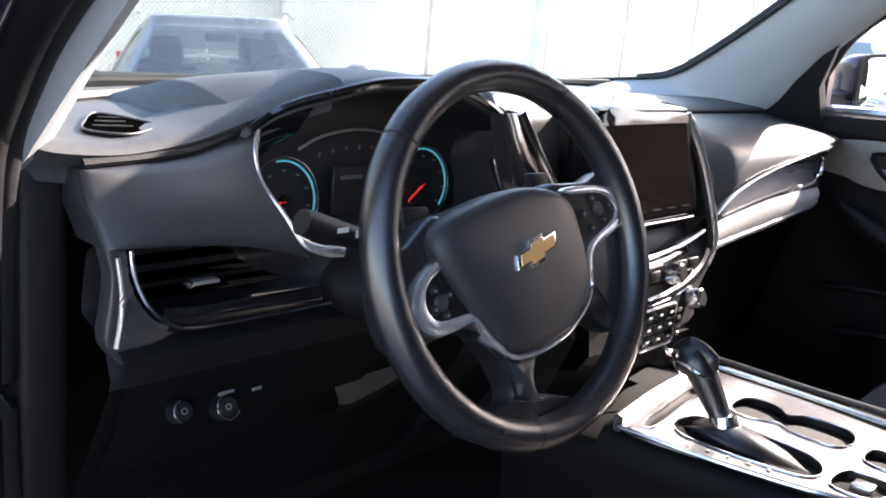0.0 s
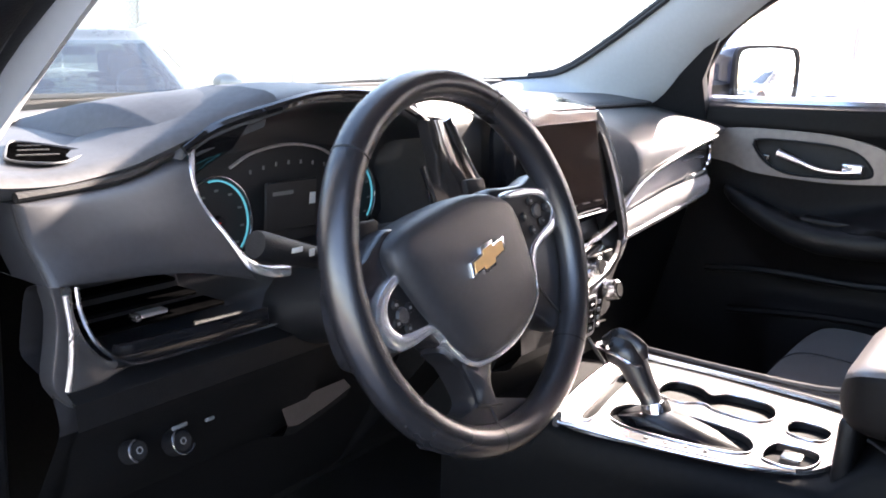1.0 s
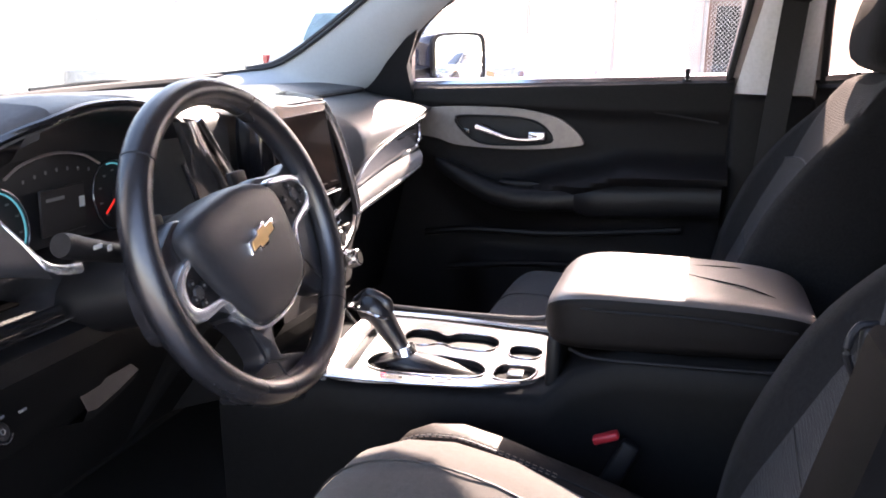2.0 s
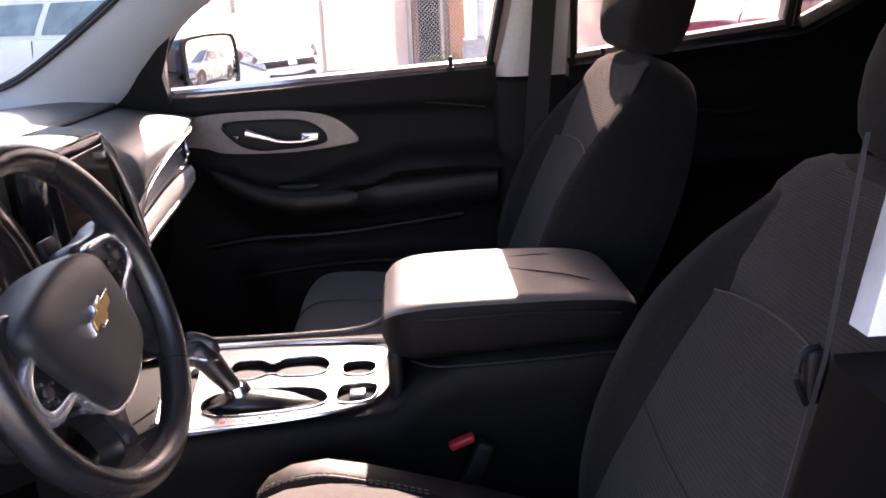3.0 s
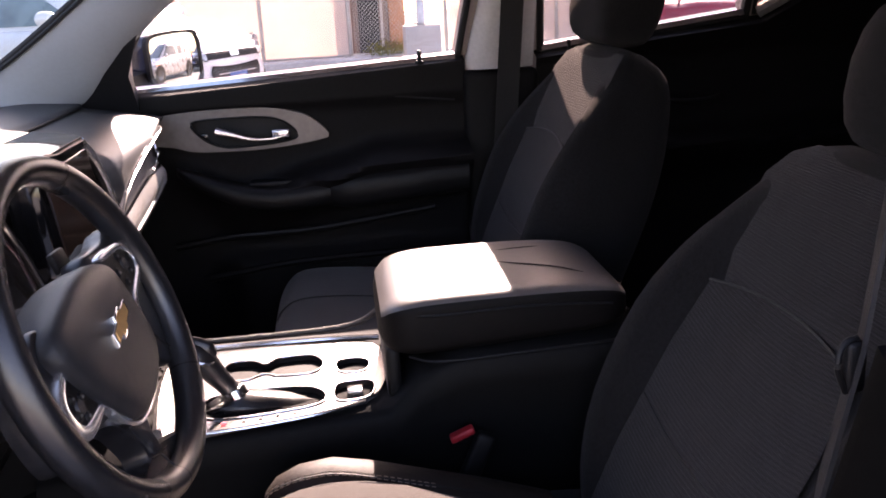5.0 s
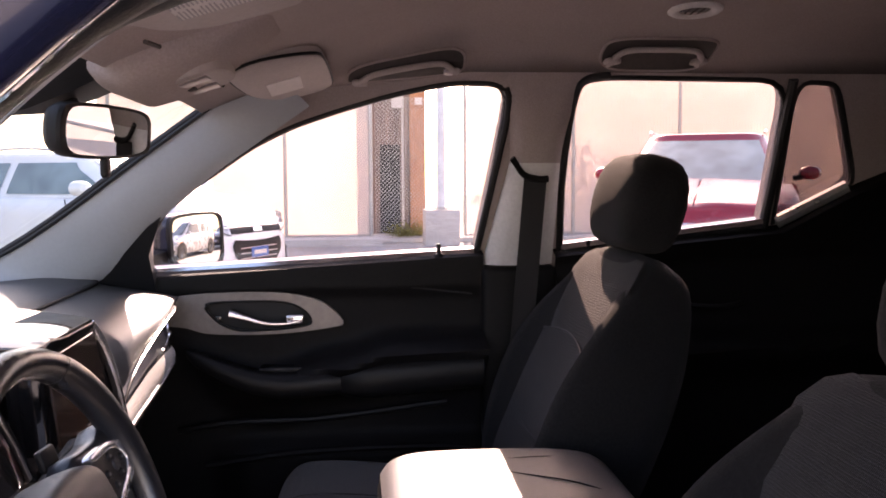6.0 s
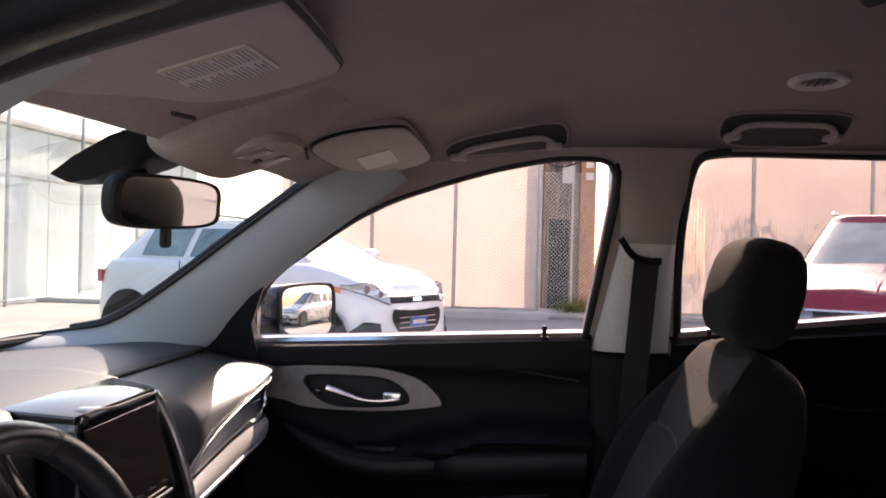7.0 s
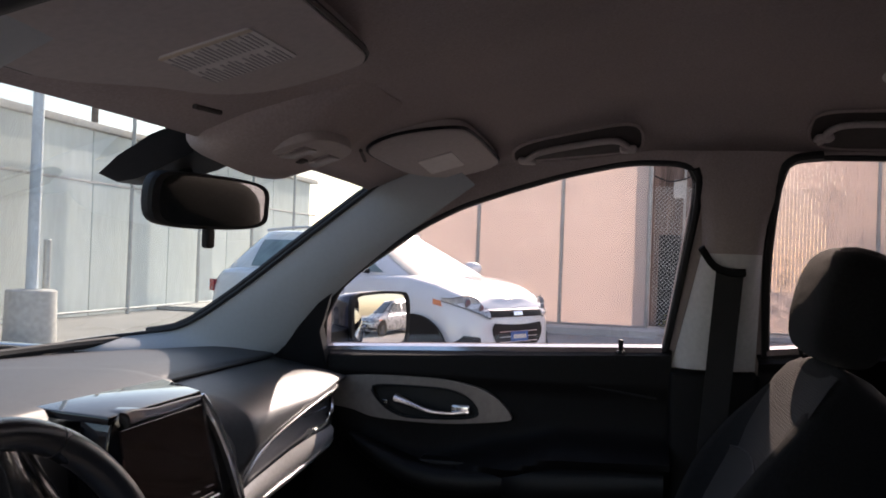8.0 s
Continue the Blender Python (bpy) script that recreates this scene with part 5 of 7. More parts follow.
# gloss column between instruments and screen
part("side_trim", loft([[Vector((x0, y0, z)), Vector((x0 + w * 0.3, y0 - 0.007, z)), Vector((x0 + w * 0.65, y0 - 0.008, z)), Vector((x0 + w, y0 - 0.003, z)), Vector((x0 + w + 0.012, y0 + 0.04, z))] for x0, w, y0, z in ((-0.277, 0.051, 0.172, 1.216), (-0.273, 0.058, 0.166, 1.19), (-0.266, 0.068, 0.162, 1.165), (-0.251, 0.086, 0.158, 1.13), (-0.228, 0.097, 0.156, 1.078))], False, False), COLUMN_SATIN, dash, "gloss dark trim column beside the instruments", sharp=70)
part("side_chrome", tube(spline([(-0.226, 0.168, 1.216), (-0.198, 0.157, 1.17), (-0.165, 0.153, 1.13), (-0.130, 0.151, 1.078)], 6), 0.0045, 8, flat=1.5), CHROME, dash, "chrome strip")
part("side_chrome", tube(spline([(-0.277, 0.161, 1.167), (-0.263, 0.156, 1.130), (-0.240, 0.154, 1.080)], 5), 0.0032, 8), CHROME, dash, "chrome strip")
part("column_shroud", loft([[Vector((-0.405 + w * math.cos(a), y, z + h * math.sin(a))) for a in span(0, 2 * math.pi, 18)[:-1]] for y, z, w, h in ((0.185, 1.045, 0.085, 0.050), (0.12, 1.06, 0.075, 0.046), (0.06, 1.078, 0.060, 0.042), (0.045, 1.083, 0.04, 0.03))]), HARD, dash, "black steering column shroud")
# stalks
sk = part("indicator_stalk", tube(spline([(-0.46, 0.085, 1.105), (-0.51, 0.088, 1.116), (-0.55, 0.090, 1.128), (-0.590, 0.091, 1.141)], 5), 0.010, 14, radii=[lerp(0.0075, 0.0118, i / 14) if i < 15 else 0.0108 for i in range(16)]), HARD, dash, "black indicator stalk")
part("stalk_mark", rbox((0.012, 0.001, 0.004), (-0.558, 0.0775, 1.134), 0.0003, 1), MARK, sk)
part("stalk_mark", rbox((0.006, 0.001, 0.006), (-0.540, 0.0785, 1.129), 0.0003, 1), MARK, sk)
part("wiper_stalk", tube(spline([(-0.34, 0.085, 1.105), (-0.28, 0.078, 1.122), (-0.225, 0.066, 1.140)], 5), 0.010, 12, radii=[lerp(0.007, 0.012, i / 10) for i in range(11)]), HARD, dash, "black wiper stalk")

# ---- centre stack ----
def stack_m(y, z, slope, x=0.0):
    n = math.hypot(1, slope)
    return M(x, y, z, (1, 0, 0), (0, slope / n, 1 / n), (0, -1 / n, slope / n))


SCR_M = stack_m(0.139, 1.142, 0.04)
infot = part("screen_bezel", plate(smooth_poly([(-0.102, 0.074), (0.0, 0.079), (0.106, 0.078), (0.119, 0.070), (0.150, 0.010), (0.176, -0.062), (0.168, -0.076), (0.05, -0.082), (-0.085, -0.080), (-0.098, -0.060)], 4), (), 0.040, SCR_M, 0.004), GLOSS, dash, "gloss black screen surround")
part("screen_glass", plate([(-0.088, 0.062), (0.106, 0.064), (0.154, -0.060), (-0.060, -0.063)], (), 0.003, SCR_M @ Matrix.Translation((0, 0, 0.0025))), SCREEN_LCD, infot, "dark touch screen", smooth=False)
part("screen_ledge", plate([(-0.108, 0.0), (0.112, 0.0), (0.124, 0.012), (0.150, 0.080), (-0.12, 0.090)], (), 0.010, M(0, 0.143, 1.2245, (1, 0, 0), (0, 1, 0.08), (0, -0.08, 1)), 0.003), GLOSS, infot, "gloss black ledge over the screen")
part("screen_line", tube([SCR_M @ Vector((x, -0.070, 0.003)) for x in (-0.06, 0.158)], 0.0016, 6), SATIN, infot)
for i in range(5):
    part("screen_button", rbox((0.018, 0.001, 0.004), (0, 0, 0), 0.0004, 1, SCR_M @ Matrix.Translation((-0.03 + 0.040 * i, -0.052, 0.004))), DIM_MARK, infot)
RS = spline([(0.120, 0.148, 1.216), (0.137, 0.138, 1.190), (0.173, 0.134, 1.143), (0.209, 0.133, 1.090), (0.244, 0.134, 1.034), (0.249, 0.136, 1.010), (0.228, 0.133, 0.990)], 6)


def flank_back(z):
    return interp(z, [1.0, 1.12, 1.16, 1.19, 1.216], [0.014, 0.016, 0.035, 0.070, 0.10])


part("stack_side_chrome", tube(RS, 0.0042, 8, flat=1.6), BRIGHT, dash, "chrome side strip of the centre stack")
part("stack_flank", loft([[p + Vector((-0.012, 0.006, 0)), p + Vector((-0.004, 0.001, 0)), p + Vector((0.006, 0.006, 0)), p + Vector((0.03, flank_back(p.z), 0)), p + Vector((0.10, flank_back(p.z) + 0.02, 0))] for p in RS], False, False), DASH, dash)
part("chrome_shelf", tube(spline([(-0.10, 0.140, 1.030), (0.03, 0.132, 1.026), (0.14, 0.134, 1.034), (0.205, 0.138, 1.046)], 5), 0.006, 8, flat=0.8), CHROME, dash, "chrome shelf line")
radio = part("radio_panel", loft([[Vector((x, 0.140 + dy, 1.022)), Vector((x, 0.126 + dy, 1.010)), Vector((x, 0.122 + dy, 0.990)), Vector((x, 0.134 + dy, 0.978))] for x, dy in ((-0.095, 0.006), (0.0, 0.0), (0.10, 0.002), (0.185, 0.012))], False, False), GLOSS, dash, "gloss black radio panel")
for i, x in enumerate((-0.06, -0.02, 0.045, 0.13, 0.165)):
    part("radio_button", rbox((0.030, 0.006, 0.016), (x, 0.120 + 0.006 * (x > 0.1), 1.000 + 0.004 * (x > 0.1)), 0.003, 2), HARD, radio)
KM = M(0.090, 0.122, 1.000, (1, 0, 0), (0, 0.2, 0.98), (0, -0.98, 0.2))
part("radio_knob", cyl(0.0155, 0.0135, 0.022, 28, KM, 0.002), CHROME, radio, "chrome radio knob")
part("knob_face", cyl(0.010, 0.010, 0.001, 20, KM @ Matrix.Translation((0, 0, 0.0218))), HARD, radio)
part("lower_chrome", tube(spline([(-0.10, 0.132, 0.972), (0.03, 0.122, 0.962), (0.13, 0.122, 0.972), (0.20, 0.130, 0.990), (0.232, 0.138, 1.010)], 6), 0.007, 8, flat=1.1), CHROME, dash, "broad chrome line under the radio")
clim = part("climate_panel", loft([[Vector((x, 0.132 + dy, 0.962 + dz)), Vector((x, 0.118 + dy, 0.950 + dz)), Vector((x, 0.112 + dy, 0.915)), Vector((x, 0.128 + dy, 0.892))] for x, dy, dz in ((-0.095, 0.006, 0.008), (0.0, 0.0, 0.0), (0.10, 0.0, 0.004), (0.17, 0.008, 0.014), (0.21, 0.02, 0.02))], False, False), HARD, dash, "black climate panel")
part("button_frame", tube([(x, 0.112, z) for x, z in rrect(0.062, 0.928, 0.092, 0.058, 0.008)], 0.0022, 6, True), SATIN, clim, "silver frame round the climate buttons")
for i in range(3):
    for j in range(3):
        part("climate_button", rbox((0.026, 0.006, 0.015), (0.033 + 0.029 * i, 0.112, 0.911 + 0.0175 * j), 0.002, 2), GLOSS, clim)
        part("button_print", rbox((0.008, 0.001, 0.003), (0.033 + 0.029 * i, 0.1085, 0.911 + 0.0175 * j), 0.0003, 1), MARK, clim)
for j in range(4):
    part("small_button", rbox((0.008, 0.004, 0.006), (0.122, 0.112, 0.908 + 0.012 * j), 0.001, 1), SATIN, clim)
KM = M(0.160, 0.120, 0.952, (1, 0, 0), (0, 0.25, 0.97), (0, -0.97, 0.25))
part("climate_knob", cyl(0.0165, 0.0145, 0.022, 28, KM, 0.002), CHROME, clim, "chrome temperature knob")
part("knob_face", cyl(0.0105, 0.0105, 0.001, 20, KM @ Matrix.Translation((0, 0, 0.0218))), HARD, clim)
part("column_cover", loft([[Vector((x, y, z)) for y, z in ((0.190, 0.940), (0.180, z0 + 0.012), (0.186, z0), (0.22, z0 - 0.012))] for x, z0 in ((-0.456, 0.908), (-0.44, 0.905), (-0.40, 0.912), (-0.36, 0.922))], False, False), HARD, dash, "black cover under the steering column")
part("stack_foot", loft([[Vector((x, 0.13, 0.895)), Vector((x, 0.20, 0.872)), Vector((x, 0.32, 0.80))] for x in span(-0.11, 0.20, 6)], False, False), HARD, dash)
part("chrome_fin", tube([(0.062, 0.098, 0.905), (0.075, 0.060, 0.855)], 0.0028, 6), CHROME, dash, "thin chrome edge beside the tray")

# ---- steering wheel ----
WT, WY = radians(20), radians(-5)
WN = Vector((math.sin(WY) * math.cos(WT), -math.cos(WY) * math.cos(WT), math.sin(WT)))
WU = Vector((math.cos(WY), math.sin(WY), 0))
WV = WN.cross(WU)
WM = M(-0.407, 0.010, 1.114, tuple(WU), tuple(WV), tuple(WN))
wheel = thing("steering_wheel", (-0.405, 0.05, 1.05), "black leather steering wheel with silver spokes and gold emblem", "steering wheel")
RIM_R = 0.158


def rim_section(a, grow=1.0):
    """A ring of the rim at an angle: thicker where the thumbs rest."""
    k = 1 + 0.10 * max(0, math.cos(2 * (a - radians(25)))) + 0.10 * max(0, math.cos(2 * (a - radians(155))))
    out = []
    for j in range(14):
        b = 2 * math.pi * j / 14
        rr = RIM_R - 0.002 * (k - 1) + 0.0142 * k * grow * math.cos(b)
        out.append(WM @ Vector((rr * math.cos(a), rr * math.sin(a), 0.0165 * grow * math.sin(b))))
    return out


SEAMS = [math.atan2(0.104, -0.129), math.atan2(0.143, 0.07), math.atan2(-0.104, 0.126), math.atan2(-0.146, -0.021)]
part("rim", loft([rim_section(a) for a in span(0, 2 * math.pi, 96)[:-1]], True, False, True), LEATHER, wheel, "worn black leather rim")
for a in SEAMS:
    part("rim_seam", loft([rim_section(a - 0.006, 1.012), rim_section(a + 0.006, 1.012)], True, False), RUBBER, wheel)
pad = smooth_poly([(-0.105, 0.025), (-0.088, 0.037), (-0.047, 0.049), (-0.011, 0.056), (0.022, 0.057), (0.051, 0.051), (0.066, 0.041), (0.073, 0.022), (0.078, -0.006), (0.080, -0.036), (0.071, -0.055), (0.048, -0.071), (0.022, -0.081), (-0.005, -0.086), (-0.023, -0.086), (-0.040, -0.080), (-0.054, -0.068), (-0.066, -0.053), (-0.080, -0.037), (-0.093, -0.018), (-0.103, -0.001), (-0.108, 0.012)], 4)
PAD_C = (-0.012, -0.010)
part("airbag_cover", loft([[WM @ Vector((x, y, z)) for x, y in inset_poly(pad, f, PAD_C)] for f, z in ((0.96, -0.040), (1.0, -0.018), (1.0, -0.002), (0.985, 0.005), (0.95, 0.0095), (0.85, 0.0135), (0.65, 0.0165), (0.40, 0.0185), (0.12, 0.019))]), PAD_PL, wheel, "black grained airbag cover", sharp=60)


def face(pts, f, z):
    return [WM @ Vector((x, y, z)) for x, y in inset_poly(pts, f)]


def slab(nm, pts, material, label, z0=-0.034, z1=-0.006, n=3):
    pts = smooth_poly(pts, n)
    return part(nm, loft([face(pts, 0.97, z0), face(pts, 1.0, z0 + 0.008), face(pts, 1.0, z1 - 0.007), face(pts, 0.985, z1 - 0.003), face(pts, 0.95, z1), face(pts, 0.5, z1 + 0.002), face(pts, 0.02, z1 + 0.003)]), material, wheel, label, sharp=60)


slab("spoke", [(-0.085, 0.040), (-0.106, 0.031), (-0.124, 0.018), (-0.150, 0.008), (-0.156, -0.025), (-0.148, -0.062), (-0.128, -0.066), (-0.108, -0.061), (-0.074, -0.057), (-0.050, -0.062), (-0.050, 0.010)], LEATHER, "black leather side spoke")
slab("spoke", [(0.050, 0.055), (0.082, 0.060), (0.114, 0.061), (0.146, 0.070), (0.156, 0.040), (0.158, -0.020), (0.152, -0.066), (0.134, -0.088), (0.112, -0.086), (0.088, -0.068), (0.060, -0.062), (0.050, 0.0)], LEATHER, "black leather side spoke")
slab("lower_spoke", [(-0.055, -0.066), (-0.042, -0.084), (-0.031, -0.108), (-0.029, -0.122), (-0.042, -0.130), (-0.074, -0.134), (-0.082, -0.146), (-0.030, -0.160), (0.030, -0.158), (0.072, -0.148), (0.062, -0.143), (0.022, -0.142), (0.006, -0.133), (0.000, -0.110), (0.008, -0.088), (0.010, -0.070)], LEATHER, "black lower spoke flaring into the rim", z1=-0.008)
slab("spoke_insert", [(-0.036, -0.086), (-0.026, -0.110), (-0.023, -0.124), (-0.004, -0.128), (-0.006, -0.108), (0.000, -0.090), (-0.018, -0.093)], PAD_PL, "dark grey insert of the lower spoke", z0=-0.020, z1=-0.0035, n=4)
part("spoke_seam", tube([WM @ Vector(p) for p in ((-0.030, -0.125, -0.004), (-0.014, -0.129, -0.004), (0.004, -0.132, -0.004))], 0.0011, 6), RUBBER, wheel)
part("spoke_seam", tube([WM @ Vector(p) for p in ((-0.014, -0.129, -0.003), (-0.016, -0.142, 0.003), (-0.022, -0.152, 0.013))], 0.0011, 6), RUBBER, wheel)
part("spoke_seam", tube([WM @ Vector(p) for p in ((0.098, -0.042, -0.003), (0.112, -0.060, -0.003), (0.128, -0.076, -0.003))], 0.0009, 6), RUBBER, wheel)
# bright frames round the button pods, joined below the cover
frame_l = [(-0.098, 0.005), (-0.120, -0.006), (-0.132, -0.019), (-0.136, -0.034), (-0.131, -0.048), (-0.117, -0.057), (-0.100, -0.057), (-0.076, -0.052), (-0.066, -0.055), (-0.056, -0.066), (-0.044, -0.079), (-0.038, -0.076), (-0.050, -0.062), (-0.060, -0.048), (-0.067, -0.044), (-0.076, -0.043), (-0.100, -0.045), (-0.113, -0.044), (-0.120, -0.034), (-0.119, -0.021), (-0.111, -0.011), (-0.096, -0.002)]
frame_r = [(0.066, 0.054), (0.111, 0.055), (0.142, 0.047), (0.153, 0.032), (0.147, 0.016), (0.125, 0.006), (0.102, -0.003), (0.092, -0.014), (0.088, -0.032), (0.080, -0.030), (0.082, -0.012), (0.091, 0.001), (0.110, 0.011), (0.129, 0.020), (0.137, 0.030), (0.129, 0.040), (0.110, 0.047), (0.070, 0.047)]
pod_l = [(-0.094, 0.000), (-0.111, -0.009), (-0.121, -0.021), (-0.122, -0.035), (-0.114, -0.046), (-0.098, -0.047), (-0.062, -0.044), (-0.070, -0.024)]
pod_r = [(0.066, 0.049), (0.110, 0.049), (0.131, 0.042), (0.140, 0.030), (0.131, 0.018), (0.110, 0.009), (0.090, -0.001), (0.078, -0.014), (0.068, 0.02)]
keys_l = [(-0.110, -0.021), (-0.095, -0.026), (-0.112, -0.036), (-0.100, -0.042), (-0.104, -0.031)]
keys_r = [(0.088, 0.028), (0.103, 0.042), (0.127, 0.034), (0.098, 0.014), (0.117, 0.021), (0.111, 0.032)]
for ring, pod, keys in ((frame_l, pod_l, keys_l), (frame_r, pod_r, keys_r)):
    ps = part("spoke_trim", plate(smooth_poly(ring, 3), (), 0.016, WM @ Matrix.Translation((0, 0, 0.004)), 0.002), BRIGHT, wheel, "polished silver pod frame")
    part("button_pod", plate(smooth_poly(pod, 3), (), 0.012, WM @ Matrix.Translation((0, 0, 0.0015)), 0.001), HARD, wheel, "dark button pod")
    for i, (bx, by) in enumerate(keys):
        last = i == len(keys) - 1
        part("button", cyl(0.0075 if last else 0.0048, 0.0068 if last else 0.0042, 0.003, 16, WM @ Matrix.Translation((bx, by, 0.001)), 0.0008), HARD if not last else PAD_PL, ps)
        if not last:
            part("button_print", rbox((0.0032, 0.0024, 0.0006), (0, 0, 0), 0.0002, 1, WM @ Matrix.Translation((bx, by, 0.0042))), DIM_MARK, ps)
low = spline([(-0.060, -0.060, 0.0), (-0.044, -0.079, 0.0), (-0.025, -0.0885, 0.0), (-0.003, -0.0885, 0.0), (0.022, -0.084, 0.0), (0.048, -0.0745, 0.0), (0.072, -0.059, 0.0), (0.084, -0.044, 0.0), (0.0865, -0.028, 0.0)], 6)
part("chrome_edge", tube([WM @ (p + Vector((0, 0, 0.001))) for p in low], 0.0026, 8), BRIGHT, wheel, "bright silver lower edge of the cover")
for s in (-1, 1):
    part("paddle", rbox((0.030, 0.022, 0.008), (0, 0, 0), 0.003, 2, WM @ Matrix.Translation((s * 0.080 - 0.004, 0.052 + 0.012 * s, -0.040))), HARD, wheel)
bow = [(-0.034, -0.010), (-0.012, -0.010), (-0.010, -0.017), (0.012, -0.017), (0.013, -0.010), (0.034, -0.008), (0.034, 0.010), (0.012, 0.010), (0.010, 0.017), (-0.012, 0.017), (-0.013, 0.009), (-0.034, 0.008)]
EM = WM @ M(-0.005, 0.000, 0.0, (0.958, 0.287, 0), (0.06, 0.997, 0), (0, 0, 1))
em = part("emblem_frame", plate([(x * 0.80, y * 0.72) for x, y in bow], (), 0.006, EM @ Matrix.Translation((0, 0, 0.0228)), 0.0006), CHROME, wheel, "chrome emblem frame")
part("emblem_field", plate([(x * 0.67, y * 0.50) for x, y in bow], (), 0.002, EM @ Matrix.Translation((0, 0, 0.0236))), GOLD, em, "gold emblem field")
part("pad_print", rbox((0.016, 0.005, 0.0006), (0, 0, 0), 0.0002, 1, EM @ Matrix.Translation((0.014, -0.041, 0.0165))), HARD, wheel)
part("pad_print", rbox((0.005, 0.004, 0.0006), (0, 0, 0), 0.0002, 1, EM @ Matrix.Translation((0.014, -0.031, 0.0172))), HARD, wheel)
part("hub", cyl(0.05, 0.045, 0.06, 24, WM @ Matrix.Translation((0, 0, -0.095))), HARD, wheel)

def resample(rows, n=3):
    """Smooth a list of four-number sections."""
    a = spline([r[:3] for r in rows], n)
    b = spline([(r[0], r[3], 0) for r in rows], n)
    return [(p.x, p.y, p.z, q.y) for p, q in zip(a, b)]


# ---- centre console ----
con = thing("centre_console", (0.03, -0.25, 0.44), "black centre console with a bright silver shifter plate and cup holders", "centre console")
TOPZ = 0.862
rows = []
for y, hw, zt in ((0.20, 0.174, 0.82), (0.068, 0.174, 0.835), (0.060, 0.174, 0.858), (0.0, 0.172, 0.858), (-0.10, 0.162, 0.858), (-0.18, 0.150, 0.858), (-0.26, 0.148, 0.860), (-0.30, 0.146, 0.905), (-0.36, 0.145, 0.930), (-0.62, 0.145, 0.935)):
    cx = 0.030
    rows.append([Vector((cx + sx * w, y, z)) for sx, w, z in ((-1, hw - 0.03, 0.44), (-1, hw - 0.012, 0.65), (-1, hw - 0.002, zt - 0.05), (-1, hw, zt - 0.014), (-1, hw - 0.012, zt), (1, 0.164, zt), (1, 0.176, zt - 0.012), (1, 0.176, 0.65), (1, 0.156, 0.44))])
part("body", loft(rows), LOWER_PL, con, "black console body", sharp=50)
tp = smooth_poly([(-0.139, 0.034), (-0.05, 0.048), (0.045, 0.055), (0.128, 0.042), (0.137, -0.05), (0.132, -0.15), (0.119, -0.246), (0.03, -0.262), (-0.045, -0.252), (-0.085, -0.225), (-0.110, -0.165), (-0.129, -0.07)], 4)
slot = smooth_poly([(-0.095, -0.010), (-0.062, 0.000), (-0.032, -0.018), (-0.021, -0.085), (-0.028, -0.148), (-0.056, -0.172), (-0.086, -0.164), (-0.100, -0.11), (-0.106, -0.045)], 4)
cups = smooth_poly([(0.020, -0.030), (0.050, -0.018), (0.085, -0.028), (0.084, -0.062), (0.068, -0.082), (0.088, -0.102), (0.088, -0.150), (0.055, -0.168), (0.022, -0.155), (0.020, -0.105), (0.032, -0.082), (0.016, -0.058)], 4)
holeA = smooth_poly([(0.012, -0.194), (0.050, -0.188), (0.062, -0.212), (0.048, -0.236), (0.012, -0.230)], 4)
holeB = smooth_poly([(-0.082, -0.188), (-0.028, -0.190), (-0.028, -0.238), (-0.078, -0.232)], 4)
tray = smooth_poly([(-0.115, 0.020), (-0.03, 0.032), (0.055, 0.040), (0.060, 0.026), (-0.03, 0.016), (-0.108, 0.006)], 3)
part("top_plate", plate(tp, [slot, cups, holeA, holeB, tray], 0.006, M(0, 0, TOPZ + 0.004), 0.0), CONSOLE_SILVER, con, "bright satin silver console plate")
for nm, pts, z in (("shift_slot", slot, 0.845), ("cup_well", cups, 0.800), ("small_well", holeA, 0.83), ("small_well", holeB, 0.845), ("tray_well", tray, 0.84)):
    part(nm, loft([[Vector((x, y, zz)) for x, y in (pts if f == 1 else inset_poly(pts, f))] for f, zz in ((1, TOPZ + 0.003), (0.97, z + 0.006), (0.9, z))], True, False), HARD if nm != "tray_well" else CONSOLE_SILVER, con, "dark well in the console plate")
    part(nm + "_floor", plate(inset_poly(pts, 0.92), (), 0.003, M(0, 0, z + 0.001)), HARD if nm != "tray_well" else CONSOLE_SILVER, con)
    part(nm + "_rim", tube([(x, y, TOPZ + 0.005) for x, y in pts], 0.0015, 6, True), CHROME, con, "chrome rim")
part("chrome_rail", tube(spline([(0.146, 0.060, TOPZ + 0.006), (0.150, -0.05, TOPZ + 0.006), (0.146, -0.18, TOPZ + 0.006), (0.130, -0.256, TOPZ + 0.008)], 6), 0.005, 8), CHROME, con, "chrome side rail of the plate")
part("chrome_rail", tube(spline([(-0.143, 0.036, TOPZ + 0.003), (-0.133, -0.07, TOPZ + 0.003), (-0.114, -0.165, TOPZ + 0.003), (-0.090, -0.226, TOPZ + 0.003)], 6), 0.003, 8), CHROME, con, "chrome side rail of the plate")
part("outer_edge", tube(spline([(0.190, 0.10, TOPZ + 0.004), (0.186, -0.1, TOPZ + 0.006), (0.180, -0.22, TOPZ + 0.016), (0.170, -0.275, TOPZ + 0.055)], 6), 0.005, 8), PAD_PL, con, "black raised console edge")
part("gear_light", rbox((0.003, 0.007, 0.002), (-0.1205, -0.040, TOPZ + 0.006), 0.0006, 1), RED_LED, con, "small red gear light")
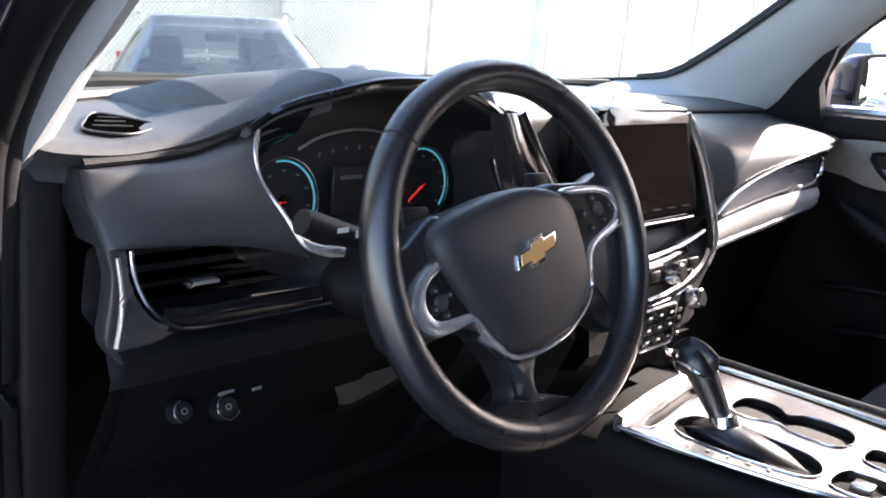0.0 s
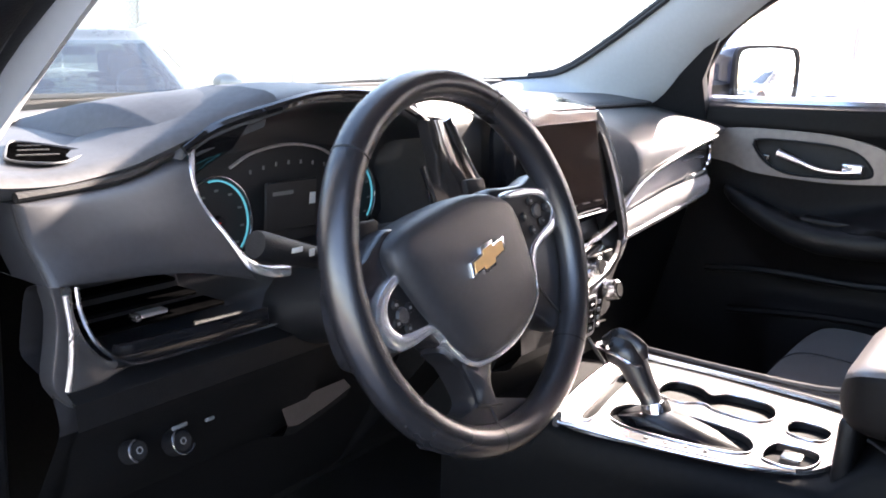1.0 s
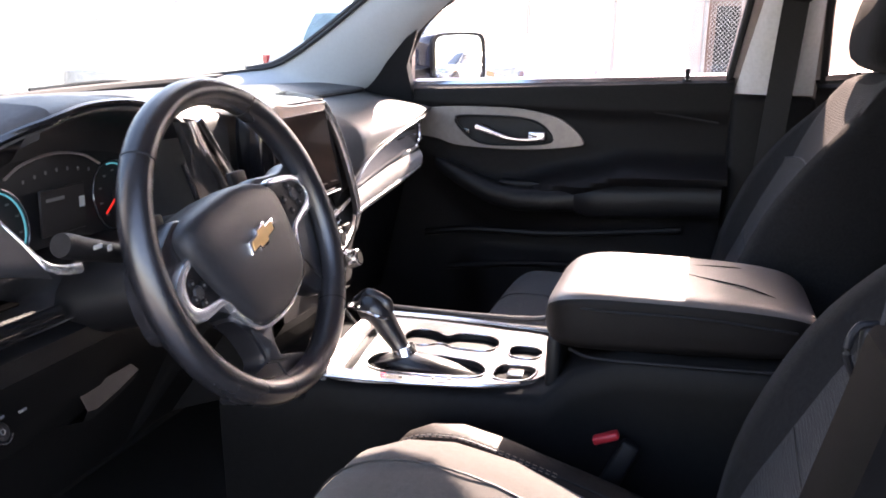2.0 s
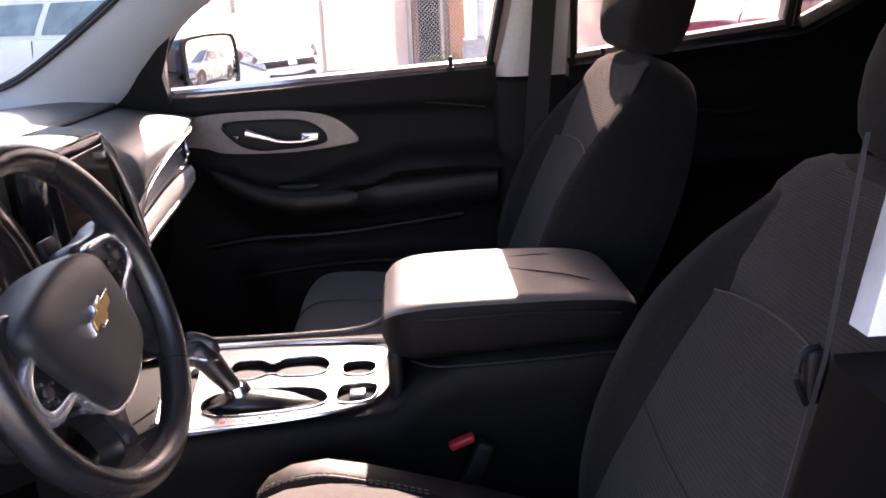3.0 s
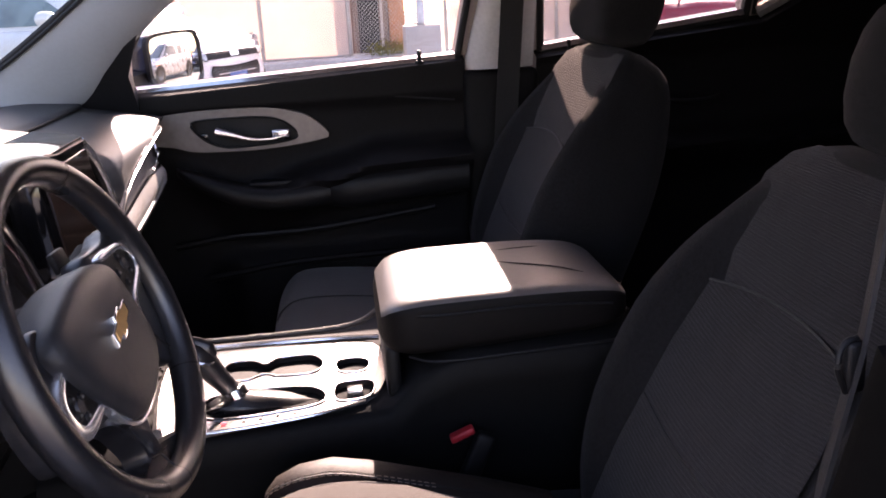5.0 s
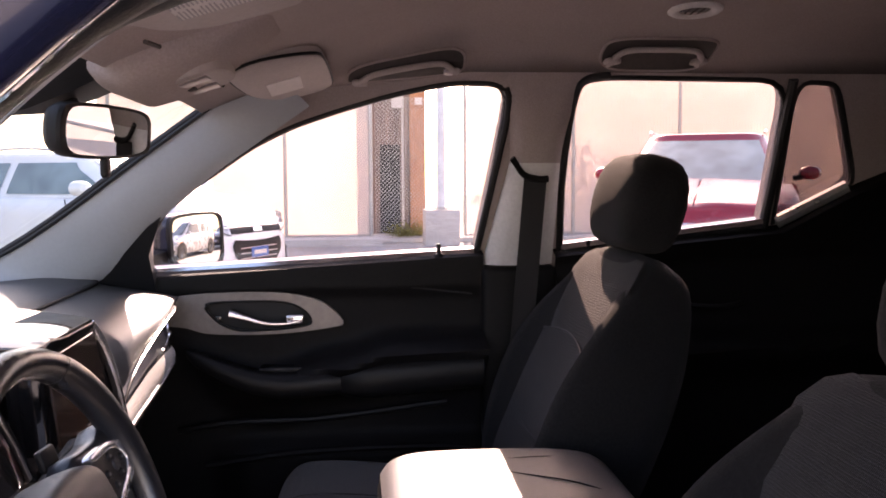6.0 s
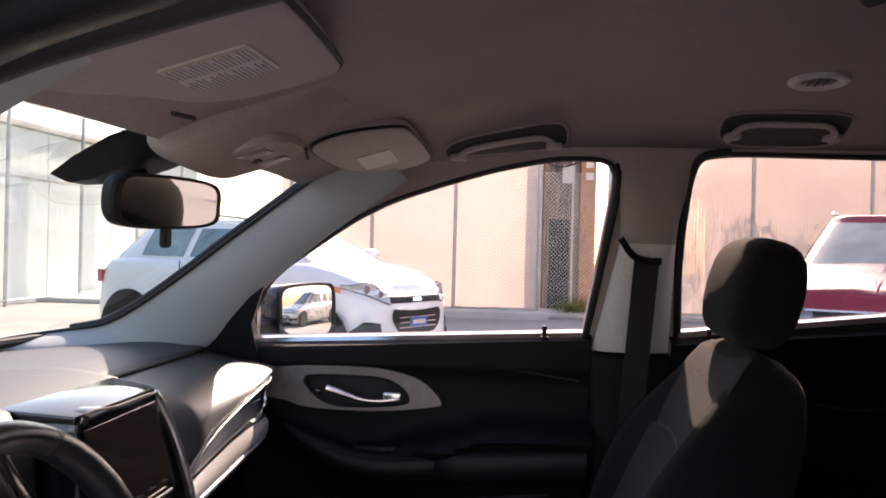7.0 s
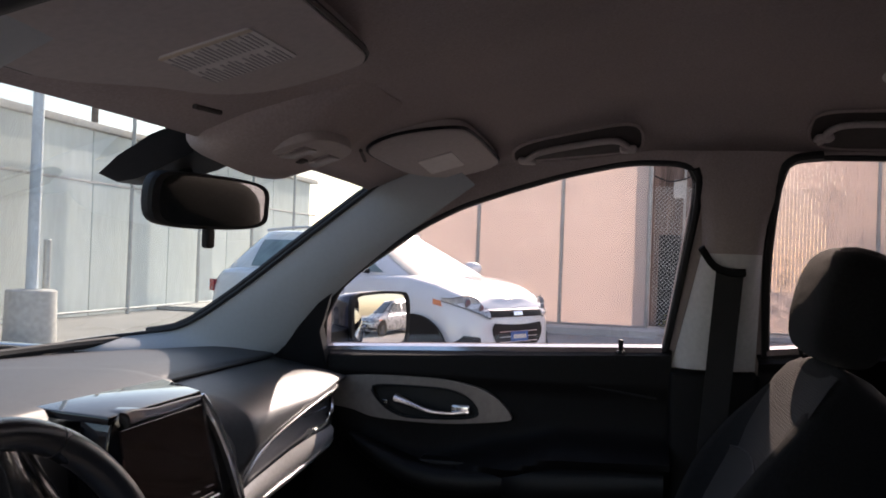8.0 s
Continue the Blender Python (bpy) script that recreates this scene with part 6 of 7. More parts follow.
for i in range(4):
    part("gear_mark", rbox((0.004, 0.005, 0.001), (-0.117 + 0.004 * i, -0.065 - 0.022 * i, TOPZ + 0.0055), 0.0003, 1), DIM_MARK, con)
part("tray_lip", loft([[Vector((x, y, z)) for y, z in ((yy + 0.010, 0.845), (yy + 0.012, TOPZ + 0.012), (yy + 0.006, TOPZ + 0.015), (yy, TOPZ + 0.012), (yy - 0.001, 0.86))] for x, yy in ((-0.135, 0.036), (-0.05, 0.049), (0.02, 0.055), (0.092, 0.056))], True), CONSOLE_SILVER, con, "raised silver lip at the front of the plate")
part("usb_block", rbox((0.022, 0.022, 0.012), (-0.050, -0.213, 0.862), 0.002, 2), CONSOLE_SILVER, con)
# arm rest lid
lid = []
for y, hw, z0, z1 in resample(((-0.252, 0.085, 0.945, 0.965), (-0.262, 0.112, 0.930, 0.985), (-0.285, 0.128, 0.922, 0.998), (-0.34, 0.132, 0.922, 1.004), (-0.48, 0.130, 0.930, 1.004), (-0.56, 0.124, 0.935, 0.998), (-0.592, 0.108, 0.945, 0.985), (-0.600, 0.09, 0.955, 0.97))):
    cx, ring = 0.030, []
    for k in range(48):
        a = 2 * math.pi * k / 48
        c, s_ = math.cos(a), math.sin(a)
        ring.append(Vector((cx + hw * math.copysign(abs(c) ** (0.20 if s_ > 0 else 0.32), c), y, (z0 + z1) / 2 + (z1 - z0) / 2 * math.copysign(abs(s_) ** (0.20 if s_ > 0 else 0.36), s_) + (0.003 * (1 - c * c) if s_ > 0 else 0))))
    lid.append(ring)
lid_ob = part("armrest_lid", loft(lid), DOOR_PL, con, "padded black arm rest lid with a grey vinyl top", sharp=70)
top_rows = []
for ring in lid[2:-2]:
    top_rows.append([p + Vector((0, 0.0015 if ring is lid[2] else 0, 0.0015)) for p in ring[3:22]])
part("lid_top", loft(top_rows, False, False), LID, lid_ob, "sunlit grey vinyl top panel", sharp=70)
part("lid_seam", tube(spline([(0.158, -0.30, 0.985), (0.10, -0.275, 0.990), (0.03, -0.268, 0.990), (-0.07, -0.274, 0.984), (-0.103, -0.32, 0.984), (-0.103, -0.45, 0.986), (-0.098, -0.57, 0.978)], 6), 0.002, 6), HARD, con)
part("lid_seam", tube(spline([(-0.06, -0.592, 0.990), (-0.02, -0.52, 1.0085), (0.03, -0.44, 1.0085), (0.05, -0.41, 1.0085)], 6), 0.0012, 6), HARD, con, "stitched crease in the lid")
part("lid_seam", tube(spline([(0.12, -0.585, 0.992), (0.10, -0.50, 1.0075), (0.09, -0.42, 1.0075)], 6), 0.0012, 6), HARD, con, "stitched crease in the lid")
part("lid_band", tube(spline([(-0.090, -0.29, 0.924), (-0.112, -0.33, 0.922), (-0.115, -0.45, 0.926), (-0.112, -0.58, 0.93)], 6), 0.002, 6), HARD, con)
part("armrest_front", rbox((0.225, 0.02, 0.075), (0.030, -0.268, 0.898), 0.008, 3), HARD, con, "black front wall of the arm rest box")

# gear lever
gl = thing("gear_lever", (-0.045, -0.05, 0.85), "black leather gear lever with chrome trim in a chrome-rimmed slot", "gear lever")
stem = spline([(-0.046, -0.052, 0.858), (-0.046, -0.040, 0.885), (-0.046, -0.026, 0.905), (-0.046, -0.012, 0.925), (-0.046, 0.000, 0.936), (-0.046, 0.022, 0.938)], 6)
rad = [interp(i / (len(stem) - 1), [0, 0.12, 0.2, 0.55, 0.8, 0.93, 1], [0.018, 0.0155, 0.013, 0.0175, 0.0215, 0.020, 0.010]) for i in range(len(stem))]
part("knob", tube(stem, 0.015, 16, radii=rad, up=(1, 0, 0)), LEATHER, gl, "black leather knob")
part("collar", tube([(-0.046, -0.054, 0.862), (-0.046, -0.048, 0.876), (-0.046, -0.045, 0.884)], 0.017, 16, radii=[0.0195, 0.0185, 0.0165]), CHROME, gl, "chrome collar")
cap = spline([(-0.046, -0.026, 0.931), (-0.046, -0.010, 0.944), (-0.046, 0.008, 0.950), (-0.046, 0.030, 0.944)], 5)
part("knob_cap", tube(cap, 0.016, 14, radii=[interp(i / (len(cap) - 1), [0, 0.2, 0.7, 1], [0.008, 0.017, 0.0165, 0.006]) for i in range(len(cap))], flat=0.55, up=(1, 0, 0)), LEATHER, gl, "glossy black knob cap")
part("cap_ring", tube(spline([(-0.066, -0.018, 0.931), (-0.067, 0.005, 0.938), (-0.058, 0.032, 0.938), (-0.046, 0.037, 0.939), (-0.034, 0.032, 0.938), (-0.025, 0.005, 0.938), (-0.026, -0.018, 0.931), (-0.046, -0.028, 0.926)], 4, True), 0.0022, 6, True), CHROME, gl, "chrome ring")
boot = [[Vector((-0.048 + w * math.cos(a), y + 0.006 * math.cos(a * 5), z + h * math.sin(a))) for a in span(0, 2 * math.pi, 17)[:-1]] for y, w, z, h in ((-0.008, 0.014, 0.854, 0.006), (-0.03, 0.026, 0.860, 0.012), (-0.06, 0.028, 0.862, 0.017), (-0.10, 0.024, 0.858, 0.013), (-0.155, 0.016, 0.851, 0.006))]
part("boot", loft(boot), LEATHER, gl, "folded black leather boot")


# ---- front seats ----
def seat(name, cx, y_front, y_hinge, zc, recline, back_h, label, head_y=0.0, thick=1.0, bolsters=False):
    """A cloth bucket seat: cushion, backrest with bolsters, head restraint."""
    e = thing(name, (cx, (y_front + y_hinge) / 2, 0.44), label, "car seat", "front seats")
    # cushion: sections along y
    rows = []
    n = 32
    for y, hw, zt, zb in resample(((y_front + 0.00, 0.17, zc - 0.075, zc - 0.105), (y_front - 0.006, 0.21, zc - 0.048, zc - 0.125), (y_front - 0.022, 0.238, zc - 0.022, zc - 0.145), (y_front - 0.06, 0.255, zc - 0.004, zc - 0.16), (y_front - 0.15, 0.262, zc - 0.005, zc - 0.18), (y_front - 0.30, 0.262, zc - 0.022, zc - 0.18), (y_hinge - 0.06, 0.25, zc - 0.035, zc - 0.18), (y_hinge - 0.12, 0.22, zc - 0.06, zc - 0.16))):
        ring = []
        for k in range(n):
            a = 2 * math.pi * k / n
            c, s_ = math.cos(a), math.sin(a)
            x = math.copysign(abs(c) ** 0.45, c)
            up = math.copysign(abs(s_) ** 0.5, s_)
            z = (zt + zb) / 2 + (zt - zb) / 2 * up
            if s_ > 0:
                z += 0.012 * ease((y_front + 0.004 - y) / 0.06) * math.exp(-((abs(x) - 0.84) / 0.16) ** 2) - 0.004
            ring.append(Vector((cx + hw * x, y, z)))
        rows.append(ring)
    part("cushion", loft(rows), BOLSTER if bolsters else CUSHION_GREY, e, "dark cloth seat cushion", sharp=80)
    ins = [[Vector((cx + 0.172 * t * w, y, z - 0.012 * (1 - t * t) + 0.010)) for t in span(-1, 1, 10)] for y, z, w in ((y_front - 0.010, zc - 0.040, 0.80), (y_front - 0.024, zc - 0.018, 0.93), (y_front - 0.06, zc + 0.001, 1), (y_front - 0.15, zc + 0.0, 1), (y_front - 0.30, zc - 0.017, 0.97), (y_hinge - 0.04, zc - 0.026, 0.93))]
    if bolsters:
        # the thigh panel swells above its side bolsters
        ins = [[Vector((cx + 0.005 + 0.160 * t * w, y, z - 0.060 * t * t)) for t in span(-1, 1, 14)] for y, z, w in ((y_front - 0.004, zc - 0.050, 0.70), (y_front - 0.012, zc + 0.000, 0.86), (y_front - 0.030, zc + 0.050, 0.95), (y_front - 0.060, zc + 0.083, 1), (y_front - 0.10, zc + 0.099, 1), (y_front - 0.15, zc + 0.103, 1), (y_front - 0.22, zc + 0.090, 1), (y_front - 0.32, zc + 0.052, 0.97), (y_hinge - 0.04, zc - 0.005, 0.93))]
        part("cushion_insert", loft(ins, False, False), CUSHION, e, "lighter cloth centre panel", sharp=80)
    for s in ((-1, 1) if bolsters else ()):
        part("cushion_stitch", tube(spline([r[0 if s < 0 else -1] + Vector((0, 0, 0.001)) for r in ins], 3), 0.0016, 6), STITCH, e, "pale stitching")
    for s in ((-1, 1) if bolsters else ()):
        yf, xb, rows_b = y_front - 0.045, cx + s * 0.205, []
        for k, (dy, w, hh) in enumerate(((0.0, 0.10, 0.10), (0.006, 0.45, 0.42), (0.020, 0.74, 0.70), (0.048, 0.94, 0.92), (0.09, 1.0, 1.0), (0.14, 1.0, 0.98), (0.20, 0.97, 0.92), (0.28, 0.92, 0.85), (0.36, 0.8, 0.7), (0.40, 0.4, 0.4))):
            zz = zc - 0.006 - 0.060 * max(0.0, dy - 0.10) / 0.25
            rows_b.append([Vector((xb + 0.052 * w * math.cos(a), yf - dy, zz + 0.058 * hh * math.sin(a))) for a in span(0, 2 * math.pi, 25)[:-1]])
        bol_ob = part("side_bolster", loft(rows_b), BROWN_VINYL, e, "dark brown vinyl side bolster", sharp=80)
        line = spline([r[8] + Vector((0, 0, 0.001)) for r in rows_b[1:8]], 4)
        part("bolster_seam", tube(line, 0.0012, 6), RUBBER, bol_ob)
        for q in range(26):
            d = 0.006 + q * 0.0085
            i0 = 0
            acc = 0.0
            while i0 < len(line) - 2 and acc + (line[i0 + 1] - line[i0]).length < d:
                acc += (line[i0 + 1] - line[i0]).length
                i0 += 1
            p = line[i0].lerp(line[i0 + 1], (d - acc) / max(1e-6, (line[i0 + 1] - line[i0]).length))
            dirv = (line[i0 + 1] - line[i0]).normalized() * 0.0027
            for sx in (-0.004, 0.004):
                part("stitch", tube([p - dirv + Vector((sx, 0, 0.0008)), p + dirv + Vector((sx, 0, 0.0008))], 0.0007, 4), STITCH_PALE, bol_ob)
    part("cushion_seam", tube(spline([Vector((cx, r[0].y, r[len(r) // 2].z + 0.0005)) for r in ins], 3), 0.0013, 6), RUBBER, e)
    # backrest: sections along its length, leaning back
    lean = radians(recline)
    up_v = Vector((0, -math.sin(lean), math.cos(lean)))
    fwd = Vector((0, math.cos(lean), math.sin(lean)))
    org = Vector((cx, y_hinge, zc - 0.06))

    def bp(x, h, d):
        return org + Vector((x, 0, 0)) + up_v * h + fwd * d

    hs = back_h / 0.565
    rows = []
    for h, hw, th, bol in resample(((-0.02, 0.19, 0.07, 0.01), (0.05, 0.235, 0.095, 0.03), (0.15, 0.258, 0.10, 0.05), (0.28, 0.262, 0.10, 0.055), (0.38, 0.250, 0.095, 0.040), (0.46, 0.225, 0.085, 0.018), (0.52, 0.195, 0.072, 0.004), (0.55, 0.165, 0.055, 0.0), (0.565, 0.12, 0.03, 0.0))):
        h, ring = h * hs, []
        for k in range(n):
            a = 2 * math.pi * k / n
            c, s_ = math.cos(a), math.sin(a)
            x = math.copysign(abs(c) ** 0.5, c)
            d = math.copysign(abs(s_) ** 0.55, s_) * th * (0.5 if s_ > 0 else thick)
            if s_ > 0:
                d += bol * math.exp(-((abs(x) - 0.84) / 0.17) ** 2)
            ring.append(bp(hw * x, h, d))
        rows.append(ring)
    back = part("backrest", loft(rows), BOLSTER, e, "dark cloth backrest with side bolsters", sharp=80)
    irows = []
    for h, w, d in ((0.03, 0.150, 0.050), (0.12, 0.158, 0.053), (0.26, 0.158, 0.053), (0.355, 0.150, 0.050)):
        irows.append([bp(w * t, h * hs + (0.0185 * (1 - t * t) if h > 0.3 else 0), d + 0.010 * t * t) for t in span(-1, 1, 10)])
    part("back_insert", loft(irows, False, False), CLOTH, back, "grey woven mesh panel", sharp=80)
    yrows = []
    for h, w, d in ((0.3565, 0.151, 0.0505), (0.40, 0.160, 0.051), (0.45, 0.182, 0.047), (0.50, 0.192, 0.041), (0.535, 0.175, 0.033), (0.553, 0.150, 0.022)):
        yrows.append([bp(w * t, h * hs + 0.0185 * (1 - t * t) * (1 if h < 0.37 else 0), d + 0.004 * t * t - 0.022 * max(0, abs(t) - 0.8)) for t in span(-1, 1, 12)])
    part("shoulder_panel", loft(yrows, False, False), CLOTH, back, "grey woven mesh yoke", sharp=80)
    part("panel_seam", tube([p + fwd * 0.001 for p in irows[-1]], 0.0015, 6), RUBBER, back)
    part("panel_seam", tube([bp(0.155 * t, 0.19 * hs - 0.02 * (1 - t * t), 0.0535 + 0.010 * t * t) for t in span(-1, 1, 10)], 0.0011, 6), RUBBER, back)
    for s in (-1, 1):
        part("back_stitch", tube(spline([bp(s * 0.190, 0.05 * hs, 0.066), bp(s * 0.205, 0.15 * hs, 0.084), bp(s * 0.209, 0.28 * hs, 0.088), bp(s * 0.200, 0.38 * hs, 0.072), bp(s * 0.180, 0.43 * hs, 0.052)], 5), 0.0009, 6), STITCH, back, "pale stitching")
    # head restraint on two posts
    hb, tilt = back_h - 0.012, radians(13)
    h0 = bp(0, hb, head_y + 0.012)
    up_h, fw_h = Vector((0, -math.sin(tilt), math.cos(tilt))), Vector((0, math.cos(tilt), math.sin(tilt)))

    def ring_h(h, w, d):
        out = []
        for a in span(0, 2 * math.pi, 33)[:-1]:
            c, s_ = math.cos(a), math.sin(a)
            out.append(h0 + up_h * h + Vector((w * math.copysign(abs(c) ** 0.5, c), 0, 0)) + fw_h * (d * math.copysign(abs(s_) ** 0.6, s_)))
        return out
    hr = part("headrest", loft([ring_h(*q) for q in ((0.014, 0.07, 0.02), (0.018, 0.098, 0.034), (0.026, 0.120, 0.046), (0.042, 0.137, 0.054), (0.070, 0.148, 0.059), (0.108, 0.152, 0.060), (0.140, 0.148, 0.057), (0.162, 0.138, 0.051), (0.177, 0.122, 0.042), (0.186, 0.100, 0.030), (0.190, 0.07, 0.019), (0.192, 0.04, 0.010))]), BOLSTER, e, "dark cloth head restraint", sharp=80)
    for s in (-1, 1):
        part("headrest_post", tube([bp(s * 0.055, back_h - 0.03, head_y * 0.5), bp(s * 0.055, back_h + 0.045, head_y + 0.008)], 0.006, 10), HARD, e)
    part("seat_base", rbox((0.42, 0.40, 0.22), (cx, (y_front + y_hinge) / 2 - 0.04, zc - 0.27), 0.03, 3), HARD, e, "black plastic seat base")
    return e


seat("driver_seat", -0.43, -0.045, -0.525, 0.802, 28, 0.53, "dark grey cloth driver's seat with woven mesh panels", -0.036, bolsters=True)
seat("passenger_seat", 0.448, -0.06, -0.525, 0.838, 23, 0.54, "dark grey cloth passenger seat with woven mesh panels", 0.0, 1.25)
# buckle beside the driver's seat
bk = thing("belt_buckle", (-0.145, -0.36, 0.80), "black belt buckle with a red release button", "belt buckle")
part("body", rbox((0.020, 0.026, 0.09), (0, 0, 0), 0.006, 3, pose(-0.143, -0.365, 0.785, 24, 0, 0)), HARD, bk)
part("release_button", rbox((0.016, 0.034, 0.010), (0, 0, 0), 0.003, 3, pose(-0.143, -0.350, 0.829, -22, 0, 0)), RED, bk, "bright red release button")

# ---- outside: ground, walls, fences ----
def ground_z(x, y):
    """The lot, with a shallow drain dip ahead of the car."""
    return -0.21 * ease((y - 2.5) / 4.0) * ease((9.0 - x) / 2.5) * ease((14 - y) / 3.0)


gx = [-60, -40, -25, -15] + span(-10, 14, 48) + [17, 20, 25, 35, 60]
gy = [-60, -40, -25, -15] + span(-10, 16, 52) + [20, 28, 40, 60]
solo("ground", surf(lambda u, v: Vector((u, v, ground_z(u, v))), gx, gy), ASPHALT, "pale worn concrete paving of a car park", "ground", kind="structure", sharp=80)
# pale boundary wall ahead of the car, in cast panels
wf = thing("wall_north", (5, 10.5, 0), "pale painted concrete boundary wall with panel joints", "wall", kind="structure")
pan = rbox((2.98, 0.30, 2.66), (0, 0, 1.33), 0.012, 1)
pan_me = finish(pan, "panel", WALL_PALE, wf, Matrix.Translation(-BASES[wf]))
pan_me.location = (-10.5, 10.5, 0)
cap_ob = finish(rbox((2.98, 0.30, 1.04), (0, 0, 3.20), 0.012, 1), "upper_panel", WALL_PALE, wf, Matrix.Translation(-BASES[wf]))
cap_ob.location = (-10.5, 10.53, 0)
for i in range(1, 13):
    for src in (pan_me, cap_ob):
        o = src.copy()
        scene.collection.objects.link(o)
        o.location = (-10.5 + 3.0 * i, src.location.y, 0)
part("coping", rbox((40, 0.42, 0.14), (7.5, 10.5, 3.80), 0.02, 2), CONCRETE, wf, "concrete coping")
part("joint", rbox((40, 0.06, 0.05), (7.5, 10.37, 2.68), 0.01, 1), CONCRETE, wf)
solo("far_roof", loft([[Vector((x, 16, 3.6)), Vector((x, 19, 5.6)), Vector((x, 22, 3.6))] for x in (13, 25)]), WOOD_DARK, "dark pitched roof behind the boundary wall", "roof", kind="structure")


def fence(name, a, b, height, label, step=3.0):
    """Chain-link fence frame from a to b: posts, rails and wire."""
    e = thing(name, (a[0], a[1], 0), label, "fence", kind="structure")
    a, b = Vector((*a, 0)), Vector((*b, 0))
    L = (b - a).length
    n = max(1, round(L / step))
    for i in range(n + 1):
        p = a.lerp(b, i / n)
        part("post", cyl(0.042, 0.042, height, 12, M(*p)), STEEL, e, "galvanised steel post")
    for z in (0.12, height - 0.04):
        part("rail", tube([a + Vector((0, 0, z)), b + Vector((0, 0, z))], 0.026, 8), STEEL, e, "galvanised steel rail")
    return e, a, b


def chain_link(parent, a, b, height, pitch=0.085, r=0.006):
    """The wire itself: zigzag ribbons woven into diamonds."""
    d = (b - a)
    L = d.length
    d.normalize()
    nrm = Vector((-d.y, d.x, 0))
    verts, faces = [], []
    n = int(L / pitch)
    m = int(height / pitch)
    for i in range(n):
        for k in (0, 1):
            base = len(verts)
            for j in range(m + 1):
                s = ((j + k) % 2) * pitch
                p = a + d * (i * pitch + s) + Vector((0, 0, 0.10 + j * pitch)) + nrm * (0.006 * (1 if k else -1))
                verts += [p - d * r, p + d * r]
            for j in range(m):
                q = base + 2 * j
                faces.append((q, q + 1, q + 3, q + 2))
    me = bpy.data.meshes.new("wire_mesh")
    me.from_pydata([tuple(v) for v in verts], [], faces)
    me.materials.append(STEEL)
    ob = new("wire_mesh", me)
    ob.parent = parent
    ob.matrix_parent_inverse = Matrix.Translation(-BASES[parent])
    return tagged(ob, kind="stuff")


def slats(parent, a, b, height, material, pitch=0.11, half=0.0553):
    """Privacy slats pushed through the wire."""
    rng = random.Random(5)
    d = b - a
    L = d.length
    d.normalize()
    nrm = Vector((-d.y, d.x, 0))
    verts, faces = [], []
    for i in range(int(L / pitch)):
        c = a + d * (i * pitch) + nrm * (0.03 + 0.002 * (i % 2))
        h = height + rng.uniform(-0.03, 0.03)
        q = len(verts)
        for z in (0.12, h):
            for u, v in ((-half, -0.003), (half, -0.003), (half, 0.003), (-half, 0.003)):
                verts.append(c + d * u + nrm * v + Vector((0, 0, z)))
        faces += [(q, q + 1, q + 5, q + 4), (q + 1, q + 2, q + 6, q + 5), (q + 2, q + 3, q + 7, q + 6), (q + 3, q, q + 4, q + 7), (q + 4, q + 5, q + 6, q + 7)]
    me = bpy.data.meshes.new("privacy_slat")
    me.from_pydata([tuple(v) for v in verts], [], faces)
    me.materials.append(material)
    ob = new("privacy_slat", me)
    ob.parent = parent
    ob.matrix_parent_inverse = Matrix.Translation(-BASES[parent])
    return tagged(ob, kind="stuff")


fn, fa, fb = fence("fence_north", (-8.0, 10.1), (25.0, 10.1), 4.25, "tall galvanised chain-link fence before the pale wall")
slats(fn, Vector((-4.0, 10.1, 0)), Vector((9.5, 10.1, 0)), 3.3, SLAT_PALE)
chain_link(fn, Vector((-3.0, 10.04, 0)), Vector((13.0, 10.04, 0)), 4.1, 0.075, 0.005)
fe, ea, eb = fence("fence_east", (18.3, 4.9), (18.3, -0.55), 3.9, "chain-link fence with tan privacy slats", 1.9)
slats(fe, Vector((18.34, -0.55, 0)), Vector((18.34, 5.2, 0)), 3.8, SLAT)
chain_link(fe, Vector((18.22, -0.6, 0)), Vector((18.22, 4.6, 0)), 3.7, 0.085, 0.0035)
fs, sa, sb = fence("fence_south", (18.3, -2.6), (18.3, -17.0), 4.1, "chain-link fence with tan privacy slats", 2.4)
slats(fs, Vector((18.34, -17.0, 0)), Vector((18.34, -2.6, 0)), 4.0, SLAT, 0.07, 0.0325)
chain_link(fs, Vector((18.22, -9.0, 0)), Vector((18.22, -2.6, 0)), 3.0, 0.085, 0.0035)
chain_link(fs, Vector((18.22, -2.6, 0)), Vector((18.22, -0.6, 0)), 3.0)
solo("kerb", loft([[Vector((x, y, z)) for x, z in ((16.9, 0), (16.9, 0.13), (16.94, 0.16), (17.24, 0.16), (17.3, 0.12), (17.3, 0))] for y in (3.4, -0.75)]), CONCRETE, "low concrete kerb by the fence", "kerb", kind="structure")
solo("pavement", rbox((6, 36, 0.10), (20.6, -4, 0.05), 0.02, 1), CONCRETE, "pale concrete pavement beyond the fence", "pavement", kind="structure")
# timber and orange walls of a shed beyond the gap in the fence
shed = thing("shed", (23.5, -1.4, 0), "dark board-clad shed with an orange-brown end wall", "shed")
part("wall", rbox((0.3, 1.3, 5.0), (23.6, -1.05, 2.5), 0.02, 1), WOOD_DARK, shed, "dark wall behind the boards")
for i in range(9):
    part("board", rbox((0.04, 0.12, 4.9), (23.43, -0.50 - 0.137 * i, 2.45), 0.006, 1), WOOD_DARK, shed)
part("end_wall", rbox((0.3, 0.42, 5.0), (23.5, -1.90, 2.5), 0.02, 1), ORANGE_WALL, shed, "orange-brown plastered wall")
part("door", rbox((0.06, 0.55, 2.1), (23.40, -1.15, 1.05), 0.01, 1), HARD, shed, "dark doorway")
part("conduit", tube([(23.38, -1.5, 0.1), (23.38, -1.5, 4.6)], 0.035, 8), STEEL, shed)
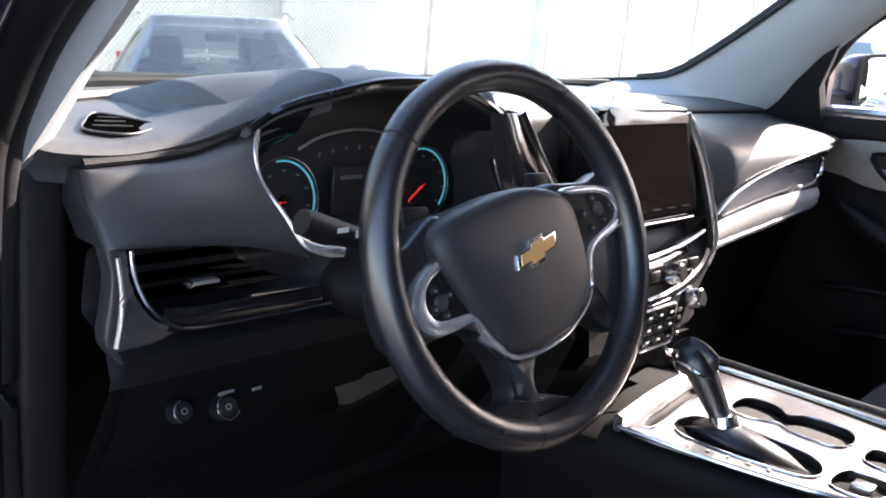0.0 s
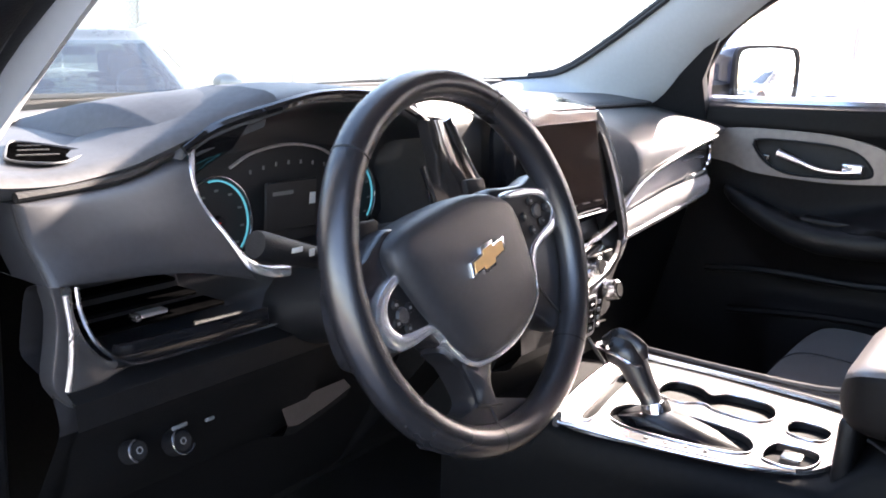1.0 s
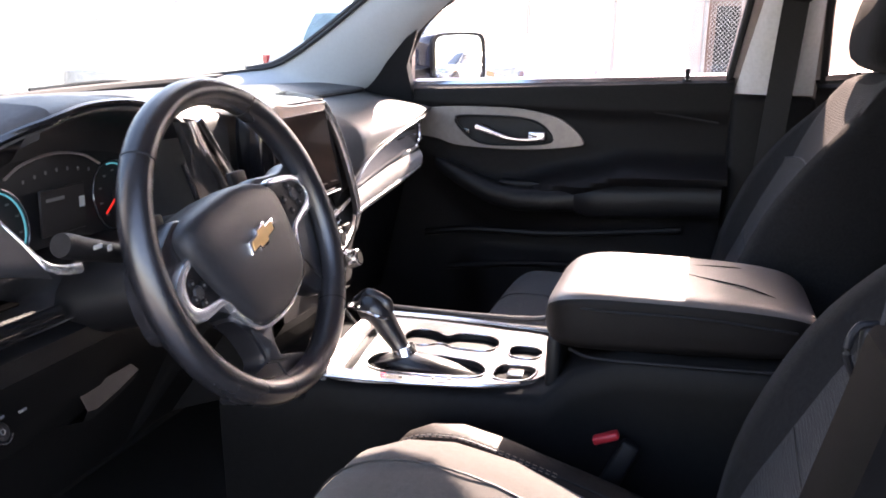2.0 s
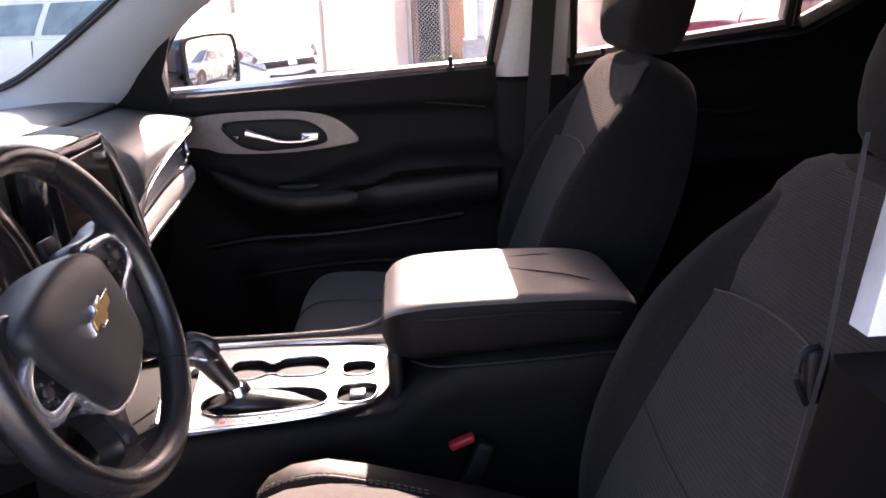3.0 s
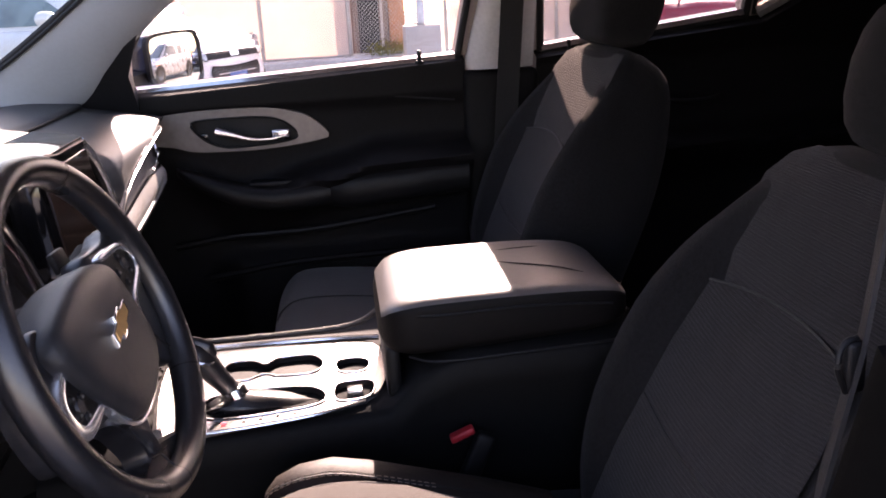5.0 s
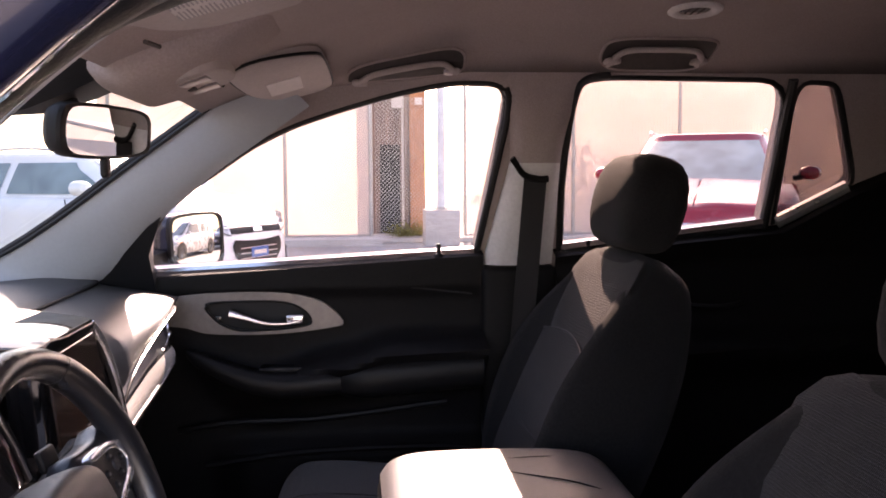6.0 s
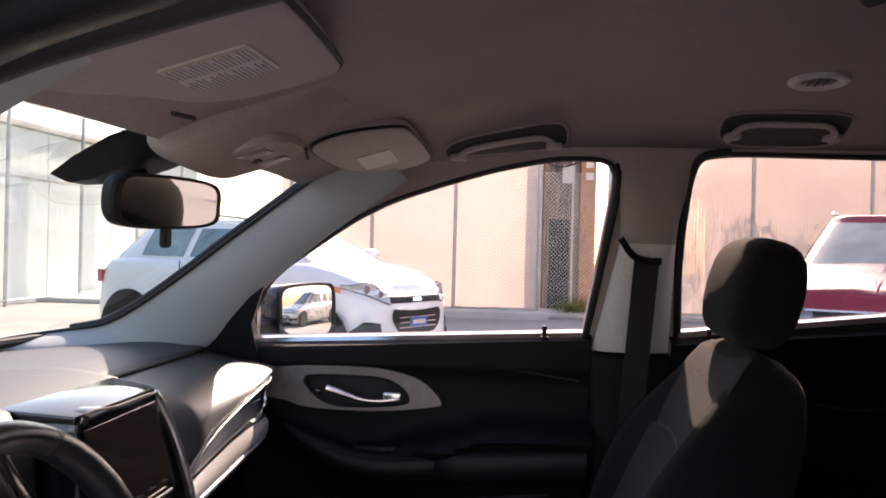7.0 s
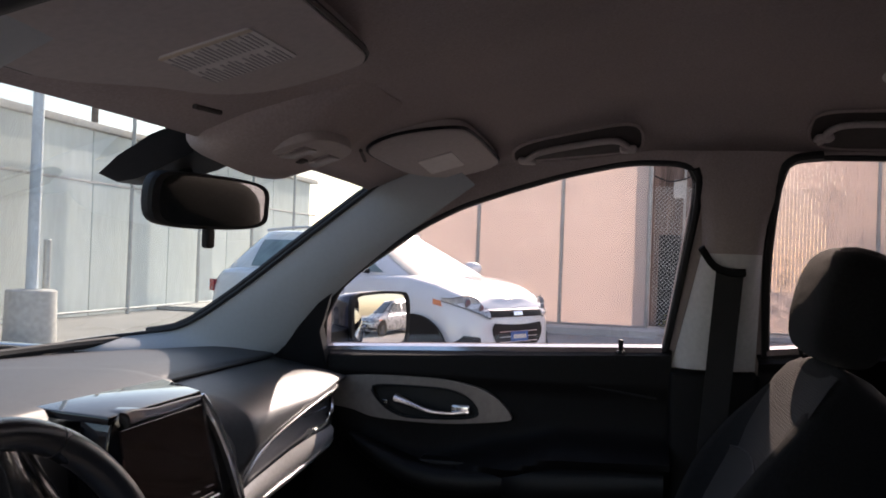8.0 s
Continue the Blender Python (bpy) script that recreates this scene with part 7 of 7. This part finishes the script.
for k in range(3):
    part("faded_mark", rbox((0.02, 0.20, 0.16), (23.32, -1.93, 3.6 - 0.27 * k), 0.004, 1), LABEL, shed, "faded pale mark")
part("meter_box", rbox((0.15, 0.3, 0.4), (23.35, -1.35, 3.1), 0.02, 1), STEEL, shed)
for k in range(3):
    part("cable", tube(spline([(23.3, -0.6, 4.1 - 0.35 * k), (23.2, -1.2, 3.95 - 0.35 * k), (23.3, -2.0, 4.2 - 0.35 * k)], 5), 0.018, 6), RUBBER, shed)
shed.matrix_basis = Matrix.Translation((-1.1, -0.3, 0)) @ Matrix.Diagonal((0.825, 0.825, 1, 1)) @ Matrix.Translation((1.1, 0.3, 0)) @ shed.matrix_basis
hs_ = thing("house", (30, -9.0, 0), "pale gabled house beyond the fence", "house")
part("wall", rbox((6, 9, 3.8), (31, -11.5, 1.9), 0.02, 1), WALL_TAN, hs_, "tan house wall")
part("roof", loft([[Vector((x, -6.5, 3.7)), Vector((x, -11.5, 6.0)), Vector((x, -16.5, 3.7)), Vector((x, -16.5, 3.5)), Vector((x, -6.5, 3.5))] for x in (27.6, 34.5)]), WALL_TAN, hs_, "pale roof")


def light_pole(at, base, label):
    e = thing("light_pole", at, label, "light pole", "car park light poles")
    x, y, z = at
    part("base", base, CONCRETE, e, "concrete footing")
    part("pole", cyl(0.085, 0.07, 7.5, 16, M(x, y, z + 0.6)), POLE_PAINT, e, "white painted steel pole")
    part("flange", cyl(0.16, 0.16, 0.03, 16, M(x, y, z + 0.74)), STEEL, e)
    part("arm", tube(spline([(x, y, z + 8.0), (x - 0.5, y - 0.3, z + 8.25), (x - 1.2, y - 0.7, z + 8.3)], 4), 0.04, 8), POLE_PAINT, e)
    part("lamp_head", rbox((0.7, 0.3, 0.12), (x - 1.5, y - 0.85, z + 8.28), 0.03, 2), STEEL, e)


light_pole((10.15, 8.0, 0.0), cyl(0.36, 0.34, 0.76, 28, M(10.15, 8.0, 0.0), 0.02), "white light pole on a round concrete footing")
light_pole((17.0, -1.95, 0.0), rbox((0.7, 0.7, 0.72), (17.0, -1.95, 0.36), 0.03, 2), "white light pole on a square concrete footing")
solo("bollard", cyl(0.05, 0.05, 1.48, 14, M(10.6, 8.1, 0.0), 0.01), STEEL, "thin grey steel post by the light pole", "post")
up = thing("utility_pole", (30, 20.5, 0), "brown wooden utility pole carrying power lines", "utility pole")
for q in ((30, 20.5), (-12, 25)):
    part("post", cyl(0.16, 0.12, 9.6, 12, M(q[0], q[1], 0)), BARK, up, "wooden post")
for k in range(3):
    part("power_line", tube(spline([(-12, 25, 8.0 + 0.5 * k), (8, 22.8, 7.4 + 0.5 * k), (30, 20.5, 8.0 + 0.5 * k)], 6), 0.02, 6), RUBBER, up, "black overhead line")
for yy in (-1.2, -1.55):
    rng = random.Random(int(-yy * 100))
    verts, faces = [], []
    for i in range(420):
        c = Vector((17.9 + rng.gauss(0, 0.12), yy + rng.gauss(0, 0.14), 0.12 + abs(rng.gauss(0, 0.12))))
        d = Vector((rng.uniform(-1, 1), rng.uniform(-1, 1), rng.uniform(-0.2, 1))).normalized() * 0.05
        s = d.cross(Vector((rng.uniform(-1, 1), rng.uniform(-1, 1), 0.3))).normalized() * 0.018
        q = len(verts)
        verts += [c, c + d * 0.5 + s, c + d, c + d * 0.5 - s]
        faces.append((q, q + 1, q + 2, q + 3))
    me = bpy.data.meshes.new("low_shrub")
    me.from_pydata([tuple(v) for v in verts], [], faces)
    me.materials.append(SHRUB)
    tagged(new("low_shrub", me), "low yellow-green shrub by the fence", "shrub")


def tree(at, h, r, seed):
    rng = random.Random(seed)
    e = thing("tree", at, "dusty green street tree beyond the fence", "tree", "street trees")
    x, y, z = at
    part("trunk", tube(spline([(x, y, z), (x + 0.1, y, z + h * 0.3), (x - 0.05, y + 0.1, z + h * 0.62)], 5), 0.2, 10, radii=[lerp(0.22, 0.09, i / 10) for i in range(11)]), BARK, e)
    for k in range(6):
        a = k * 1.05 + rng.uniform(-0.3, 0.3)
        part("limb", tube(spline([(x, y, z + h * (0.40 + 0.04 * k)), (x + r * 0.4 * math.cos(a), y + r * 0.4 * math.sin(a), z + h * (0.55 + 0.04 * k)), (x + r * 0.75 * math.cos(a), y + r * 0.75 * math.sin(a), z + h * (0.66 + 0.05 * k))], 4), 0.06, 7, radii=[lerp(0.07, 0.02, i / 8) for i in range(9)]), BARK, e)
    verts, faces = [], []
    clumps = [(rng.gauss(0, 0.42) * r, rng.gauss(0, 0.42) * r, h * rng.uniform(0.48, 0.98), rng.uniform(0.25, 0.5) * r) for _ in range(26)]
    for cx, cy, cz, cr in clumps:
        for _ in range(230):
            v = Vector((rng.gauss(0, 1), rng.gauss(0, 1), rng.gauss(0, 0.8))).normalized() * cr * rng.uniform(0.5, 1.05)
            c = Vector((x + cx, y + cy, z + cz)) + v
            d = Vector((rng.uniform(-1, 1), rng.uniform(-1, 1), rng.uniform(-1, 0.6))).normalized() * 0.14
            s = d.cross(Vector((rng.uniform(-1, 1), rng.uniform(-1, 1), 0.4))).normalized() * 0.055
            q = len(verts)
            verts += [c, c + d * 0.5 + s, c + d, c + d * 0.5 - s]
            faces.append((q, q + 1, q + 2, q + 3))
    me = bpy.data.meshes.new("crown")
    me.from_pydata([tuple(v) for v in verts], [], faces)
    me.materials.append(LEAF)
    ob = new("crown", me)
    ob.parent = e
    ob.matrix_parent_inverse = Matrix.Translation(-BASES[e])


tree((25.5, -6.2, 0), 5.4, 2.0, 3)
tree((27.0, -10.5, 0), 4.6, 1.8, 8)


# ---- parked cars ----
def parked_car(name, label, at, heading, paint, L=4.25, W=1.78, H=1.66, tops=None, cowl=1.02, roof_f=0.15, roof_r=-1.55, tail=-1.98, roof_paint=None, lean=0.0, glass=None, fz=0.0, belt=1.10, axle=0.86, open_glass=None, tumble=0.66, nose_x=0.36, nose_y=0.27, arch=0.415, panes=3):
    e = thing(name, (0, 0, 0), label, "car", "parked cars")
    hl, hw = L / 2, W / 2
    xs, zs = zip(*(tops or ((-hl, 0.98), (-hl + 0.08, 1.10), (-1.4, belt + 0.06), (0.3, belt), (cowl, belt + 0.03), (1.55, 1.02), (hl - 0.14, 0.90), (hl, 0.76))))
    glass = glass or CAR_GLASS

    def topz(x):
        return interp(x, xs, zs)

    def plan(th, grow=1.0, px=0.36, py=0.27):
        c, s = math.cos(th), math.sin(th)
        if c > 0:
            px, py = nose_x, nose_y
        return hl * math.copysign(abs(c) ** px, c), hw * grow * math.copysign(abs(s) ** py, s)

    side_k = 1.0 if nose_x < 0.4 else 0.965
    N = 72
    ths = [2 * math.pi * (i + 0.5) / N for i in range(N)]
    rows = []
    for t, g, lg in ((0.0, 0.88, 0.955), (0.06, 0.95, 0.98), (0.2, 0.985, 0.995), (0.42, 1.0, 1.0), (0.62, 0.99, 1.0), (0.80, 0.975, 0.995), (0.92, 0.95, 0.985), (0.985, 0.90, 0.965), (1.0, 0.84, 0.945)):
        row = []
        for th in ths:
            x, y = plan(th, g)
            x *= lg
            row.append(Vector((x, y, lerp(0.24, topz(x), t))))
        rows.append(row)
    for k, cr in ((0.6, 0.02), (0.3, 0.03), (0.02, 0.034)):
        rows.append([Vector((p.x, p.y / 0.84 * 0.84 * k, topz(p.x) + cr)) for p in rows[8]])
    body = part("body", loft(rows), paint, e, sharp=50)

    # cabin
    def cab(th, h):
        c, s = math.cos(th), math.sin(th)
        f, r = lerp(cowl, roof_f, h), lerp(tail, roof_r, h)
        xc, a = (f + r) / 2, (f - r) / 2
        w = lerp(hw * 0.86, hw * tumble, h ** 1.2)
        z = lerp(belt + 0.01, H - 0.06, h)
        return Vector((xc + a * math.copysign(abs(c) ** 0.30, c), w * math.copysign(abs(s) ** 0.30, s), z))

    rows = [[cab(th, h) for th in ths] for h in span(0, 1, 8)]
    for k, dz in ((0.96, 0.03), (0.85, 0.048), (0.5, 0.058), (0.02, 0.06)):
        rows.append([Vector((lerp((roof_f + roof_r) / 2, p.x, 0.5 + 0.5 * k), p.y * k, p.z + dz)) for p in rows[8]])
    if open_glass is None:
        cabin = part("cabin", loft(rows, caps=False), roof_paint or paint, e, sharp=50)
    else:
        # pillars and roof only, so that the cabin can be looked into
        glass = open_glass
        bm = bmesh.new()
        vs = [[bm.verts.new(p) for p in r] for r in rows]
        for j in range(len(rows) - 1):
            for i in range(N):
                th = (ths[i] + ths[(i + 1) % N] + (2 * math.pi if i == N - 1 else 0)) / 2
                th = (th + math.pi) % (2 * math.pi) - math.pi
                if 0 < j < 7 and (abs(th) < 0.50 or abs(th) > math.pi - 0.50):
                    continue
                bm.faces.new((vs[j][i], vs[j][(i + 1) % N], vs[j + 1][(i + 1) % N], vs[j + 1][i]))
        cabin = part("cabin", bm, roof_paint or paint, e, sharp=50)
        for s in (1, -1):
            for sx in (-0.25, -1.10):
                part("headrest", rbox((0.10, 0.25, 0.19), (sx, s * 0.37, H - 0.30), 0.05, 4), CUSHION, e, "dark head restraint")
                part("seat_back", rbox((0.16, 0.46, 0.22), (sx + 0.02, s * 0.37, H - 0.50), 0.06, 4), CUSHION, e, "dark seat back")
        part("dash_top", rbox((0.30, W * 0.72, 0.08), (cowl - 0.30, 0, belt + 0.03), 0.03, 3), BEZEL, e, "grey dashboard")
        part("inner_mirror", rbox((0.02, 0.22, 0.06), (roof_f + 0.12, 0, H - 0.16), 0.01, 2), HARD, e)
        part("wheel_rim", tube([Vector((cowl - 0.52, 0.37 + 0.17 * math.cos(a), belt + 0.10 + 0.13 * math.sin(a))) for a in span(0, 2 * math.pi, 25)[:-1]], 0.014, 6, True), HARD, e, "steering wheel rim")

    def pane(nm, t0, t1, h0, h1, material, lab=""):
        def f(u, v):
            p = cab(lerp(t0, t1, u), lerp(h0, h1, v))
            c = Vector(((cowl + tail) / 2, 0, p.z))
            return p + (p - c).normalized() * 0.012
        return part(nm, surf(f, span(0, 1, 14), span(0, 1, 6)), material, e, lab, sharp=80)

    def side_th(x, h):
        f, r = lerp(cowl, roof_f, h), lerp(tail, roof_r, h)
        q = max(-1, min(1, (x - (f + r) / 2) / ((f - r) / 2)))
        return math.acos(math.copysign(abs(q) ** (1 / 0.30), q))

    a_f = 0.42
    pane("windscreen", -math.pi / 2 + a_f + 0.62, math.pi / 2 - a_f - 0.62, 0.05, 0.93, glass, "windscreen glass")
    pane("rear_window", math.pi - 0.55, math.pi + 0.55, 0.35, 0.9, glass, "rear window glass")
    for s in (1, -1):
        for x0, x1 in ((cowl - 0.36, -0.42), (-0.52, -1.20), (-1.28, -1.62))[:panes]:
            def f(u, v, x0=x0, x1=x1, s=s):
                h = lerp(0.10, 0.86, v)
                x = lerp(x0 - 0.82 * (h - 0.1) * (1 if x0 > 0 and u < 0.5 else 0) * (1 - 2 * u if u < 0.5 else 0), x1, u)
                p = cab(s * side_th(x, h), h)
                return Vector((x, p.y + s * 0.008, p.z))
            part("side_window", surf(f, span(0, 1, 8), span(0, 1, 5)), glass, e, "side window glass", sharp=80)
        mc = Vector((cowl - 0.52, s * (hw * 0.96 + 0.10), belt + 0.11))
        part("mirror", loft([[mc + Vector((dx, s * 0.11 * w * math.cos(a), 0.075 * w * math.sin(a))) for a in span(0, 2 * math.pi, 17)[:-1]] for dx, w in ((0.09, 0.35), (0.07, 0.75), (0.02, 0.98), (-0.04, 1.0), (-0.05, 0.9))]), paint, e, "door mirror")
        part("mirror_foot", tube([mc + Vector((0.0, -s * 0.16, -0.05)), mc + Vector((0, -s * 0.05, -0.03))], 0.03, 8), HARD, e)
        part("door_seam", tube(spline([(0.45, s * (hw * 0.985 + 0.004), 0.42), (0.48, s * (hw * 0.985 + 0.002), 0.8), (0.42, s * hw * 0.95, belt)], 4), 0.006, 5), RUBBER, e)
        part("door_seam", tube(spline([(-0.48, s * (hw * 0.985 + 0.004), 0.42), (-0.47, s * (hw * 0.985 + 0.002), 0.8), (-0.47, s * hw * 0.95, belt)], 4), 0.006, 5), RUBBER, e)
        part("roof_rail", tube(spline([(roof_f - 0.15, s * hw * 0.62, H - 0.01), (-0.4, s * hw * 0.64, H + 0.03), (roof_r + 0.2, s * hw * 0.62, H - 0.01)], 5), 0.016, 6), SATIN, e)
        for wx in (hl - axle, -hl + 0.80):
            part("wheel_arch", cyl(arch, arch, 0.03, 28, M(wx, s * (hw * (side_k if wx > 0 else 1) - 0.004), arch - 0.035, (1, 0, 0), (0, 0, s), (0, -s * -1, 0)) @ Matrix.Translation((0, 0, -0.012)) if s > 0 else M(wx, -hw * (side_k if wx > 0 else 1) + 0.004, arch - 0.035, (1, 0, 0), (0, 0, 1), (0, -1, 0)) @ Matrix.Translation((0, 0, -0.012))), HARD, e, "black wheel arch lining")
            wheel_c = Vector((wx, s * (hw * (side_k if wx > 0 else 1) - 0.10), 0.335))
            ring = [[wheel_c + Vector((r * math.cos(a), s * o, r * math.sin(a))) for a in span(0, 2 * math.pi, 33)[:-1]] for r, o in ((0.22, -0.09), (0.325, -0.10), (0.335, -0.07), (0.335, 0.09), (0.325, 0.115), (0.23, 0.12))]
            ty = part("wheel", loft(ring, True, False), TYRE, e, "black tyre on an alloy wheel")
            part("rim", loft([[wheel_c + Vector((r * math.cos(a), s * o, r * math.sin(a))) for a in span(0, 2 * math.pi, 33)[:-1]] for r, o in ((0.235, 0.118), (0.225, 0.112), (0.215, 0.075), (0.05, 0.075))]), GLOSS, ty)
            for k in range(5):
                a = 2 * math.pi * k / 5
                part("spoke", tube([wheel_c + Vector((0.03 * math.cos(a), s * 0.105, 0.03 * math.sin(a))), wheel_c + Vector((0.225 * math.cos(a), s * 0.110, 0.225 * math.sin(a)))], 0.028, 6, flat=0.5), RIM, ty)
    # front end
    def nose(y, z, off=0.006):
        t = (z - 0.24) / max(0.2, topz(hl * 0.97) - 0.24)
        s = min(0.9999, (abs(y) / hw) ** (1 / nose_y))
        x = hl * max(0.0, 1 - s ** 2) ** (nose_x / 2)
        lg = interp(t, [0, 0.06, 0.2, 0.42, 0.62, 0.8, 0.92, 1.0], [0.955, 0.98, 0.995, 1.0, 1.0, 0.995, 0.985, 0.95])
        return Vector((x * lg + off, y + math.copysign(off * (abs(y) / hw) ** 4, y), z))

    def front_patch(nm, ya, yb_, za, zb, material, lab="", off=0.006, slope=0.0):
        return part(nm, surf(lambda u, v: nose(lerp(ya, yb_, u), lerp(za, zb, v) + slope * (u - 0.5), off), span(0, 1, 10), span(0, 1, 4)), material, e, lab, sharp=80)

    def headlamp(s):
        """Swept lamp with bowls behind its clear lens, deepest in the middle and drawn out along the wing."""
        def f(u, v):
            y = lerp(0.44, hw * lamp_y, u)
            lo = fz + 0.685 + lamp_rise * u + 0.05 * u * u
            hi = lo + 0.085 + 0.075 * math.sin(math.pi * min(1, u * 1.1)) - 0.055 * u * u
            return nose(s * y, lerp(lo, hi, v), 0.009)
        lamp = part("headlamp", surf(f, span(0, 1, 14), span(0, 1, 6)), LAMP_BACK, e, "clear headlamp with bright bowls", sharp=80)
        for u, r in ((0.25, 0.042), (0.58, 0.048)):
            c = f(u, 0.5) + Vector((0.010, s * 0.004, 0))
            part("lamp_eye", cyl(r, r * 0.8, 0.012, 20, M(c.x, c.y, c.z, (0, 1, 0), (0, 0, 1), (1, 0, 0)), 0.003), LAMP_CLEAR, lamp, "bright lamp reflector")
        part("lamp_edge", tube([f(u, 0.0) for u in span(0, 1, 14)] + [f(u, 1.0) for u in span(1, 0, 14)], 0.004, 6, True), HARD, lamp, "dark lamp edge")

    lamp_rise, lamp_y = (0.11, 0.87) if nose_x > 0.4 else (0.05, 0.955)
    low_k = 0.78 if nose_x > 0.4 else 1.0
    def wedge(nm, shape, material, lab, off=0.007):
        return part(nm, surf(lambda u, v: nose(*shape(u, v), off), span(0, 1, 12), span(0, 1, 8)), material, e, lab, sharp=80)

    if nose_x > 0.4:
        wedge("lower_grille", lambda u, v: ((2 * u - 1) * 0.43 * (1 - 0.30 * (1 - v) ** 3) * (1 - 0.10 * max(0.0, v - 0.8) / 0.2), fz + lerp(0.385, 0.625, v) + 0.02 * (2 * u - 1) ** 2), HARD, "black mouth-shaped lower grille")
    else:
        front_patch("lower_grille", -0.50 * low_k, 0.50 * low_k, fz + (0.41 if nose_x > 0.4 else 0.38), fz + (0.65 if nose_x > 0.4 else 0.61), HARD, "black lower grille")
    front_patch("upper_grille", -0.50, 0.50, fz + 0.70, fz + 0.765, HARD, "black upper grille")
    for k in range(3):
        front_patch("grille_bar", -0.41 * low_k, 0.41 * low_k, fz + 0.455 + 0.05 * k, fz + 0.463 + 0.05 * k, SATIN, "", 0.012)
    front_patch("grille_chrome", -0.52, 0.52, fz + 0.765, fz + 0.780, CHROME, "chrome grille bar", 0.010)
    front_patch("emblem", -0.075, 0.075, fz + 0.715, fz + 0.755, CHROME if paint is WHITE_PAINT else GOLD, "bright emblem", 0.020)
    front_patch("plate", -0.15, 0.15, fz + 0.46, fz + 0.56, PLATE_BLUE, "blue number plate", 0.018)
    front_patch("plate_bar", -0.11, 0.11, fz + 0.49, fz + 0.53, LABEL, "pale bar on the plate", 0.022)
    for s in (1, -1):
        if nose_x > 0.4:
            headlamp(s)
        else:
            front_patch("headlamp", s * 0.46, s * hw * lamp_y, fz + 0.69, fz + 0.805, LAMP_CLEAR, "clear headlamp", 0.008, lamp_rise)
        front_patch("side_marker", s * hw * lamp_y, s * hw * (lamp_y + 0.03), fz + 0.745 + lamp_rise * 0.5, fz + 0.80 + lamp_rise * 0.5, AMBER, "amber side lens", 0.010, 0.02)
        for yy in (() if nose_x > 0.4 else (0.54, 0.66)):
            front_patch("lamp_eye", s * yy, s * (yy + 0.055), fz + 0.725 + lamp_rise * 0.3, fz + 0.775 + lamp_rise * 0.3, SATIN, "bright lamp reflector", 0.014)
        if nose_x > 0.4:
            wedge("fog_recess", lambda u, v, s=s: (s * lerp(0.545 + 0.03 * v, lerp(0.80, 0.70, v), u), fz + lerp(0.375, 0.515, v) + 0.015 * u), HARD, "black wedge-shaped fog lamp recess")
        else:
            front_patch("fog_recess", s * 0.50, s * hw * 0.93, fz + (0.42 if nose_x > 0.4 else 0.36), fz + (0.53 if nose_x > 0.4 else 0.46), HARD, "black fog lamp recess")
        part("tail_lamp", loft([[Vector((-hl + 0.06 + dx, s * (hw * 0.84 + dy), z)) for dx, dy in ((0.04, 0.0), (0.05, 0.03), (0.16, 0.055), (0.16, 0.0))] for z in (0.93, 1.03, 1.07)]), RED_LENS, e, "red tail lamp")
    head = Vector((heading[0], heading[1], 0)).normalized()
    e.matrix_basis = M(at[0], at[1], at[2], (head.x, head.y, 0), (-head.y, head.x, 0), (0, 0, 1)) @ Matrix.Rotation(radians(lean), 4, "X")
    return e


parked_car("compact_suv", "white compact sport utility car parked on the paving", (8.773, 2.567, 0.0), (-0.45, -0.89), WHITE_PAINT, glass=TEAL_GLASS, panes=2, L=4.10, H=1.68, belt=1.20, cowl=1.24, roof_f=0.39, roof_r=-1.36, tail=-1.84, tumble=0.60, fz=0.165, axle=0.64, arch=0.455, nose_x=0.52, nose_y=0.34, tops=((-2.05, 0.98), (-1.95, 1.10), (-1.75, 1.20), (-1.4, 1.23), (0.24, 1.21), (1.24, 1.225), (1.56, 1.16), (1.86, 1.05), (2.04, 0.945)))
parked_car("red_suv", "red sport utility car parked by the slatted fence", (8.31, -4.02, 0.0), (-0.91, 0.41), RED_PAINT, glass=TEAL_GLASS, L=4.75, W=1.92, H=1.86, belt=1.31, tail=-2.1, fz=0.22, tops=((-2.37, 1.05), (-2.28, 1.22), (-1.4, 1.33), (0.3, 1.31), (1.02, 1.345), (1.75, 1.25), (2.2, 1.14), (2.37, 0.98)))
parked_car("silver_sedan", "grey sedan parked ahead facing this way", (3.03, 5.57, -0.21), (-0.50, -0.87), PALE_PAINT, L=4.7, W=1.82, H=1.47, belt=0.98, tail=-1.75, roof_f=0.25, roof_r=-1.15, cowl=1.15, lean=3.0, open_glass=SEDAN_GLASS, tumble=0.58, tops=((-2.35, 0.9), (-2.25, 1.02), (-1.5, 1.04), (0.3, 0.98), (1.15, 1.0), (1.8, 0.92), (2.2, 0.80), (2.35, 0.68)))
parked_car("minivan", "silver minivan parked behind in the car park", (3.0, -12.5, 0.0), (-0.85, 0.53), SILVER_PAINT, L=4.9, W=1.95, H=1.76, belt=1.08, tail=-2.25, roof_f=0.45, roof_r=-2.0, cowl=1.45)
parked_car("dark_sedan", "dark blue sedan parked beside the minivan", (7.6, -15.5, 0.0), (-0.75, 0.66), BODY, L=4.6, W=1.8, H=1.46, belt=0.98, tail=-1.75, roof_f=0.25, roof_r=-1.15, cowl=1.15, tops=((-2.3, 0.9), (-2.2, 1.02), (-1.5, 1.04), (0.3, 0.98), (1.15, 1.0), (1.8, 0.92), (2.15, 0.80), (2.3, 0.68)))
